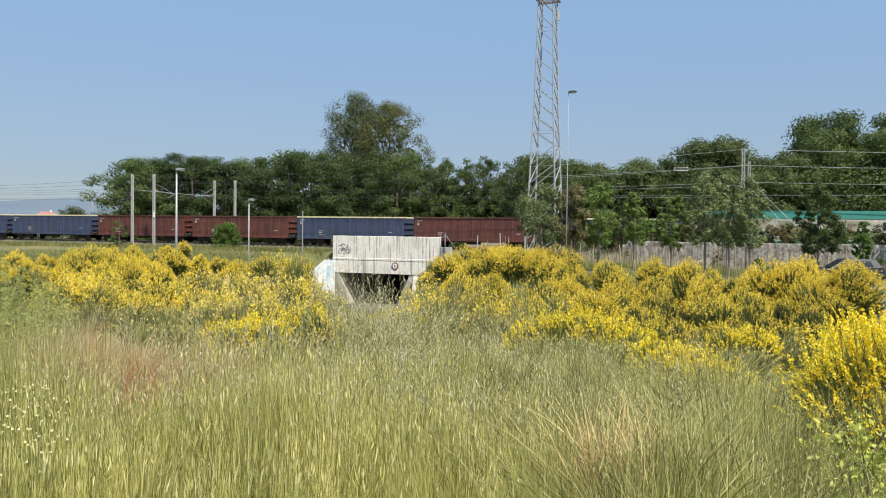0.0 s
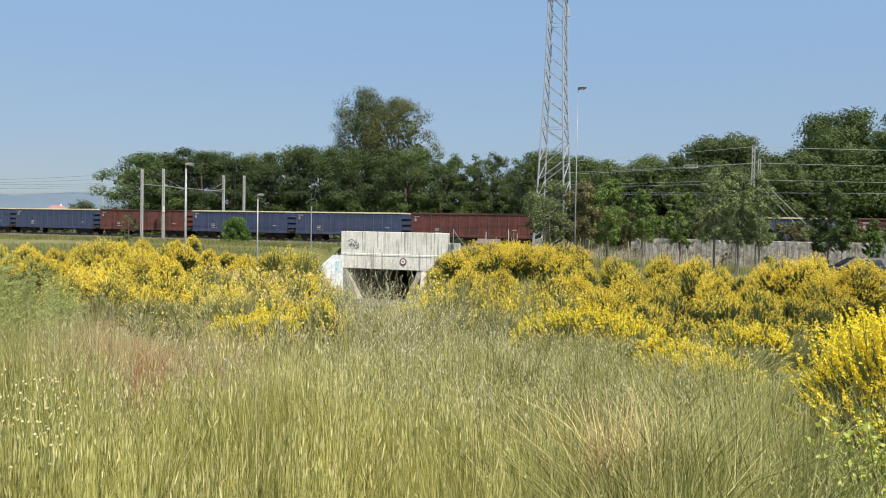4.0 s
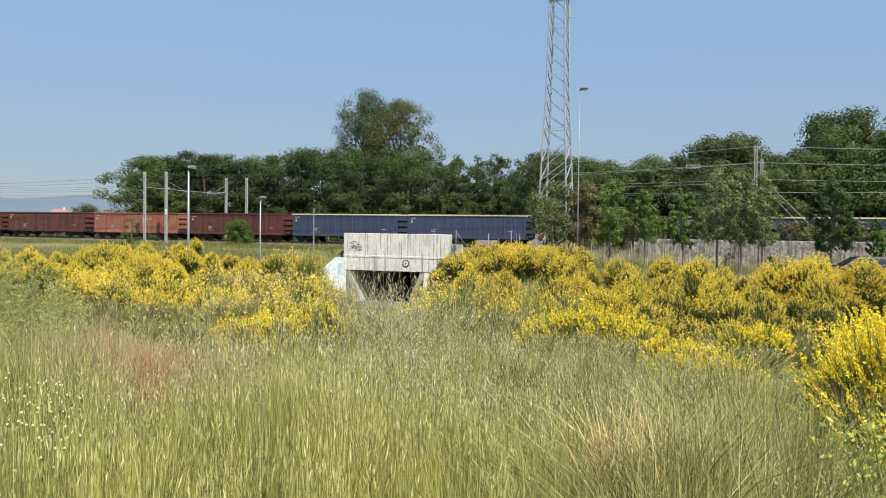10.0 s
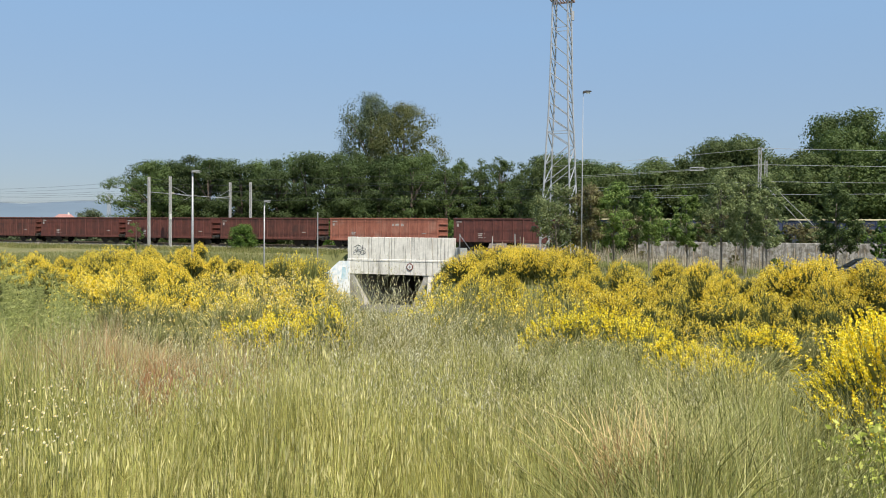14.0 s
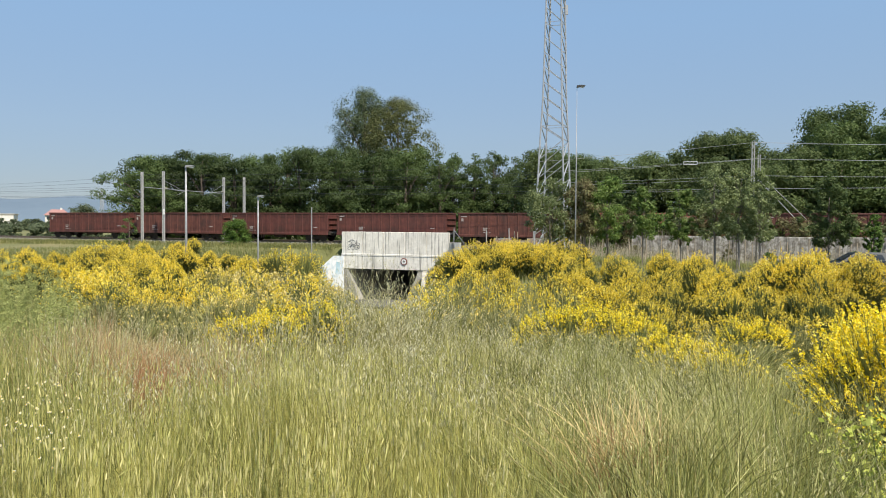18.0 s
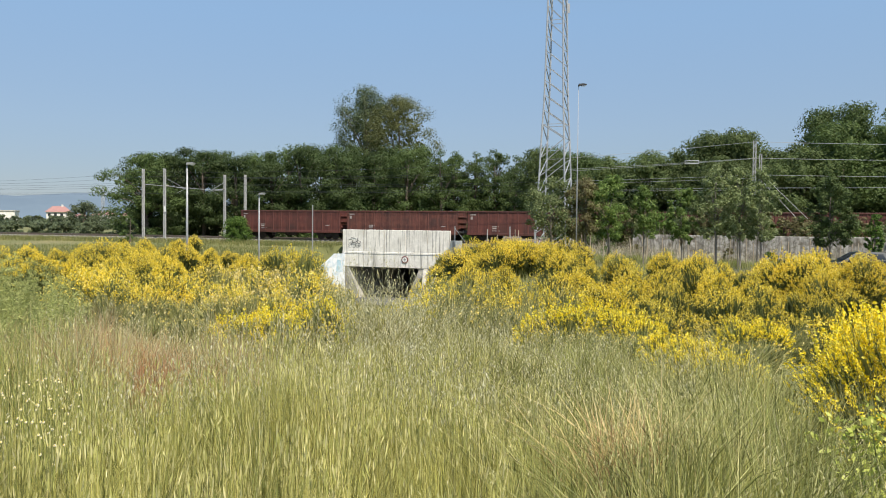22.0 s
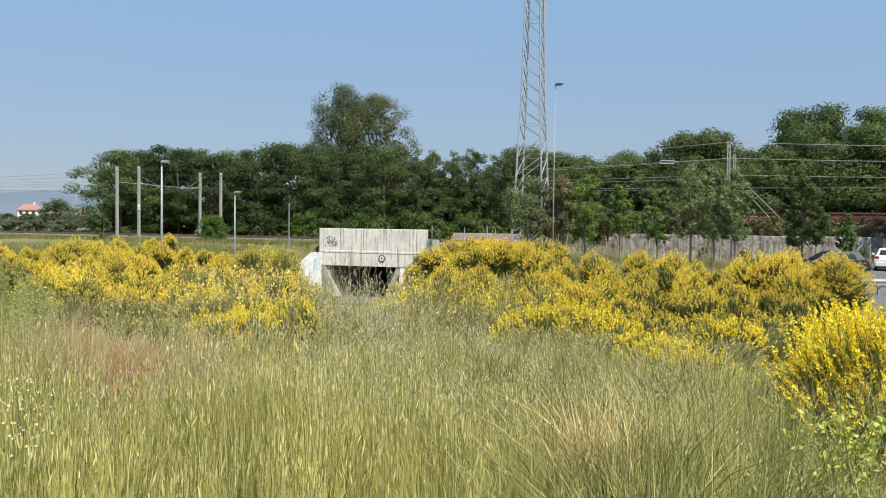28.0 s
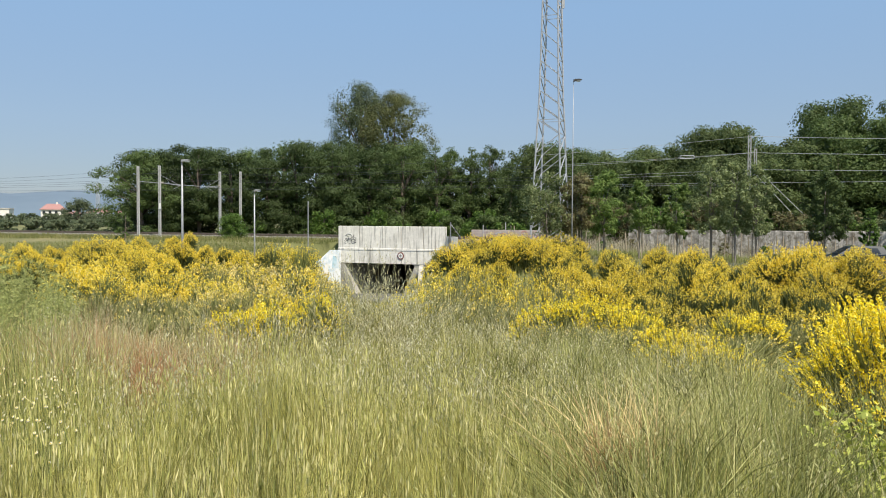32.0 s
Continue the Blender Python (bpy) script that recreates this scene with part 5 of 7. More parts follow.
WEED = [tree_data(560 + k, h, w, 600, 0.12, m_, 0.0, 30, "bark", 0.3, dense=30) for k, (h, w, m_) in enumerate(((1.1, 1.6, "leaf_young"), (0.9, 1.9, "oat"), (1.3, 1.4, "leaf_russet"), (1.1, 1.4, "leaf_sage")))]
for k in range(34):
    s = 3 + k * 1.75 + r.uniform(-0.7, 0.7)
    x, y = rail_xy(s, -9.2 - r.uniform(0, 0.7) if k % 3 else -7.6)
    plant("weed_clump", WEED[k % 4], x, y, "weed clump growing against the concrete wall", "weeds", "weeds along the wall", r.uniform(0, 360))
for k in range(44):
    s = 8 + k * 0.95 + r.uniform(-0.6, 0.6)
    x, y = rail_xy(s, -11.5 - r.uniform(0, 1.5))
    st = thing("stake", "thin pale wooden stake in the grass", "stake", pose(x, y, gz(x, y), r.uniform(-4, 4), r.uniform(-4, 4), 0), "stakes before the wall")
    part("shaft", Geo().tube([(0, 0, -0.2), (0, 0, r.uniform(1.7, 2.3))], [0.045, 0.035], 6), "stake", st)

THIN = [wood_tree(570 + k, h, w, 1100, 0.17, m_, 44, 0.0, 0.8, 30, 0.5, 0.8, 0.3, (0.08, 0.16)) for k, (h, w, m_) in enumerate(((3.0, 2.6, "leaf_russet"), (2.4, 3.0, "leaf_sage"), (3.2, 2.4, "leaf_russet"), (2.6, 2.6, "leaf_young")))]
for k in range(72):
    s = 12.5 + k * 0.78 + max(0, k - 20) * 0.2 + r.uniform(-0.4, 0.4)
    x, y = rail_xy(s, r.uniform(-7.6, -4.6))
    plant("thin_shrub", THIN[(k * 3 + k // 4) % 4], x, y, "thin brownish-green shrub on the strip behind the wall", "shrub", "shrubs behind the wall", r.uniform(0, 360), None, 1.45 if s < 20 else (1.0 if s < 30 else 0.72))

# ---------- cars and the guard rail of the car park ----------
def car(x, y, turn, paint, label, H=1.5, Lc=4.2, Wc=1.76):
    """A hatchback; its nose points along +x before it is turned."""
    o = thing("parked_car", label, "car", pose(x, y, gz(x, y) + 0.06, 0, 0, turn), "cars by the road")
    k = Lc / 4.2
    side = [(-2.05 * k, 0.38), (-2.1 * k, 0.72), (-2.0 * k, 0.98), (-1.85 * k, 1.02), (1.05 * k, 0.96), (1.95 * k, 0.78), (2.1 * k, 0.55), (2.05 * k, 0.3), (-1.95 * k, 0.26)]
    g = Geo()
    half = Wc / 2
    n = len(side)
    vs = [(a, -half + (0.06 if b > 0.9 else 0.0), b) for a, b in side] + [(a, half - (0.06 if b > 0.9 else 0.0), b) for a, b in side]
    g.add(vs, [tuple(range(n)), tuple(range(2 * n - 1, n - 1, -1))] + [(i, i + n, (i + 1) % n + n, (i + 1) % n) for i in range(n)])
    part("body", g, paint, o)
    cab = [(-1.85 * k, 1.0), (-1.55 * k, H - 0.05), (-1.2 * k, H), (0.0, H), (0.35 * k, H - 0.06), (1.1 * k, 0.97)]
    vs = [(a, -half + 0.08 + 0.22 * (b - 0.97) / (H - 0.97), b) for a, b in cab] + [(a, half - 0.08 - 0.22 * (b - 0.97) / (H - 0.97), b) for a, b in cab]
    n = len(cab)
    part("cabin", Geo().add(vs, [tuple(range(n)), tuple(range(2 * n - 1, n - 1, -1))] + [(i, i + n, (i + 1) % n + n, (i + 1) % n) for i in range(n)]), paint, o)
    zt = H - 0.12
    for sg in (-1, 1):
        ya = lambda z: sg * (half - 0.06 - 0.22 * (z - 0.97) / (H - 0.97))
        q = [(-1.35 * k, 1.05), (-1.2 * k, zt), (-0.35 * k, zt), (-0.35 * k, 1.05)]
        part("side_window", Geo().add([(a, ya(b), b) for a, b in q], [(0, 1, 2, 3)]), "window_dark", o)
        q = [(-0.25 * k, 1.05), (-0.25 * k, zt), (0.2 * k, zt), (0.8 * k, 1.05)]
        part("side_window", Geo().add([(a, ya(b), b) for a, b in q], [(0, 1, 2, 3)]), "window_dark", o)
    part("rear_window", Geo().add([(-1.835 * k, -0.6, 1.06), (-1.835 * k, 0.6, 1.06), (-1.60 * k, 0.52, H - 0.1), (-1.60 * k, -0.52, H - 0.1)], [(0, 1, 2, 3)]), "window_dark", o)
    part("windscreen", Geo().add([(1.04 * k, -0.62, 1.04), (1.04 * k, 0.62, 1.04), (0.45 * k, 0.52, H - 0.1), (0.45 * k, -0.52, H - 0.1)], [(0, 1, 2, 3)]), "window_dark", o)
    part("bumper", Geo().box(-2.16 * k, -2.0 * k, -half + 0.05, half - 0.05, 0.34, 0.62, 0.04), paint, o)
    part("bumper_skirt", Geo().box(-2.14 * k, -1.98 * k, -half + 0.06, half - 0.06, 0.2, 0.36, 0.03), "rubber", o, "black lower bumper")
    part("bumper", Geo().box(2.0 * k, 2.16 * k, -half + 0.05, half - 0.05, 0.30, 0.55, 0.04), paint, o)
    part("number_plate", Geo().box(-2.175 * k, -2.16 * k, -0.26, 0.26, 0.66, 0.77), "sign_white", o, "blank pale plate")
    for sg in (-1, 1):
        part("tail_light", Geo().box(-2.1 * k, -1.93 * k, sg * (half - 0.16) - 0.13, sg * (half - 0.16) + 0.13, 0.84, 0.98, 0.02), "red_lamp", o)
        part("headlight", Geo().box(1.9 * k, 2.07 * k, sg * (half - 0.25) - 0.15, sg * (half - 0.25) + 0.15, 0.62, 0.76, 0.02), "sign_white", o)
        part("mirror", Geo().box(0.62 * k, 0.8 * k, sg * (half + 0.09) - 0.09, sg * (half + 0.09) + 0.09, 0.98, 1.12, 0.03), paint, o)
        for ax in (-1.28 * k, 1.28 * k):
            wl = part("wheel", Geo().lathe([(0.2, -0.1), (0.31, -0.1), (0.33, -0.06), (0.33, 0.06), (0.31, 0.1), (0.2, 0.1)], 18, pose(ax, sg * (half - 0.11), 0.33, 90, 0, 0)), "rubber", o)
            part("rim", Geo().lathe([(0.19, -0.11), (0.2, 0.11)], 12, pose(ax, sg * (half - 0.11), 0.33, 90, 0, 0)), "car_silver", wl)
    return o


car(30.75, 54.0, 61, "car_white", "white hatchback parked with its rear to the meadow", 1.48)
car(25.0, 50.5, 172, "car_dark", "dark blue-green car parked beside the wall", 1.5)
car(33.5, 54.6, 70, "car_dark", "dark car parked beside the white one", 1.5)


def guard_rail():
    o = thing("guard_rail", "galvanised steel guard rail beside the road", "guard rail")
    x = 15.0
    pts = []
    while x < 46:
        y = 34.0 - max(0, x - 24) * 0.25
        z = gz(x, y)
        part("post", Geo().box(x - 0.05, x + 0.05, y + 0.04, y + 0.16, z - 0.2, z + 0.72, 0.01), "rail_grey", o)
        pts.append((x, y, z))
        x += 2.0
    prof = [(0.0, 0.42), (-0.06, 0.47), (-0.06, 0.53), (0.0, 0.57), (-0.06, 0.61), (-0.06, 0.67), (0.0, 0.73), (0.02, 0.73), (-0.035, 0.66), (-0.035, 0.62), (0.02, 0.57), (-0.035, 0.52), (-0.035, 0.48), (0.02, 0.42)]
    for a, b in zip(pts, pts[1:]):
        n = len(prof)
        g = Geo().add([(p[0], p[1] + q, p[2] + z) for p in (a, b) for q, z in prof], [(i, (i + 1) % n, (i + 1) % n + n, i + n) for i in range(n)])
        part("beam", g, "rail_grey", o)


guard_rail()


# ---------- far left: houses, low trees, a pylon and hazy hills ----------
def house(x, y, z, w, d, h, roof_h, turn, label, wall="render_white", flat=False, nwin=4, floors=2):
    o = thing("house", label, "house", pose(x, y, z, 0, 0, turn), "far buildings")
    part("wall", Geo().box(-w / 2, w / 2, -d / 2, d / 2, -1.5, h), wall, o)
    if flat:
        part("roof", Geo().box(-w / 2 - 0.3, w / 2 + 0.3, -d / 2 - 0.3, d / 2 + 0.3, h, h + 0.5, 0.05), "concrete_plain", o)
    else:
        e = 0.7
        vs = [(-w / 2 - e, -d / 2 - e, h), (w / 2 + e, -d / 2 - e, h), (w / 2 + e, d / 2 + e, h), (-w / 2 - e, d / 2 + e, h), (-w / 4, 0, h + roof_h), (w / 4, 0, h + roof_h)]
        rf = part("roof", Geo().add(vs, [(0, 1, 5, 4), (1, 2, 5), (2, 3, 4, 5), (3, 0, 4), (3, 2, 1, 0)]), "roof_tile", o)
        part("chimney", Geo().box(w * 0.12, w * 0.12 + 0.8, -0.4, 0.4, h + roof_h * 0.4, h + roof_h + 0.8), wall, rf)
    wmsh = Geo().box(-0.6, 0.6, -0.06, 0.02, 0, 1.5).mesh("window", "window_dark")
    for f in range(floors):
        for k in range(nwin):
            part("window", wmsh, None, o, m=pose(-w / 2 + w * (k + 0.5) / nwin, -d / 2, 0.9 + f * h / floors))
    return o


house(-197, 405, -1.0, 11, 10, 6.0, 2.9, 25, "far white house with a red tiled roof")
house(-233, 410, -1.0, 22, 14, 6.2, 0, 20, "long low white building with a flat roof", flat=True, nwin=8, floors=1)
house(-208, 452, -0.5, 8, 8, 3.6, 1.4, 10, "far pale house with a tiled roof")
house(-172, 400, -1.0, 11, 9, 4.6, 1.8, 30, "small far white house", nwin=3)
house(-150, 380, -1.0, 10, 8, 4.4, 1.6, 20, "small far pale house behind trees", nwin=3)
house(-250, 430, -1.0, 18, 12, 5.5, 2.2, 20, "far pale house with a tiled roof")
plant("far_tree", wood_tree(720, 7.0, 11.0, 5000, 0.3, "leaf_hazed", 60, -0.05, 0.8, 200, 0.3, 0.95), -82, 180, "dark green tree beside the end of the tree belt", "tree", "far trees")
# far trees take the haze-tinted leaf colour
FARTREE = [tree_data(700 + k, h, w, 800, 0.6, "leaf_hazed", 0.02, 50) for k, (h, w) in enumerate(((2.9, 7.5), (2.3, 6.5), (3.8, 5.5)))]
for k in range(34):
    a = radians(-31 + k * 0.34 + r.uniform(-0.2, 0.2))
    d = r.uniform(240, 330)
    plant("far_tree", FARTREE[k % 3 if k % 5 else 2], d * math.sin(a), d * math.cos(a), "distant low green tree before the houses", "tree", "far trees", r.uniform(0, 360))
py = thing("far_pylon", "distant slim grey lattice pylon", "pylon", pose(-151, 350, -1.2))
for a, b in ((-1, -1), (1, -1), (1, 1), (-1, 1)):
    part("leg", Geo().tube([(a * 0.9, b * 0.9, 0), (a * 0.25, b * 0.25, 17)], 0.12, 4), "mast_steel", py)
for k in range(10):
    q = 0.9 - 0.065 * k
    part("brace", Geo().tube([(-q, -q, k * 1.7), (q - 0.06, -q, k * 1.7 + 1.7)], 0.07, 4), "mast_steel", py)
for z in (13.5, 15.5):
    part("crossarm", Geo().tube([(-2.6, 0, z), (2.6, 0, z)], 0.1, 4), "mast_steel", py)


def hills():
    g = Geo()
    n = 90
    vs = []
    for k in range(n + 1):
        a = radians(-75 + 150 * k / n)
        h = 150 + 70 * math.sin(k * 0.21 + 0.6) + 35 * math.sin(k * 0.57) + 16 * math.sin(k * 1.31)
        h *= 0.43 + 0.3 * max(0.0, min(1.0, (-math.degrees(a) + 30) / 60))
        for q, z in ((3500, -10), (3650, h * 0.45), (3850, h * 0.8), (4100, h), (4400, h * 0.6)):
            vs.append((q * math.sin(a), q * math.cos(a), z))
    g.add(vs, [(i * 5 + j, (i + 1) * 5 + j, (i + 1) * 5 + j + 1, i * 5 + j + 1) for i in range(n) for j in range(4)])
    tagged(new("backdrop", g.mesh("backdrop", "hill", True)), "hazy blue distant hills", "hills", kind="structure")


hills()


# ---------- Spanish broom in flower ----------
def broom_data(seed, R, H, n_stem, n_spike, per, spike, fsize, width, flower_mat, crest=0.5, flank=0.04, bare=0.3, stem_mat="broom_stem"):
    """Meshes of one bush: a lumpy dome of rush-like stems, dark inside, with spikes of blossom thickest on its crest."""
    r = np.random.default_rng(seed)
    lump = r.normal(size=(7, 3))
    lump[:, 2] = np.abs(lump[:, 2])
    lump /= np.linalg.norm(lump, axis=1, keepdims=True)
    lit = r.random(7) > bare

    def dome(n):
        c, a = r.random(n), r.uniform(0, 2 * math.pi, n)
        q = np.sqrt(1 - c * c)
        d = np.stack([q * np.cos(a), q * np.sin(a), c], 1)
        near = np.maximum(0, d @ lump.T) ** 10
        e = (0.86 + 0.22 * near.max(1)) * r.uniform(0.9, 1.06, n)
        return d, np.stack([R * d[:, 0] * e, R * d[:, 1] * e, H * (0.1 + 0.86 * c * e)], 1), lit[near.argmax(1)]
    d, tip, on = dome(n_stem)
    root = tip * np.array([0.22, 0.22, 0.0])
    mid = root * 0.42 + tip * 0.58 + np.stack([-tip[:, 0] * 0.06, -tip[:, 1] * 0.06, tip[:, 2] * 0.1], 1) + r.normal(size=(n_stem, 3)) * R * 0.05
    w = r.normal(size=(n_stem, 1, 3))
    w[..., 2] *= 0.3
    w = w / np.linalg.norm(w, axis=2, keepdims=True) * width
    P, W = np.stack([root, mid, tip], 1), np.repeat(w, 3, 1) * np.array([1.0, 0.9, 0.5])[None, :, None]
    # broad filler strips added inside the dome, to block light and darken its gaps
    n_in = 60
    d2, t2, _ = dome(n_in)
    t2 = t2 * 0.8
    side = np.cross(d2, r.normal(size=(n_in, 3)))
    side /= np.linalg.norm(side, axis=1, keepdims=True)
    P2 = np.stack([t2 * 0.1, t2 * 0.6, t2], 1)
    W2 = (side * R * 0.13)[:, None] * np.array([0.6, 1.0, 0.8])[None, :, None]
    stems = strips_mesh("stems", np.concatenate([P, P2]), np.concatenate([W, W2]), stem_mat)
    p = flank + (1 - flank) * smooth01((d[:, 2] - crest + 0.16) / 0.32) * np.where(on, 1.0, 0.22)
    k = r.choice(n_stem, min(n_spike, n_stem), replace=False, p=p / p.sum())
    k = np.repeat(k, per)
    n = len(k)
    v = tip[k] - mid[k]
    v = v / np.linalg.norm(v, axis=1, keepdims=True)
    u = r.random(n)
    c = tip[k] - v * (u * spike)[:, None] + r.normal(size=(n, 3)) * fsize * (0.25 + 0.4 * u)[:, None]
    a = v * 0.9 + r.normal(size=(n, 3)) * 0.75
    a /= np.linalg.norm(a, axis=1, keepdims=True)
    b = np.cross(a, r.normal(size=(n, 3)))
    b /= np.linalg.norm(b, axis=1, keepdims=True)
    s = (fsize * r.uniform(0.65, 1.3, n))[:, None]
    if fsize > 0.031:
        fl = np.stack([c - a * s * 0.5 - b * s * 0.36, c - a * s * 0.2 + b * s * 0.46, c + a * s * 0.6], 1)
    else:
        fl = np.stack([c - a * s * 0.5, c + b * s * 0.38, c + a * s * 0.55, c - b * s * 0.38], 1)
    return stems, faces_mesh("blossoms", fl, flower_mat), H


def broom(data, x, y, label, turn, tilt=0.0, dz=0.0, grow=1.0):
    o = thing("broom_bush", label, "bush", pose(x, y, gz(x, y) + dz - 0.03, tilt, 0, turn) @ Matrix.Diagonal((min(max(grow, 0.85), 1.3), min(max(grow, 0.85), 1.3), grow, 1.0)), "broom bushes")
    part("greenery", data[0], None, o)
    part("blossom", data[1], None, o)
    return o


YB = "yellow-flowering Spanish broom bush on the bank"
PB = "broom bush with pale fading yellow flowers"
DB = "rounded dark green broom bush with yellow tops"
LB = "low grey-green broom bush with few flowers"
FB = "low broom bush in full yellow flower"
FAR = [broom_data(600 + k, R, H, 800, 420, 10, 0.15, 0.037, 0.013, "broom_flower", c, 0.004, 0.3, "broom_stem_shaded") for k, (R, H, c) in enumerate(((1.05, 1.8, 0.48), (0.95, 1.7, 0.56), (1.2, 1.9, 0.52), (0.85, 1.5, 0.44), (1.0, 1.7, 0.66)))]
DARKB = [broom_data(610 + k, R, H, 900, 260, 5, 0.2, 0.055, 0.016, "broom_flower", 0.5, 0.1, 0.35) for k, (R, H) in enumerate(((1.2, 2.0), (1.0, 1.7), (1.4, 2.3), (1.0, 1.6)))]
MIDB = [broom_data(620 + k, R, H, 700, 330, 8, 0.13, 0.032, 0.008, "broom_flower_fresh", c, 0.06) for k, (R, H, c) in enumerate(((0.75, 1.3, 0.4), (0.65, 1.15, 0.3), (0.85, 1.45, 0.5), (0.6, 1.0, 0.4)))]
MIDP = [broom_data(640 + k, R, H, 1100, 80, 8, 0.1, 0.032, 0.0058, "broom_flower_pale", 0.4, 0.2, 0.3, "broom_stem_grey") for k, (R, H) in enumerate(((0.75, 1.2), (0.65, 1.05), (0.8, 1.3)))]
FRONT = [broom_data(650 + k, R, H, 750, 170, 16, 0.12, 0.023, 0.0045, "broom_flower_bright", 0.3, 0.1, 0.3) for k, (R, H) in enumerate(((0.5, 0.8), (0.42, 0.7), (0.58, 0.9)))]
NEAR = [broom_data(660 + k, R, H, 900, 130, 52, 0.24, 0.0175, 0.0035, "broom_flower_bright", 0.35, 0.06, 0.3) for k, (R, H) in enumerate(((0.6, 1.15), (0.48, 0.95)))]
LOWB = [broom_data(680 + k, R, H, 800, 22, 5, 0.12, 0.03, 0.0045, "broom_flower_pale", 0.3, 0.3, 0.3, "broom_stem_grey") for k, (R, H) in enumerate(((0.6, 0.85), (0.5, 0.7), (0.7, 0.95)))]
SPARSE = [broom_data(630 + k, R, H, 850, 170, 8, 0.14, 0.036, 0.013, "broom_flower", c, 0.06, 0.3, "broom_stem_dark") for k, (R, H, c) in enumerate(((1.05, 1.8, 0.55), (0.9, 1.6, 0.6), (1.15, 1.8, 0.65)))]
MIXED = [SPARSE[0], FAR[1], SPARSE[1], FAR[3], SPARSE[2]]
ROUND = [broom_data(690, 1.08, 2.0, 1700, 1300, 8, 0.14, 0.034, 0.009, "broom_flower", 0.38, 0.02, 0.0)]
OLIVE = [broom_data(700 + k, R, H, 900, 110, 6, 0.12, 0.034, 0.0065, "broom_flower", 0.4, 0.1, 0.4, "broom_stem_grey") for k, (R, H) in enumerate(((0.75, 1.2), (0.65, 1.0), (0.85, 1.35)))]


def broom_to(az, d, k, data, label, el):
    """A bush whose top stands el degrees over the eye's level, grown or small."""
    a = radians(az)
    x, y = d * math.sin(a), d * math.cos(a)
    need = 1.6 + d * math.tan(radians(el)) - gz(x, y)
    dt = data[k % len(data)]
    return broom(dt, x, y, label, r.uniform(0, 360), r.uniform(-5, 5), 0.0, min(2.2, max(0.45, need / dt[2])))


def broom_row(az0, az1, step, d, data, label, els, jag=0.25):
    """Bushes side by side; els: the height of their tops at even steps along the row."""
    for az in np.arange(az0, az1, step):
        el = np.interp(az, np.linspace(az0, az1, len(els)), els)
        broom_to(az + r.uniform(-0.25, 0.25) * step, d + r.uniform(-0.05, 0.05) * d, r.randrange(5), data, label, el + r.uniform(-jag, jag))


# left bank: the far mounds, then the bright front, then the pale and the low bushes
for az, d, k, el in ((-29.6, 44, 0, -1.4), (-27.6, 45, 1, -1.5), (-26.0, 46, 3, -1.75), (-24.4, 46, 0, -1.35), (-23.3, 45, 2, -1.1), (-21.0, 44, 4, -1.6), (-19.7, 46, 0, -1.55), (-18.1, 46, 1, -1.45), (-16.6, 48, 3, -1.75), (-15.4, 48, 1, -1.95), (-14.2, 47, 3, -2.1), (-31.2, 44, 2, -1.3)):
    broom_to(az, d, k, FAR, YB, el)
for az, d, k, el in ((-22.0, 43, 1, -1.7), (-20.7, 36, 0, -2.6), (-12.25, 56, 0, -1.72), (-13.0, 57, 2, -1.9), (-10.3, 58, 2, -1.35), (-9.9, 60, 2, -1.45), (-11.2, 60, 1, -1.6), (-9.6, 55, 3, -2.0)):
    broom_to(az, d, k, DARKB, DB, el)
broom_row(-31, -22.2, 2.0, 33, FAR, YB, (-2.0, -2.1, -2.2))
broom_row(-19.2, -13.0, 2.2, 33, FAR, YB, (-2.3, -2.5, -2.7))
broom_row(-24.9, -21.6, 1.1, 16.5, MIDB, YB, (-2.8, -3.0), 0.2)
broom_row(-21.3, -19.6, 1.0, 16.0, MIDB, YB, (-4.0, -4.1), 0.15)
broom_row(-19.2, -15.5, 1.2, 16.5, MIDB, YB, (-3.2, -3.5, -3.4), 0.25)
broom_row(-22.0, -19.3, 1.3, 27, SPARSE, DB, (-3.2, -3.4), 0.2)
broom_row(-24.0, -15.0, 1.1, 14.0, LOWB, LB, (-4.2, -4.5, -4.8, -4.6), 0.3)
broom_row(-16.0, -8.8, 1.2, 18.5, MIDP, PB, (-2.7, -2.8, -2.7, -3.0), 0.25)
broom_row(-15.6, -8.0, 1.3, 15.5, MIDP, PB, (-3.4, -3.5, -3.5, -3.7), 0.3)
broom_row(-16.0, -7.4, 1.45, 13.0, MIDP, PB, (-4.5, -4.4, -4.4, -4.3), 0.3)
for az, d, k, el in ((-13.2, 15, 0, -3.0), (-10.8, 14.5, 1, -2.9), (-15.1, 13.5, 2, -4.1), (-12.0, 12.2, 1, -4.4)):
    broom_to(az, d, k, MIDB, YB, el)
for az, d, el in ((-15.2, 10.6, -5.8), (-14.2, 10.4, -5.9), (-12.7, 10.8, -5.2), (-12.0, 10.4, -5.6), (-9.7, 11.2, -4.7), (-8.8, 10.8, -5.0), (-3.0, 12.4, -4.7)):
    broom_to(az, d, r.randrange(3), FRONT, FB, el)
broom_row(-21, -6.6, 1.1, 11.0, LOWB, LB, (-5.9, -6.0, -5.9, -5.3), 0.4)
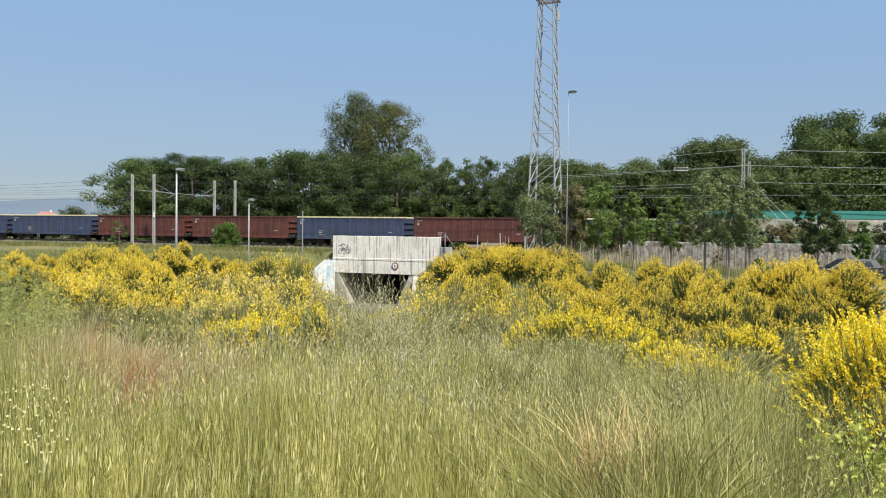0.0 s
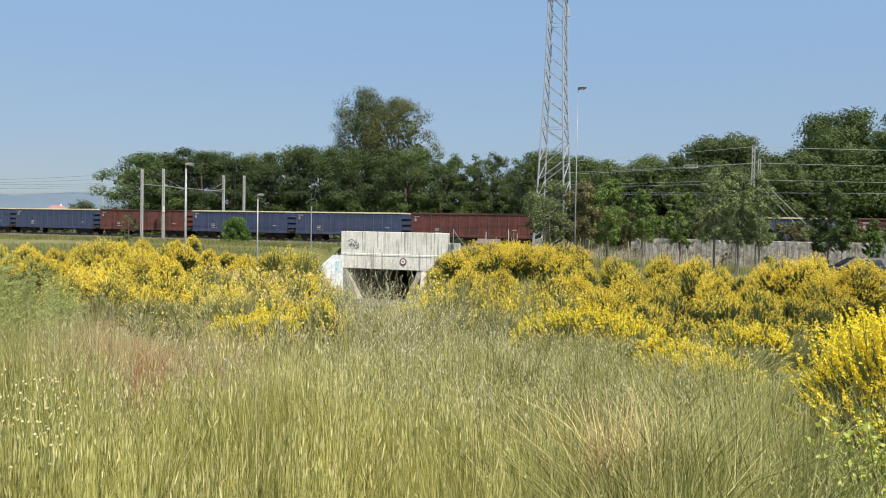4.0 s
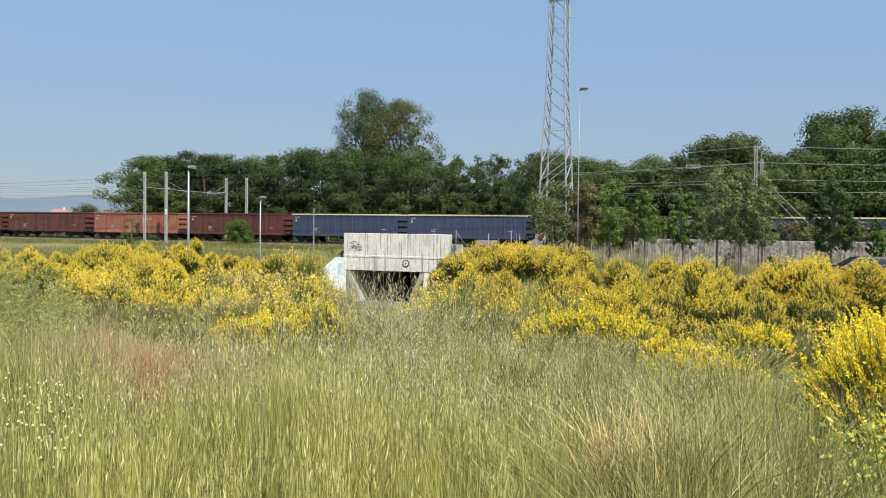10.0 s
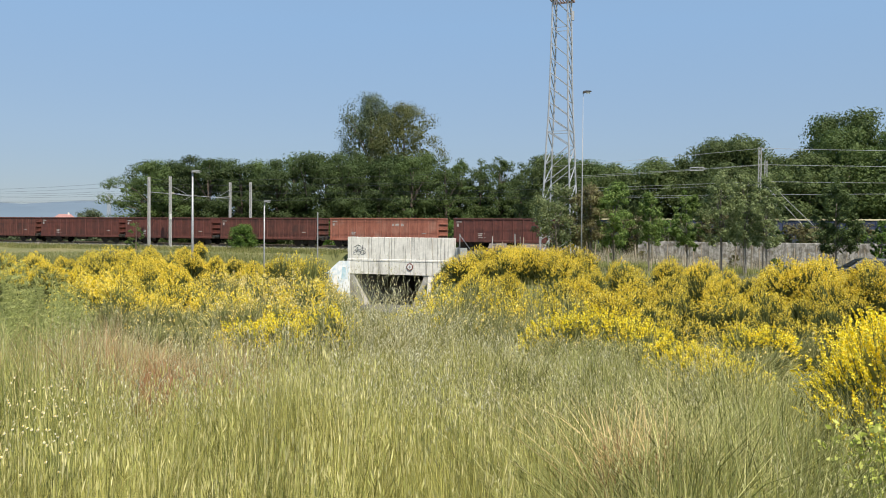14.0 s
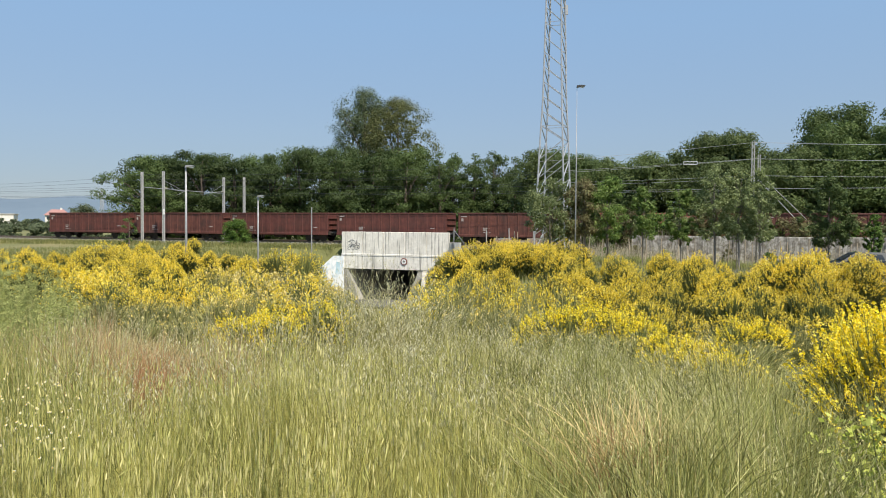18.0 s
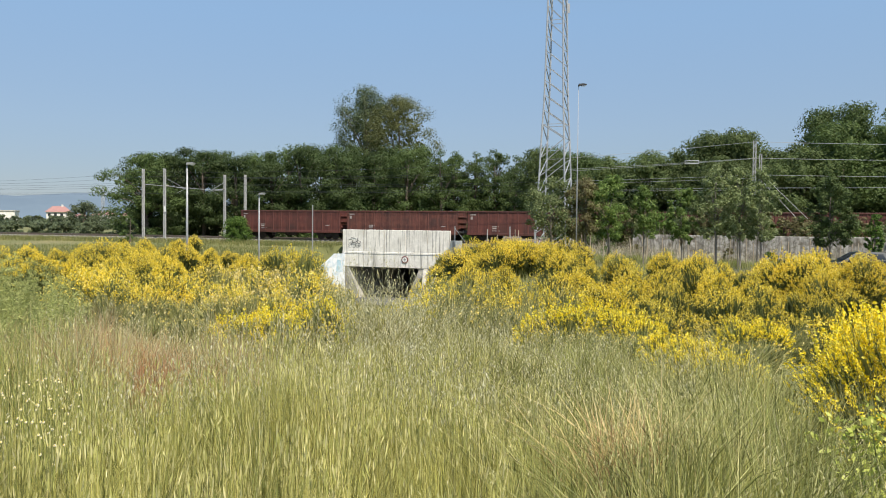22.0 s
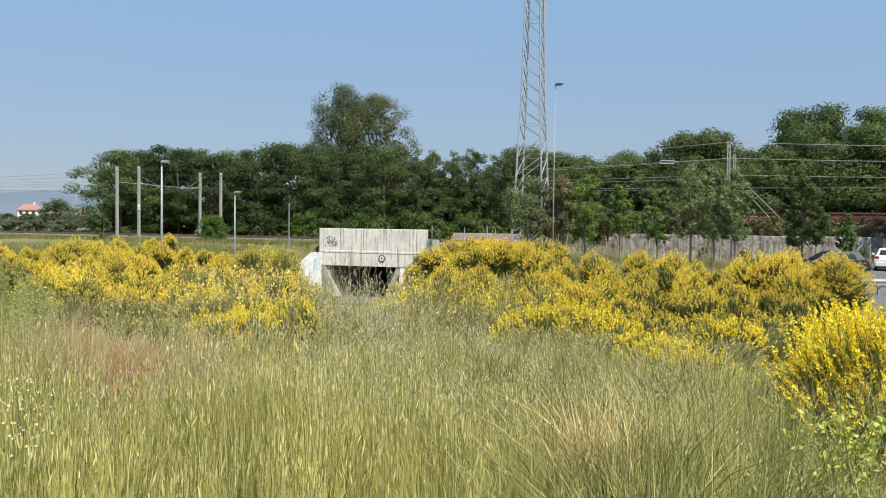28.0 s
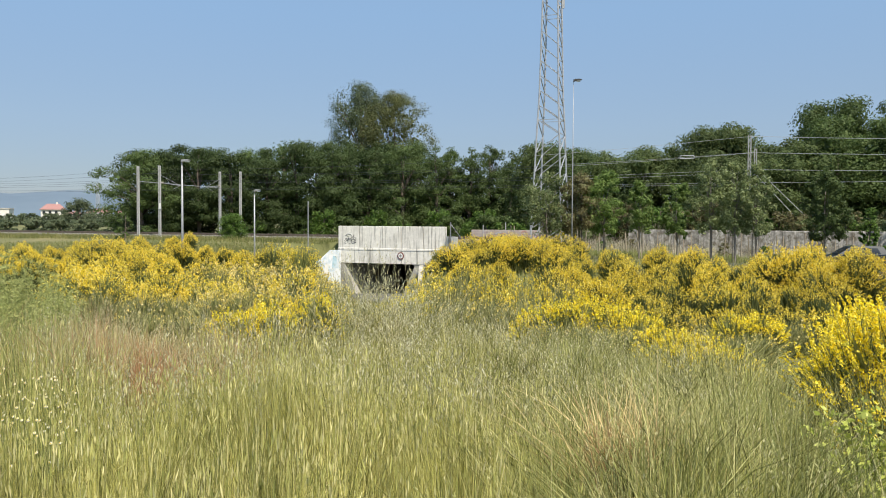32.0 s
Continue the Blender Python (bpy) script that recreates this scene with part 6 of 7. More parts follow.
# beside the ramp
for y, dx, k in ((40, 5.5, 1), (46, 6.2, 0), (52, 7.2, 1), (58, 8.0, 0), (64, 8.4, 1), (70, 8.2, 3), (49, 4.6, 3), (61, 5.9, 3), (44, 8.5, 2), (55, 10.0, 2), (66, 10.5, 0), (75.2, 9.4, 1),
                 (34, -8, 1), (38, -8.5, 3), (36, -11, 0), (42, -12, 0), (48, -14, 1), (55, -15, 1), (62, -15, 3), (68, -15.5, 1)):
    px, py = rail_xy(RAMP_S, PORTAL_O)
    broom(FAR[k], px + (py - y) * 0.035 + dx, y, YB, r.uniform(0, 360))
for lx, ly, zt, k in ((6.9, -1.6, -1.3, 3), (4.0, -2.6, -2.9, 3), (3.0, -1.8, -3.3, 3), (5.0, -1.2, -1.9, 3), (7.6, -2.4, -0.9, 1), (8.8, -3.0, -0.3, 3), (3.6, -4.6, -3.7, 3), (5.6, -5.0, -2.1, 1), (5.4, -3.2, -0.95, 1), (4.7, -3.0, -1.9, 3)):
    x, y = rail_xy(PORTAL_S + lx, PORTAL_O + ly)
    if lx < 5.6:
        broom(OLIVE[2], x, y, "olive-green broom bush leaning over the underpass", r.uniform(0, 360), 0.0, zt - 1.6 - gz(x, y), 1.25)
    else:
        broom(FAR[k], x, y, "broom bush leaning over the underpass", r.uniform(0, 360), 0.0, zt - (1.5, 1.7)[k == 1] - gz(x, y))
# right bank: domes from its crest down to the swale
for az, d, k, el in ((2.4, 44, 1, -1.9), (3.4, 42, 2, -1.35), (4.6, 42, 0, -1.05), (5.6, 42, 2, -0.95), (6.7, 41, 1, -1.25), (7.8, 40, 3, -1.6)):
    broom_to(az, d, k, FAR, YB, el)
broom_row(8.6, 19.0, 2.6, 38, FAR, YB, (-1.7, -1.85, -1.75, -1.65, -2.0), 0.15)
broom_row(18.8, 26.5, 2.6, 37, FAR, YB, (-2.2, -2.2, -1.7, -2.2), 0.2)
broom_row(9.0, 26.5, 2.8, 31, FAR, YB, (-2.9, -2.9, -3.0, -2.9), 0.35)
broom_row(1.6, 9.0, 2.4, 31, MIXED, YB, (-2.8, -2.8, -2.9), 0.3)
broom_row(5.0, 26.5, 2.7, 25.5, MIXED, YB, (-4.0, -4.1, -4.2, -4.2, -4.1), 0.35)
broom_row(9.5, 26.5, 2.5, 34.5, SPARSE, DB, (-2.4, -2.5, -2.5, -2.4), 0.2)
broom_row(7.5, 26.0, 2.6, 28, SPARSE, DB, (-3.5, -3.6, -3.7, -3.5), 0.2)
broom_row(9.6, 26.0, 2.4, 21.0, SPARSE, DB, (-5.3, -5.3, -5.4, -5.3), 0.25)
broom_row(-1.2, 8.0, 1.5, 19, OLIVE, LB, (-3.3, -3.6, -3.9), 0.3)
broom_row(1.0, 8.0, 1.7, 23.5, OLIVE, LB, (-2.9, -3.2, -3.4), 0.3)
for az, d, el in ((-8.6, 30, -3.9), (-7.7, 28, -4.2), (-9.4, 33, -3.4), (-9.0, 26, -4.4), (2.0, 50, -2.2)):
    broom_to(az, d, r.randrange(3), OLIVE, LB, el)
broom_row(-2.4, 6.4, 1.5, 15.5, LOWB, LB, (-4.2, -4.2, -4.6), 0.3)
broom_row(-6.6, 9.0, 1.15, 12.6, LOWB, LB, (-4.9, -5.0, -5.2, -5.4), 0.3)
for az, d, el in ((-0.8, 16.5, -4.0), (3.0, 15.4, -4.5)):
    broom_to(az, d, r.randrange(4), MIDB, YB, el)
for az, d, el in ((5.9, 11.8, -5.5), (6.8, 11.4, -5.2), (8.0, 11.2, -4.95), (9.2, 11.4, -4.75), (10.4, 11.2, -5.0), (11.4, 11.0, -5.1), (12.4, 10.8, -5.4), (13.3, 10.4, -5.9), (14.6, 9.4, -6.5), (15.8, 9.0, -6.8), (17.0, 8.8, -7.0), (18.2, 8.6, -7.1), (15.2, 8.4, -7.8), (16.6, 8.1, -8.1), (17.8, 7.9, -8.2), (19.0, 8.0, -7.8), (19.3, 11.6, -5.7), (21.0, 11.8, -5.5)):
    broom_to(az, d, r.randrange(3), FRONT, FB, el)
broom_row(7.0, 22.0, 1.5, 9.6, LOWB, LB, (-6.4, -6.7, -6.9, -6.9), 0.25)
broom_row(18.6, 24.6, 1.2, 13.0, LOWB, LB, (-5.9, -5.8, -5.6), 0.25)
broom_row(12.5, 24.5, 1.7, 16.5, SPARSE, DB, (-5.9, -5.8, -5.7), 0.2)
for az in np.arange(1.75, 9.0, 1.2):
    broom_to(az, 56.5 + r.uniform(-2, 2) - az * 0.3, r.choice((0, 2)), FAR, "yellow-flowering broom bush before the wall", -0.9 + r.uniform(-0.2, 0.1))
# the nearest bush, and the round one by the guard rail
for az, d, k, el in ((27.4, 6.1, 0, -3.8), (29.0, 5.9, 0, -3.2), (31.0, 5.8, 0, -3.3), (30.0, 6.8, 0, -3.3), (33.0, 6.3, 0, -3.6), (25.8, 6.8, 1, -5.3), (28.2, 7.4, 0, -3.5), (31.8, 7.2, 0, -3.3)):
    broom_to(az, d, k, NEAR, "yellow-flowering broom bush at the edge of the grass", el)
NEARG = [broom_data(665, 0.5, 0.9, 700, 26, 40, 0.16, 0.0175, 0.0035, "broom_flower_bright", 0.3, 0.3, 0.3, "broom_stem_grey")]
for az, d, el in ((28.0, 5.4, -7.4), (29.8, 5.2, -7.8), (31.5, 5.0, -7.6), (26.2, 5.6, -8.2)):
    broom_to(az, d, 0, NEARG, "low broom bush with few yellow spikes", el)
for az, d, k, el in ((21.9, 34, 0, -1.4), (22.9, 33, 4, -1.3), (23.8, 34, 1, -1.3), (24.6, 30, 0, -2.5), (25.4, 31, 3, -2.3)):
    broom_to(az, d, k, FAR, YB, el)
broom_to(26.85, 31.0, 0, ROUND, "large rounded broom bush beside the guard rail", -1.2)


# ---------- meadow ----------
def polar(r, n, d0, d1, a0, a1, power=1.0):
    u = r.random(n)
    d = d0 + (d1 - d0) * u ** power
    a = np.radians(r.uniform(a0, a1, n) + r.normal(0, 2.5, n) / np.maximum(0.4, d / 6))
    return d * np.sin(a), d * np.cos(a)


def blades(r, x, y, h0, h1, width, lean, k=4, tussock=0.17):
    n = len(x)
    z = ground_z(x, y) - 0.02
    h = r.uniform(h0, h1, n) * (0.98 + 0.20 * np.sin(1.9 * x + 0.7 * y) * np.sin(1.4 * y - 0.5 * x + 1) + 0.20 * np.sin(5.3 * x + 2 + np.sin(2 * y)) * np.sin(4.1 * y + np.sin(3 * x)))
    # tussocks: blades of one clump lean one way and have one height
    ix, iy = np.floor((x + 0.09 * np.sin(9 * y)) / tussock), np.floor((y + 0.09 * np.sin(8 * x + 1)) / tussock)
    hash1 = np.abs(np.sin(ix * 12.9898 + iy * 78.233) * 43758.5453) % 1.0
    hash2 = np.abs(np.sin(ix * 39.346 + iy * 11.135) * 24634.6345) % 1.0
    hash3 = np.abs(np.sin(ix * 73.156 + iy * 52.235) * 9631.1337) % 1.0
    h = h * (0.78 + 0.36 * hash2)
    a = 2 * math.pi * hash1 + r.normal(0, 0.9, n)
    lean = lean * (0.45 + 1.3 * hash3)
    az, d = np.degrees(np.arctan2(x, y)), np.hypot(x, y)
    h = h * np.where((az > -6.8) & (az < -1.0) & (d > 6) & (d < 12), 0.88, 1.0) * np.where((az > -22) & (az < 11) & (d > 5.6) & (d < 9.5) & (h0 < 0.7), 0.8, 1.0) * np.where((az > 11) & (d > 4.6) & (d < 9), 0.72, 1.0) * np.where((az > 25.2) & (d < 5) & (y > 0), 0.78, 1.0)
    ln = np.minimum(np.abs(r.normal(0, lean, n)), 0.9) * h
    P = np.zeros((n, k, 3))
    for i in range(k):
        q = i / (k - 1)
        P[:, i, 0] = x + np.cos(a) * ln * q ** 2
        P[:, i, 1] = y + np.sin(a) * ln * q ** 2
        P[:, i, 2] = z + h * q - 0.12 * ln * q ** 3
    b = r.uniform(-0.9, 0.9, n)
    W = np.zeros((n, k, 3))
    for i in range(k):
        q = i / (k - 1)
        W[:, i, 0], W[:, i, 1] = np.cos(b) * width * (1 - 0.75 * q), np.sin(b) * width * (1 - 0.75 * q)
    return P, W


def ears(r, P, keep, length, wid):
    """Spindle-shaped seed heads at the tips of blades."""
    n = len(P)
    sel = r.random(n) < keep
    tip, bel = P[sel, -1], P[sel, -2]
    d = tip - bel
    d /= np.linalg.norm(d, axis=1, keepdims=True)
    m = len(tip)
    a = r.uniform(-0.9, 0.9, m)
    w = np.stack([np.cos(a), np.sin(a), np.zeros(m)], 1) * wid
    L = (length * r.uniform(0.7, 1.3, m))[:, None]
    lo, mi, hi = tip - d * L * 0.4, tip + d * L * 0.05, tip + d * L * 0.6
    return np.stack([lo, mi + w, hi, mi - w], 1)


EDGE_AZ = [-40, -28, -25.5, -24.3, -20, -13.5, -8.8, -5, 0, 3, 6, 12, 18, 20.5, 22, 23.5, 25.0, 27, 40]
EDGE_D = [22, 20, 14.0, 10.5, 9.4, 8.8, 9.0, 10.5, 10.5, 9.5, 8.6, 8.0, 6.8, 6.8, 6.6, 5.8, 4.8, 3.8, 3.7]


def in_meadow(x, y, r, soft=0.8):
    d, a = np.hypot(x, y), np.degrees(np.arctan2(x, y))
    return d < np.interp(a, EDGE_AZ, EDGE_D) + r.normal(0, soft, len(x))


def spikelets(r, P, count, reach, length, wid):
    """Loose drooping heads: small pointed spikelets hung round the upper part of each stalk."""
    out = []
    n = len(P)
    for k in range(count):
        q = 0.05 + 0.95 * (k + 0.5) / count
        base = P[:, -2] + (P[:, -1] - P[:, -2]) * q
        a = r.uniform(0, 2 * math.pi, n)
        c = base + np.stack([np.cos(a), np.sin(a), -0.4 * np.ones(n)], 1) * (r.uniform(0.25, 1.0, n) * reach * (1.15 - q))[:, None]
        v = np.stack([np.cos(a) * 0.5, np.sin(a) * 0.5, -np.ones(n)], 1) + r.normal(size=(n, 3)) * 0.35
        v /= np.linalg.norm(v, axis=1, keepdims=True)
        b = r.uniform(-0.9, 0.9, n)
        w = np.stack([np.cos(b), np.sin(b), np.zeros(n)], 1) * wid
        L = (length * r.uniform(0.7, 1.3, n))[:, None]
        out.append(np.stack([c - v * L * 0.35, c + w, c + v * L * 0.65, c - w], 1))
    return np.concatenate(out)


def meadow():
    r = np.random.default_rng(77)
    # fine grass and standing wall barley
    x, y = polar(r, 56000, 1.9, 9.0, -36, 36, 0.8)
    k = in_meadow(x, y, r, 0.5)
    x, y = x[k], y[k]
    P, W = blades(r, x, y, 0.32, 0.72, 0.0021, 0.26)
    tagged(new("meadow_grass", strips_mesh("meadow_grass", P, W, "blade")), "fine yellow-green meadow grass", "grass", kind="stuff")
    x, y = polar(r, 21000, 2.0, 8.2, -36, 22, 0.75)
    k = in_meadow(x, y, r, 0.6) & (np.hypot(x, y) < 6.2 + r.normal(0, 0.5, len(x))) & (np.degrees(np.arctan2(x, y)) < 5 + r.normal(0, 5, len(x))) & (r.random(len(x)) < 0.72 + 0.5 * np.sin(1.1 * x + np.sin(0.9 * y)) * np.sin(1.3 * y + 0.4 * x))
    x, y = x[k], y[k]
    P, W = blades(r, x, y, 0.52, 0.76, 0.0017, 0.12)
    tagged(new("barley", strips_mesh("barley", P, W, "blade")), "stalks of ripening wall barley", "grass", kind="stuff")
    tagged(new("barley_ears", faces_mesh("barley_ears", ears(r, P, 0.85, 0.06, 0.0034), "barley")), "pale green barley ears", "grass", kind="stuff")
    # looser grass towards the broom
    x, y = polar(r, 60000, 6.0, 17, -36, 30, 0.75)
    k = in_meadow(x, y, r)
    x, y = x[k], y[k]
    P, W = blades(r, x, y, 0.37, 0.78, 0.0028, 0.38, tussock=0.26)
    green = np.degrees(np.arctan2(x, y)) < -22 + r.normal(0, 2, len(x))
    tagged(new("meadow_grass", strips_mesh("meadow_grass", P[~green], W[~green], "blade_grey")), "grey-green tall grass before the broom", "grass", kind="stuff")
    tagged(new("meadow_grass", strips_mesh("meadow_grass", P[green], W[green], "blade_green")), "fresh green tall grass", "grass", kind="stuff")
    x, y = polar(r, 3400, 4.6, 11.5, -25, 20, 0.9)
    k = in_meadow(x, y, r, 1.0)
    x, y = x[k], y[k]
    P, W = blades(r, x, y, 0.58, 0.9, 0.0017, 0.3)
    tagged(new("wild_oats", strips_mesh("wild_oats", P, W, "oat")), "pale stalks of wild oats", "grass", kind="stuff")
    tagged(new("oat_heads", faces_mesh("oat_heads", spikelets(r, P, 10, 0.075, 0.026, 0.0036), "spikelet")), "drooping pale oat spikelets", "grass", kind="stuff")
    # broad bright blades among the fine ones
    x, y = polar(r, 17000, 2.2, 7.5, -34, 31, 0.75)
    k = in_meadow(x, y, r, 0.5) & (np.sin(2.3 * x + np.sin(1.3 * y)) * np.sin(1.9 * y + 0.6 * x) > -0.2)
    x, y = x[k], y[k]
    P, W = blades(r, x, y, 0.34, 0.7, 0.003, 0.24)
    tagged(new("broad_grass", strips_mesh("broad_grass", P, W, "blade_broad")), "broad light green grass blades", "grass", kind="stuff")
    # rougher growth on the right
    x, y = polar(r, 37000, 2.6, 9.5, 0, 29, 0.7)
    k = in_meadow(x, y, r) & (np.degrees(np.arctan2(x, y)) > 6.5 + r.normal(0, 3.0, len(x)) + 2 * np.sin(y * 1.7))
    x, y = x[k], y[k]
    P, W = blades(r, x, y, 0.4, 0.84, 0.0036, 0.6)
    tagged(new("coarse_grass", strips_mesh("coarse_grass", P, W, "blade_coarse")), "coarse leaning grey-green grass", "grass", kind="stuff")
    x, y = polar(r, 2200, 2.8, 8.5, 3, 27, 0.75)
    k = in_meadow(x, y, r)
    P, W = blades(r, x[k], y[k], 0.42, 0.8, 0.0026, 0.75)
    tagged(new("dry_grass", strips_mesh("dry_grass", P, W, "dry_blade")), "pale dry leaning grass stalks", "grass", kind="stuff")
    x, y = polar(r, 2600, 3.0, 9.0, 6, 26, 0.8)
    k = in_meadow(x, y, r)
    x, y = x[k], y[k]
    P, W = blades(r, x, y, 0.5, 0.85, 0.0017, 0.6)
    tagged(new("brome_grass", strips_mesh("brome_grass", P, W, "blade_coarse")), "leaning stalks of brome grass", "grass", kind="stuff")
    tagged(new("brome_heads", faces_mesh("brome_heads", spikelets(r, P, 10, 0.06, 0.024, 0.0028), "brome")), "grey-green nodding brome heads", "grass", kind="stuff")
    # sparse grass over the banks and the field
    x, y = polar(r, 60000, 14, 78, -36, 36, 0.9)
    s, o = rail_so(x, y)
    az = np.degrees(np.arctan2(x, y))
    keep = ((o < -9.5) | ((o < -3.0) & (s < -9))) & ~((az > 24.5) & (np.hypot(x, y) > 27)) & (ground_z(x, y) > -3.5) & ~((az > -6.8) & (az < -2.2))
    x, y = x[keep], y[keep]
    P, W = blades(r, x, y, 0.25, 0.6, 0.014, 0.25, 3)
    tagged(new("field_grass", strips_mesh("field_grass", P, W, "blade_rough")), "rough grass of the field and banks", "grass", kind="stuff")
    x, y = polar(r, 14000, 55, 96, -36, -6, 0.8)
    s, o = rail_so(x, y)
    keep = (o < -4.2) & (ground_z(x, y) > -2.2)
    P, W = blades(r, x[keep], y[keep], 0.2, 0.55, 0.02, 0.3, 3)
    tagged(new("field_grass", strips_mesh("field_grass", P, W, "blade_rough")), "rough dry grass of the field beside the railway", "grass", kind="stuff")
    # grass up to the foot of the ballast
    sw, ow = r.uniform(-85, -11, 16000), r.uniform(-5.5, -1.9, 16000)
    P, W = blades(r, sw * CS + ow * SN, LINE_Y - sw * SN + ow * CS, 0.25, 0.6, 0.018, 0.35, 3)
    tagged(new("field_grass", strips_mesh("field_grass", P, W, "blade_rough")), "rough green grass at the foot of the ballast", "grass", kind="stuff")
    # pale dry stalks before the retaining wall
    sw, ow = r.uniform(12, 62, 9000), r.uniform(-15.0, -10.0, 9000)
    P, W = blades(r, sw * CS + ow * SN, LINE_Y - sw * SN + ow * CS, 0.25, 0.6, 0.016, 0.3, 3)
    tagged(new("field_grass", strips_mesh("field_grass", P, W, "blade_green")), "fresh green grass strip before the concrete wall", "grass", kind="stuff")
    sw, ow = r.uniform(8, 62, 2600), r.uniform(-11.0, -9.0, 2600)
    x, y = sw * CS + ow * SN, LINE_Y - sw * SN + ow * CS
    P, W = blades(r, x, y, 0.6, 1.55, 0.013, 0.22, 3)
    tagged(new("dry_stalks", strips_mesh("dry_stalks", P, W, "dry_stalk")), "pale dry weed stalks before the concrete wall", "grass", kind="stuff")
    # a tangle of dry sticks and brambles between the underpass and the wall
    sw, ow = r.uniform(10.5, 24, 2000), r.uniform(-12.0, -6.5, 2000)
    P, W = blades(r, sw * CS + ow * SN, LINE_Y - sw * SN + ow * CS, 0.7, 1.75, 0.014, 0.25, 3)
    tagged(new("dry_stalks", strips_mesh("dry_stalks", P, W, "dry_stalk")), "pale dry sticks beside the railway", "grass", kind="stuff")
    sw, ow = r.uniform(11, 24, 2000), r.uniform(-9.5, -6.0, 2000)
    P, W = blades(r, sw * CS + ow * SN, LINE_Y - sw * SN + ow * CS, 0.7, 1.5, 0.02, 0.8, 4)
    tagged(new("brambles", strips_mesh("brambles", P, W, "bramble")), "dark brambles beside the railway", "brambles", kind="stuff")
    # the meadow goes on beside and behind
    d, an = 0.7 + 11.3 * r.random(32000) ** 0.7, np.radians(r.uniform(33, 327, 32000))
    xn, yn = polar(r, 1500, 0.7, 2.1, -36, 36, 0.6)
    P, W = blades(r, np.concatenate([d * np.sin(an), xn]), np.concatenate([d * np.cos(an), yn]), 0.35, 0.72, 0.006, 0.24, 3)
    tagged(new("meadow_grass", strips_mesh("meadow_grass", P, W, "blade")), "tall yellow-green grass around the viewpoint", "grass", kind="stuff")
    # taller wild oats before the underpass
    ao, do = np.radians(r.uniform(-7.2, -1.6, 1500)), r.uniform(9.6, 11.6, 1500)
    P, W = blades(r, do * np.sin(ao), do * np.cos(ao), 0.6, 1.0, 0.003, 0.4, 4)
    tagged(new("meadow_grass", strips_mesh("meadow_grass", P, W, "blade_grey")), "tall grass before the underpass", "grass", kind="stuff")
    ao, do = np.radians(r.normal(-4.7, 1.6, 240)), r.uniform(9.2, 10.8, 240)
    P, W = blades(r, do * np.sin(ao), do * np.cos(ao), 0.78, 1.42, 0.003, 0.5, 5)
    tagged(new("wild_oats", strips_mesh("wild_oats", P, W, "oat")), "tall pale stalks of wild oats", "grass", kind="stuff")
    tagged(new("oat_heads", faces_mesh("oat_heads", spikelets(r, P, 14, 0.09, 0.034, 0.0045), "spikelet")), "drooping pale oat spikelets", "grass", kind="stuff")


meadow()


def tuft(az, d, n, h0, h1, spread, lean, mat, width, label, name="grass_tuft"):
    r = np.random.default_rng(int(1000 + az * 10 + d * 100))
    x0, y0 = d * math.sin(radians(az)), d * math.cos(radians(az))
    P, W = blades(r, x0 + r.normal(0, spread, n), y0 + r.normal(0, spread, n), h0, h1, width, lean, 5, 0.004)
    o = new(name, strips_mesh(name, P, W, mat))
    return tagged(o, label, "grass tuft", kind="stuff" if n >= 300 else "")


tuft(12.4, 4.0, 210, 0.68, 0.98, 0.09, 0.6, "straw", 0.0055, "dry straw-coloured grass tuft with arching stalks")
tuft(12.2, 3.9, 300, 0.5, 0.78, 0.07, 0.35, "dry_rust", 0.0036, "reddish dry grass tuft")
tuft(5.0, 5.6, 12, 0.62, 0.85, 0.14, 0.4, "oat", 0.003, "few long straw-coloured stalks")
tuft(-2.5, 6.4, 12, 0.6, 0.85, 0.25, 0.4, "oat", 0.0028, "few long straw-coloured stalks")
tuft(5.6, 3.3, 260, 0.25, 0.6, 0.11, 0.25, "blade_green", 0.003, "fresh green grass tuft")
tuft(-19.2, 6.6, 1500, 0.5, 0.9, 0.24, 0.3, "dry_rust", 0.0028, "patch of reddish dry grass in the meadow")
tuft(-24.0, 8.2, 1000, 0.45, 0.84, 0.42, 0.3, "dry_red", 0.0032, "patch of fading reddish grass in the meadow")
tuft(-21.5, 7.4, 1300, 0.45, 0.82, 0.5, 0.35, "oat", 0.003, "patch of pale dry grass in the meadow")
tuft(-16.8, 7.2, 900, 0.45, 0.8, 0.35, 0.35, "dry_red", 0.003, "patch of fading reddish grass in the meadow")
for az, d, n in ((-27.0, 7.6, 400), (-22.8, 7.2, 500), (-20.4, 8.0, 400), (-18.2, 7.4, 350), (-15.4, 8.2, 300)):
    tuft(az, d, n, 0.5, 0.86, 0.34, 0.35, "dry_red", 0.0022, "feathery patch of reddish seeding grass")
tuft(22.6, 4.6, 320, 0.55, 0.9, 0.22, 0.55, "blade_coarse", 0.003, "tall arching grey-green grass tuft")
tuft(24.2, 4.3, 240, 0.5, 0.85, 0.16, 0.55, "blade", 0.003, "tall arching yellow-green grass tuft")
tuft(26.8, 3.75, 160, 0.5, 0.95, 0.2, 0.55, "blade_green", 0.003, "tall arching light green grass tuft")
tuft(28.4, 3.7, 160, 0.45, 0.8, 0.2, 0.55, "blade_green", 0.003, "tall arching light green grass tuft")
tuft(24.6, 3.8, 200, 0.45, 0.78, 0.2, 0.55, "blade_coarse", 0.0028, "arching grey-green grass tuft")
tuft(29.6, 3.9, 420, 0.35, 0.75, 0.3, 0.8, "oat", 0.0034, "tall arching grey-green grass tuft")


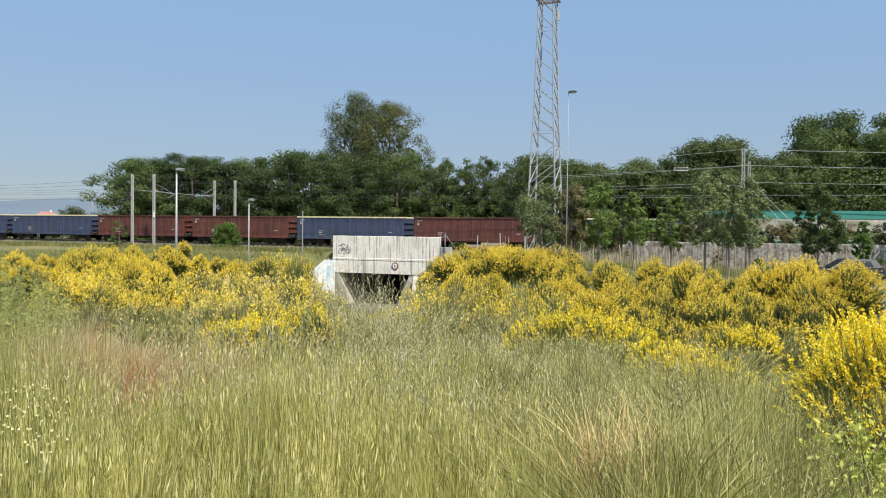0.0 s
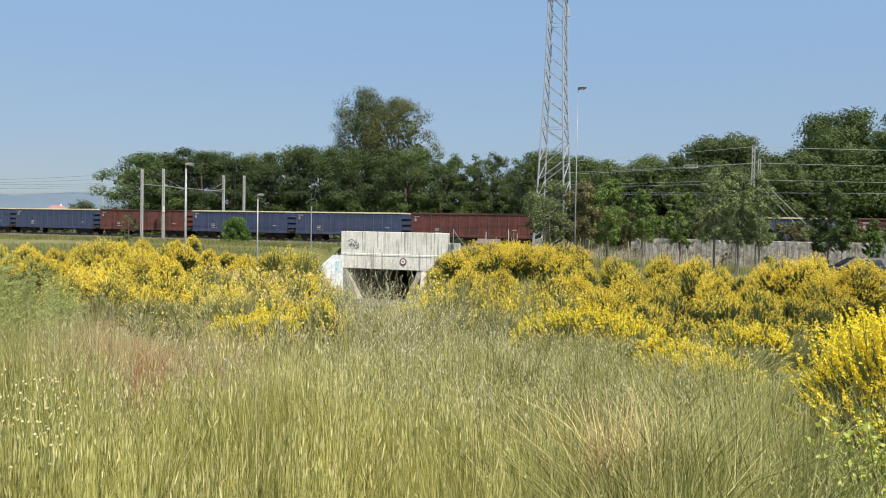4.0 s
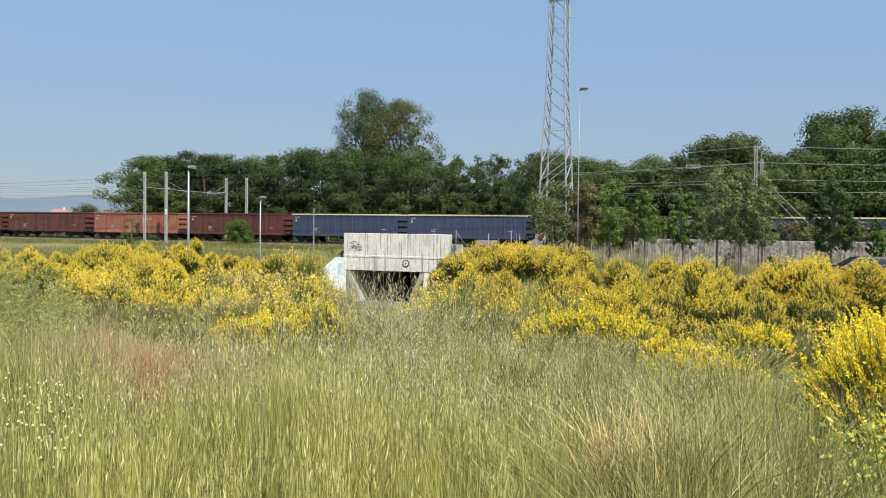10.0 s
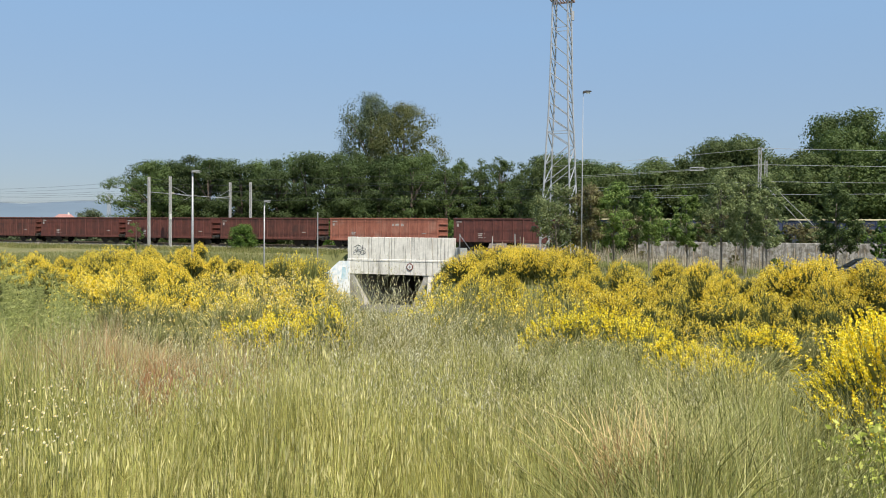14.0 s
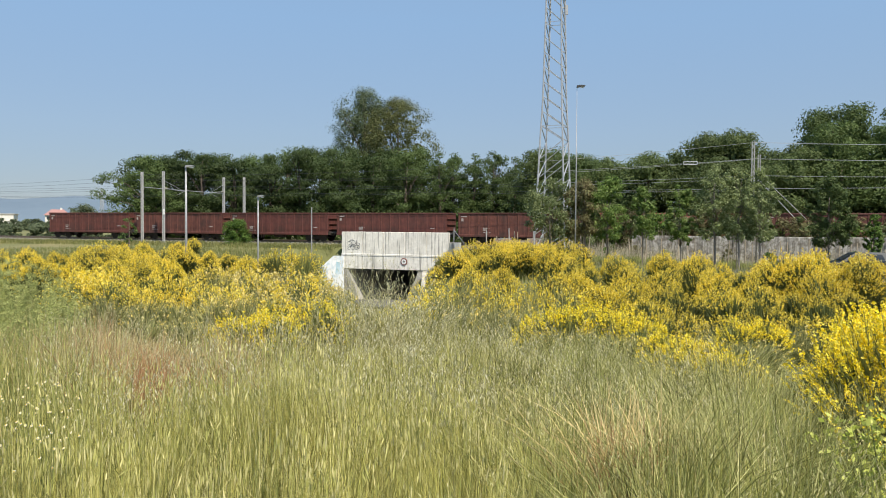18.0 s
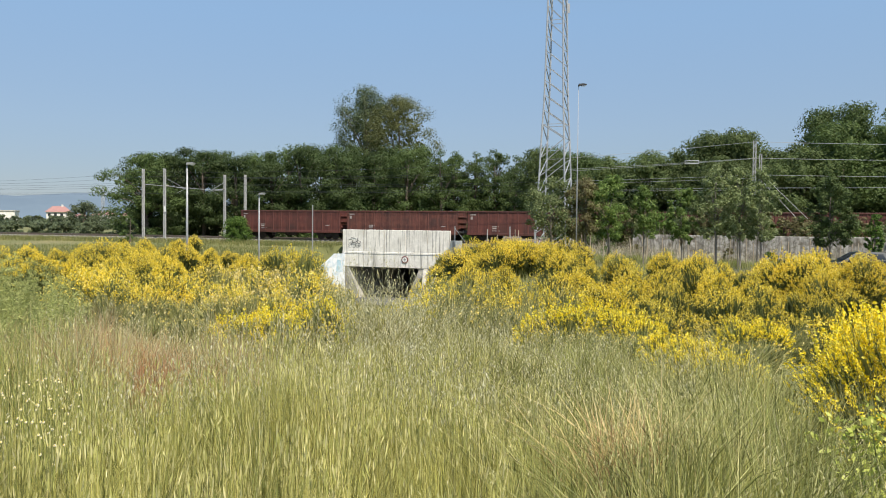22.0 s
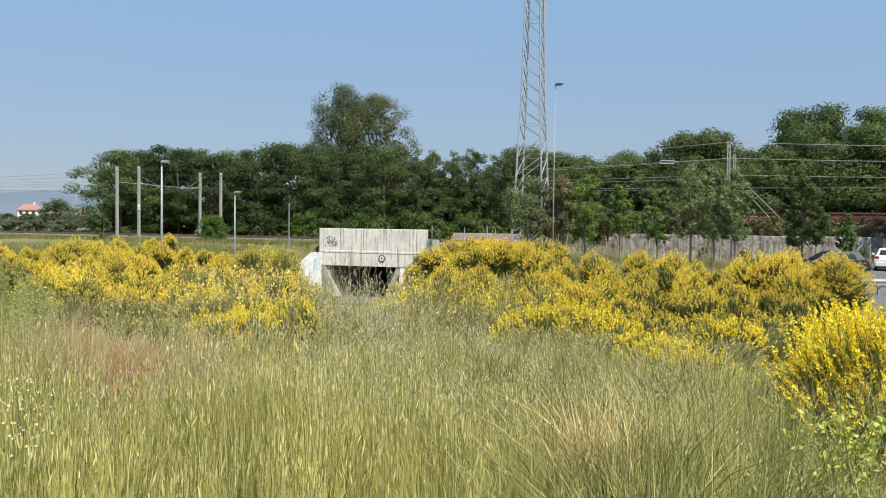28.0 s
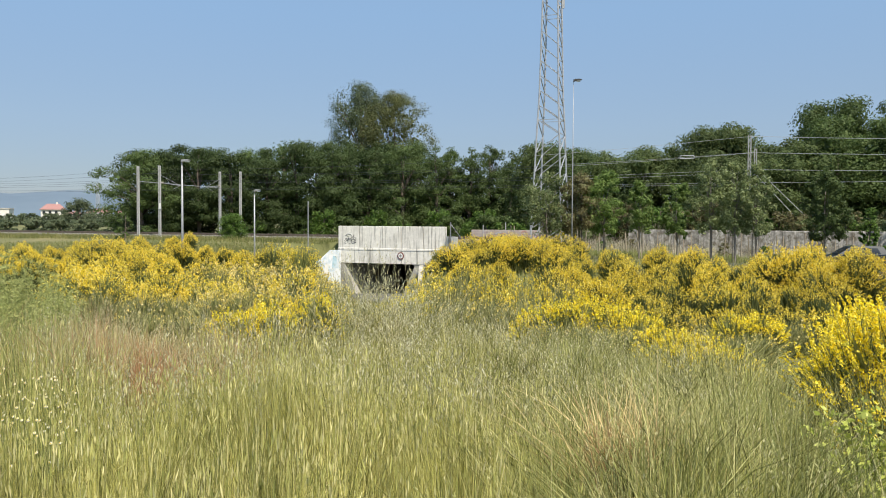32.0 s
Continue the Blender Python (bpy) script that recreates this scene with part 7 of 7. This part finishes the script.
def daisies():
    """Camomile at the edge of the meadow: thin stalks, white flower heads."""
    r = random.Random(5)
    beds = [(r.uniform(-30.5, -25.2), r.uniform(4.0, 5.5)) for _ in range(16)]
    for k in range(95):
        az, d = beds[k % 16]
        a, d = radians(az + r.gauss(0, 0.8)), d + r.gauss(0, 0.16)
        x, y = d * math.sin(a), d * math.cos(a)
        o = thing("camomile", "white camomile flower on a thin stalk", "flower", pose(x, y, gz(x, y)), "camomile in the meadow")
        h = r.uniform(0.5, 0.68)
        tip = (r.uniform(-0.05, 0.05), r.uniform(-0.05, 0.05), h)
        part("stalk", Geo().tube([(0, 0, 0), (tip[0] * 0.3, tip[1] * 0.3, h * 0.6), tip], 0.0016, 3), "broom_stem", o)
        mm = Matrix.Translation(tip) @ pose(0, 0, 0, r.uniform(20, 85), r.uniform(-40, 40), 0)
        part("petals", Geo().lathe([(0.003, -0.002), (0.0065, 0.0), (0.0055, 0.002)], 8, mm), "petal_white", o)
        part("disc", Geo().lathe([(0.004, 0.002), (0.003, 0.004)], 6, mm), "broom_flower", o)


daisies()


def herb(az, d, h, n, seed):
    r = np.random.default_rng(seed)
    x, y = d * math.sin(radians(az)), d * math.cos(radians(az))
    o = thing("leafy_herb", "light green leafy weed at the meadow's edge", "plant", pose(x, y, gz(x, y)), "leafy weeds")
    cen = []
    for k in range(7):
        a, q = r.uniform(0, 6.28), r.uniform(0.05, 0.3)
        tip = (q * math.cos(a), q * math.sin(a), h * r.uniform(0.75, 1.0))
        part("stalk", Geo().tube([(0, 0, 0), (tip[0] * 0.35, tip[1] * 0.35, h * 0.5), tip], [0.006, 0.005, 0.002], 4), "blade_green", o)
        for u in np.linspace(0.3, 1, 9):
            cen.append((tip[0] * u * u, tip[1] * u * u, tip[2] * u))
    part("foliage", faces_mesh("foliage", leaf_quads(r, np.array(cen), np.full(len(cen), 0.045), n * 3, 0.031), "leaf_herb"), None, o)


def mugwort(az, d, h, seed):
    """A tall feathery plant: many upright stalks with small narrow leaves."""
    r = np.random.default_rng(seed)
    x, y = d * math.sin(radians(az)), d * math.cos(radians(az))
    o = thing("feathery_herb", "tall feathery fresh green weed at the meadow's edge", "plant", pose(x, y, gz(x, y)), "feathery weeds")
    cen = []
    for k in range(9):
        a, q = r.uniform(0, 6.28), r.uniform(0.05, 0.36)
        tip = (q * math.cos(a), q * math.sin(a), h * r.uniform(0.7, 1.0))
        part("stalk", Geo().tube([(tip[0] * 0.3, tip[1] * 0.3, 0), (tip[0] * 0.5, tip[1] * 0.5, h * 0.5), tip], [0.005, 0.004, 0.002], 4), "blade_green", o)
        cen += [(tip[0] * (0.4 + 0.6 * u * u), tip[1] * (0.4 + 0.6 * u * u), tip[2] * u) for u in np.linspace(0.2, 1, 10)]
    c = np.array(cen)[r.integers(0, len(cen), 1800)]
    v = r.normal(size=(1800, 3)) * np.array([0.7, 0.7, 0.45]) + np.array([0, 0, 0.45])
    v *= (r.uniform(0.025, 0.07, 1800) / np.linalg.norm(v, axis=1))[:, None]
    w = np.cross(v, r.normal(size=(1800, 3)))
    w *= (0.0025 / np.linalg.norm(w, axis=1))[:, None]
    part("foliage", strips_mesh("foliage", np.stack([c, c + v * 0.55, c + v - np.array([0, 0, 0.012])], 1), np.stack([w * 0.6, w, w * 0.3], 1), "leaf_feathery"), None, o)


for k, (az, d, el) in enumerate(((-30.4, 9.6, -2.4), (-29.2, 9.2, -2.5), (-28.3, 10.0, -2.5), (-27.3, 9.4, -2.7), (-26.5, 10.2, -2.9), (-25.8, 9.6, -3.7), (-28.8, 8.4, -4.0), (-27.0, 8.6, -4.3), (-30.2, 8.2, -4.2), (-25.2, 9.2, -4.9), (-26.2, 8.0, -5.4), (-31.6, 9.4, -2.6), (-24.6, 10.2, -5.2), (-30.8, 11.6, -2.0), (-29.7, 12.0, -2.05), (-28.6, 11.8, -2.1), (-27.7, 11.4, -2.2), (-26.9, 11.8, -2.35), (-26.0, 11.4, -2.7))):
    mugwort(az, d, 1.6 + d * math.tan(radians(el)) - gz(d * math.sin(radians(az)), d * math.cos(radians(az))), 30 + k)
herb(27.4, 4.2, 0.8, 170, 1)
herb(28.3, 4.3, 0.8, 170, 2)
herb(28.0, 3.9, 0.66, 120, 3)
tuft(25.6, 4.7, 420, 0.5, 0.88, 0.24, 0.5, "blade_coarse", 0.0034, "tall arching grey-green grass tuft")
tuft(27.0, 4.5, 320, 0.5, 0.84, 0.2, 0.5, "blade_coarse", 0.0034, "tall arching grey-green grass tuft")
tuft(29.4, 4.4, 420, 0.5, 0.86, 0.26, 0.5, "blade_coarse", 0.0034, "tall arching grey-green grass tuft")


def insect():
    o = thing("flying_insect", "small dark insect flying past", "insect")
    part("body", Geo().lathe([(0.0005, -0.008), (0.002, -0.004), (0.0022, 0.002), (0.0014, 0.007), (0.0004, 0.009)], 8, pose(0, 0, 0, 0, 90, 0)), "dark_metal", o)
    for sg in (-1, 1):
        part("wing", Geo().add([(0.002, 0.001 * sg, 0.001), (0.004, 0.011 * sg, 0.007), (-0.003, 0.012 * sg, 0.008), (-0.003, 0.002 * sg, 0.001), (0.002, 0.001 * sg, 0.0014), (0.004, 0.011 * sg, 0.0074), (-0.003, 0.012 * sg, 0.0084), (-0.003, 0.002 * sg, 0.0014)],
                                  [(0, 1, 2, 3), (7, 6, 5, 4), (0, 4, 5, 1), (1, 5, 6, 2), (2, 6, 7, 3), (3, 7, 4, 0)]), "wire", o)
    return o


INSECT = insect()
INSECT_PATH = [(0, 2.4, -4.0, 2.3), (4.8, 1.6, -0.6, 2.2), (5.4, 0.84, 1.95, 2.15), (5.5, 0.76, 2.43, 2.13), (5.6, 0.67, 3.5, 2.14), (5.7, 0.49, 5.45, 2.14), (6.2, -0.2, 16.0, 2.0), (8.0, -2.0, 45.0, 0.6), (32, -3.0, 60.0, -3.0)]


def motions():
    for ob, ds in TRAIN:
        walk(ob, [(t, rail_m(s + ds, 0.0, RAIL_Z)) for t, s in TAIL])
    walk(INSECT, [(t, pose(x, y, z, 0, 15, 200)) for t, x, y, z in INSECT_PATH])


motions()
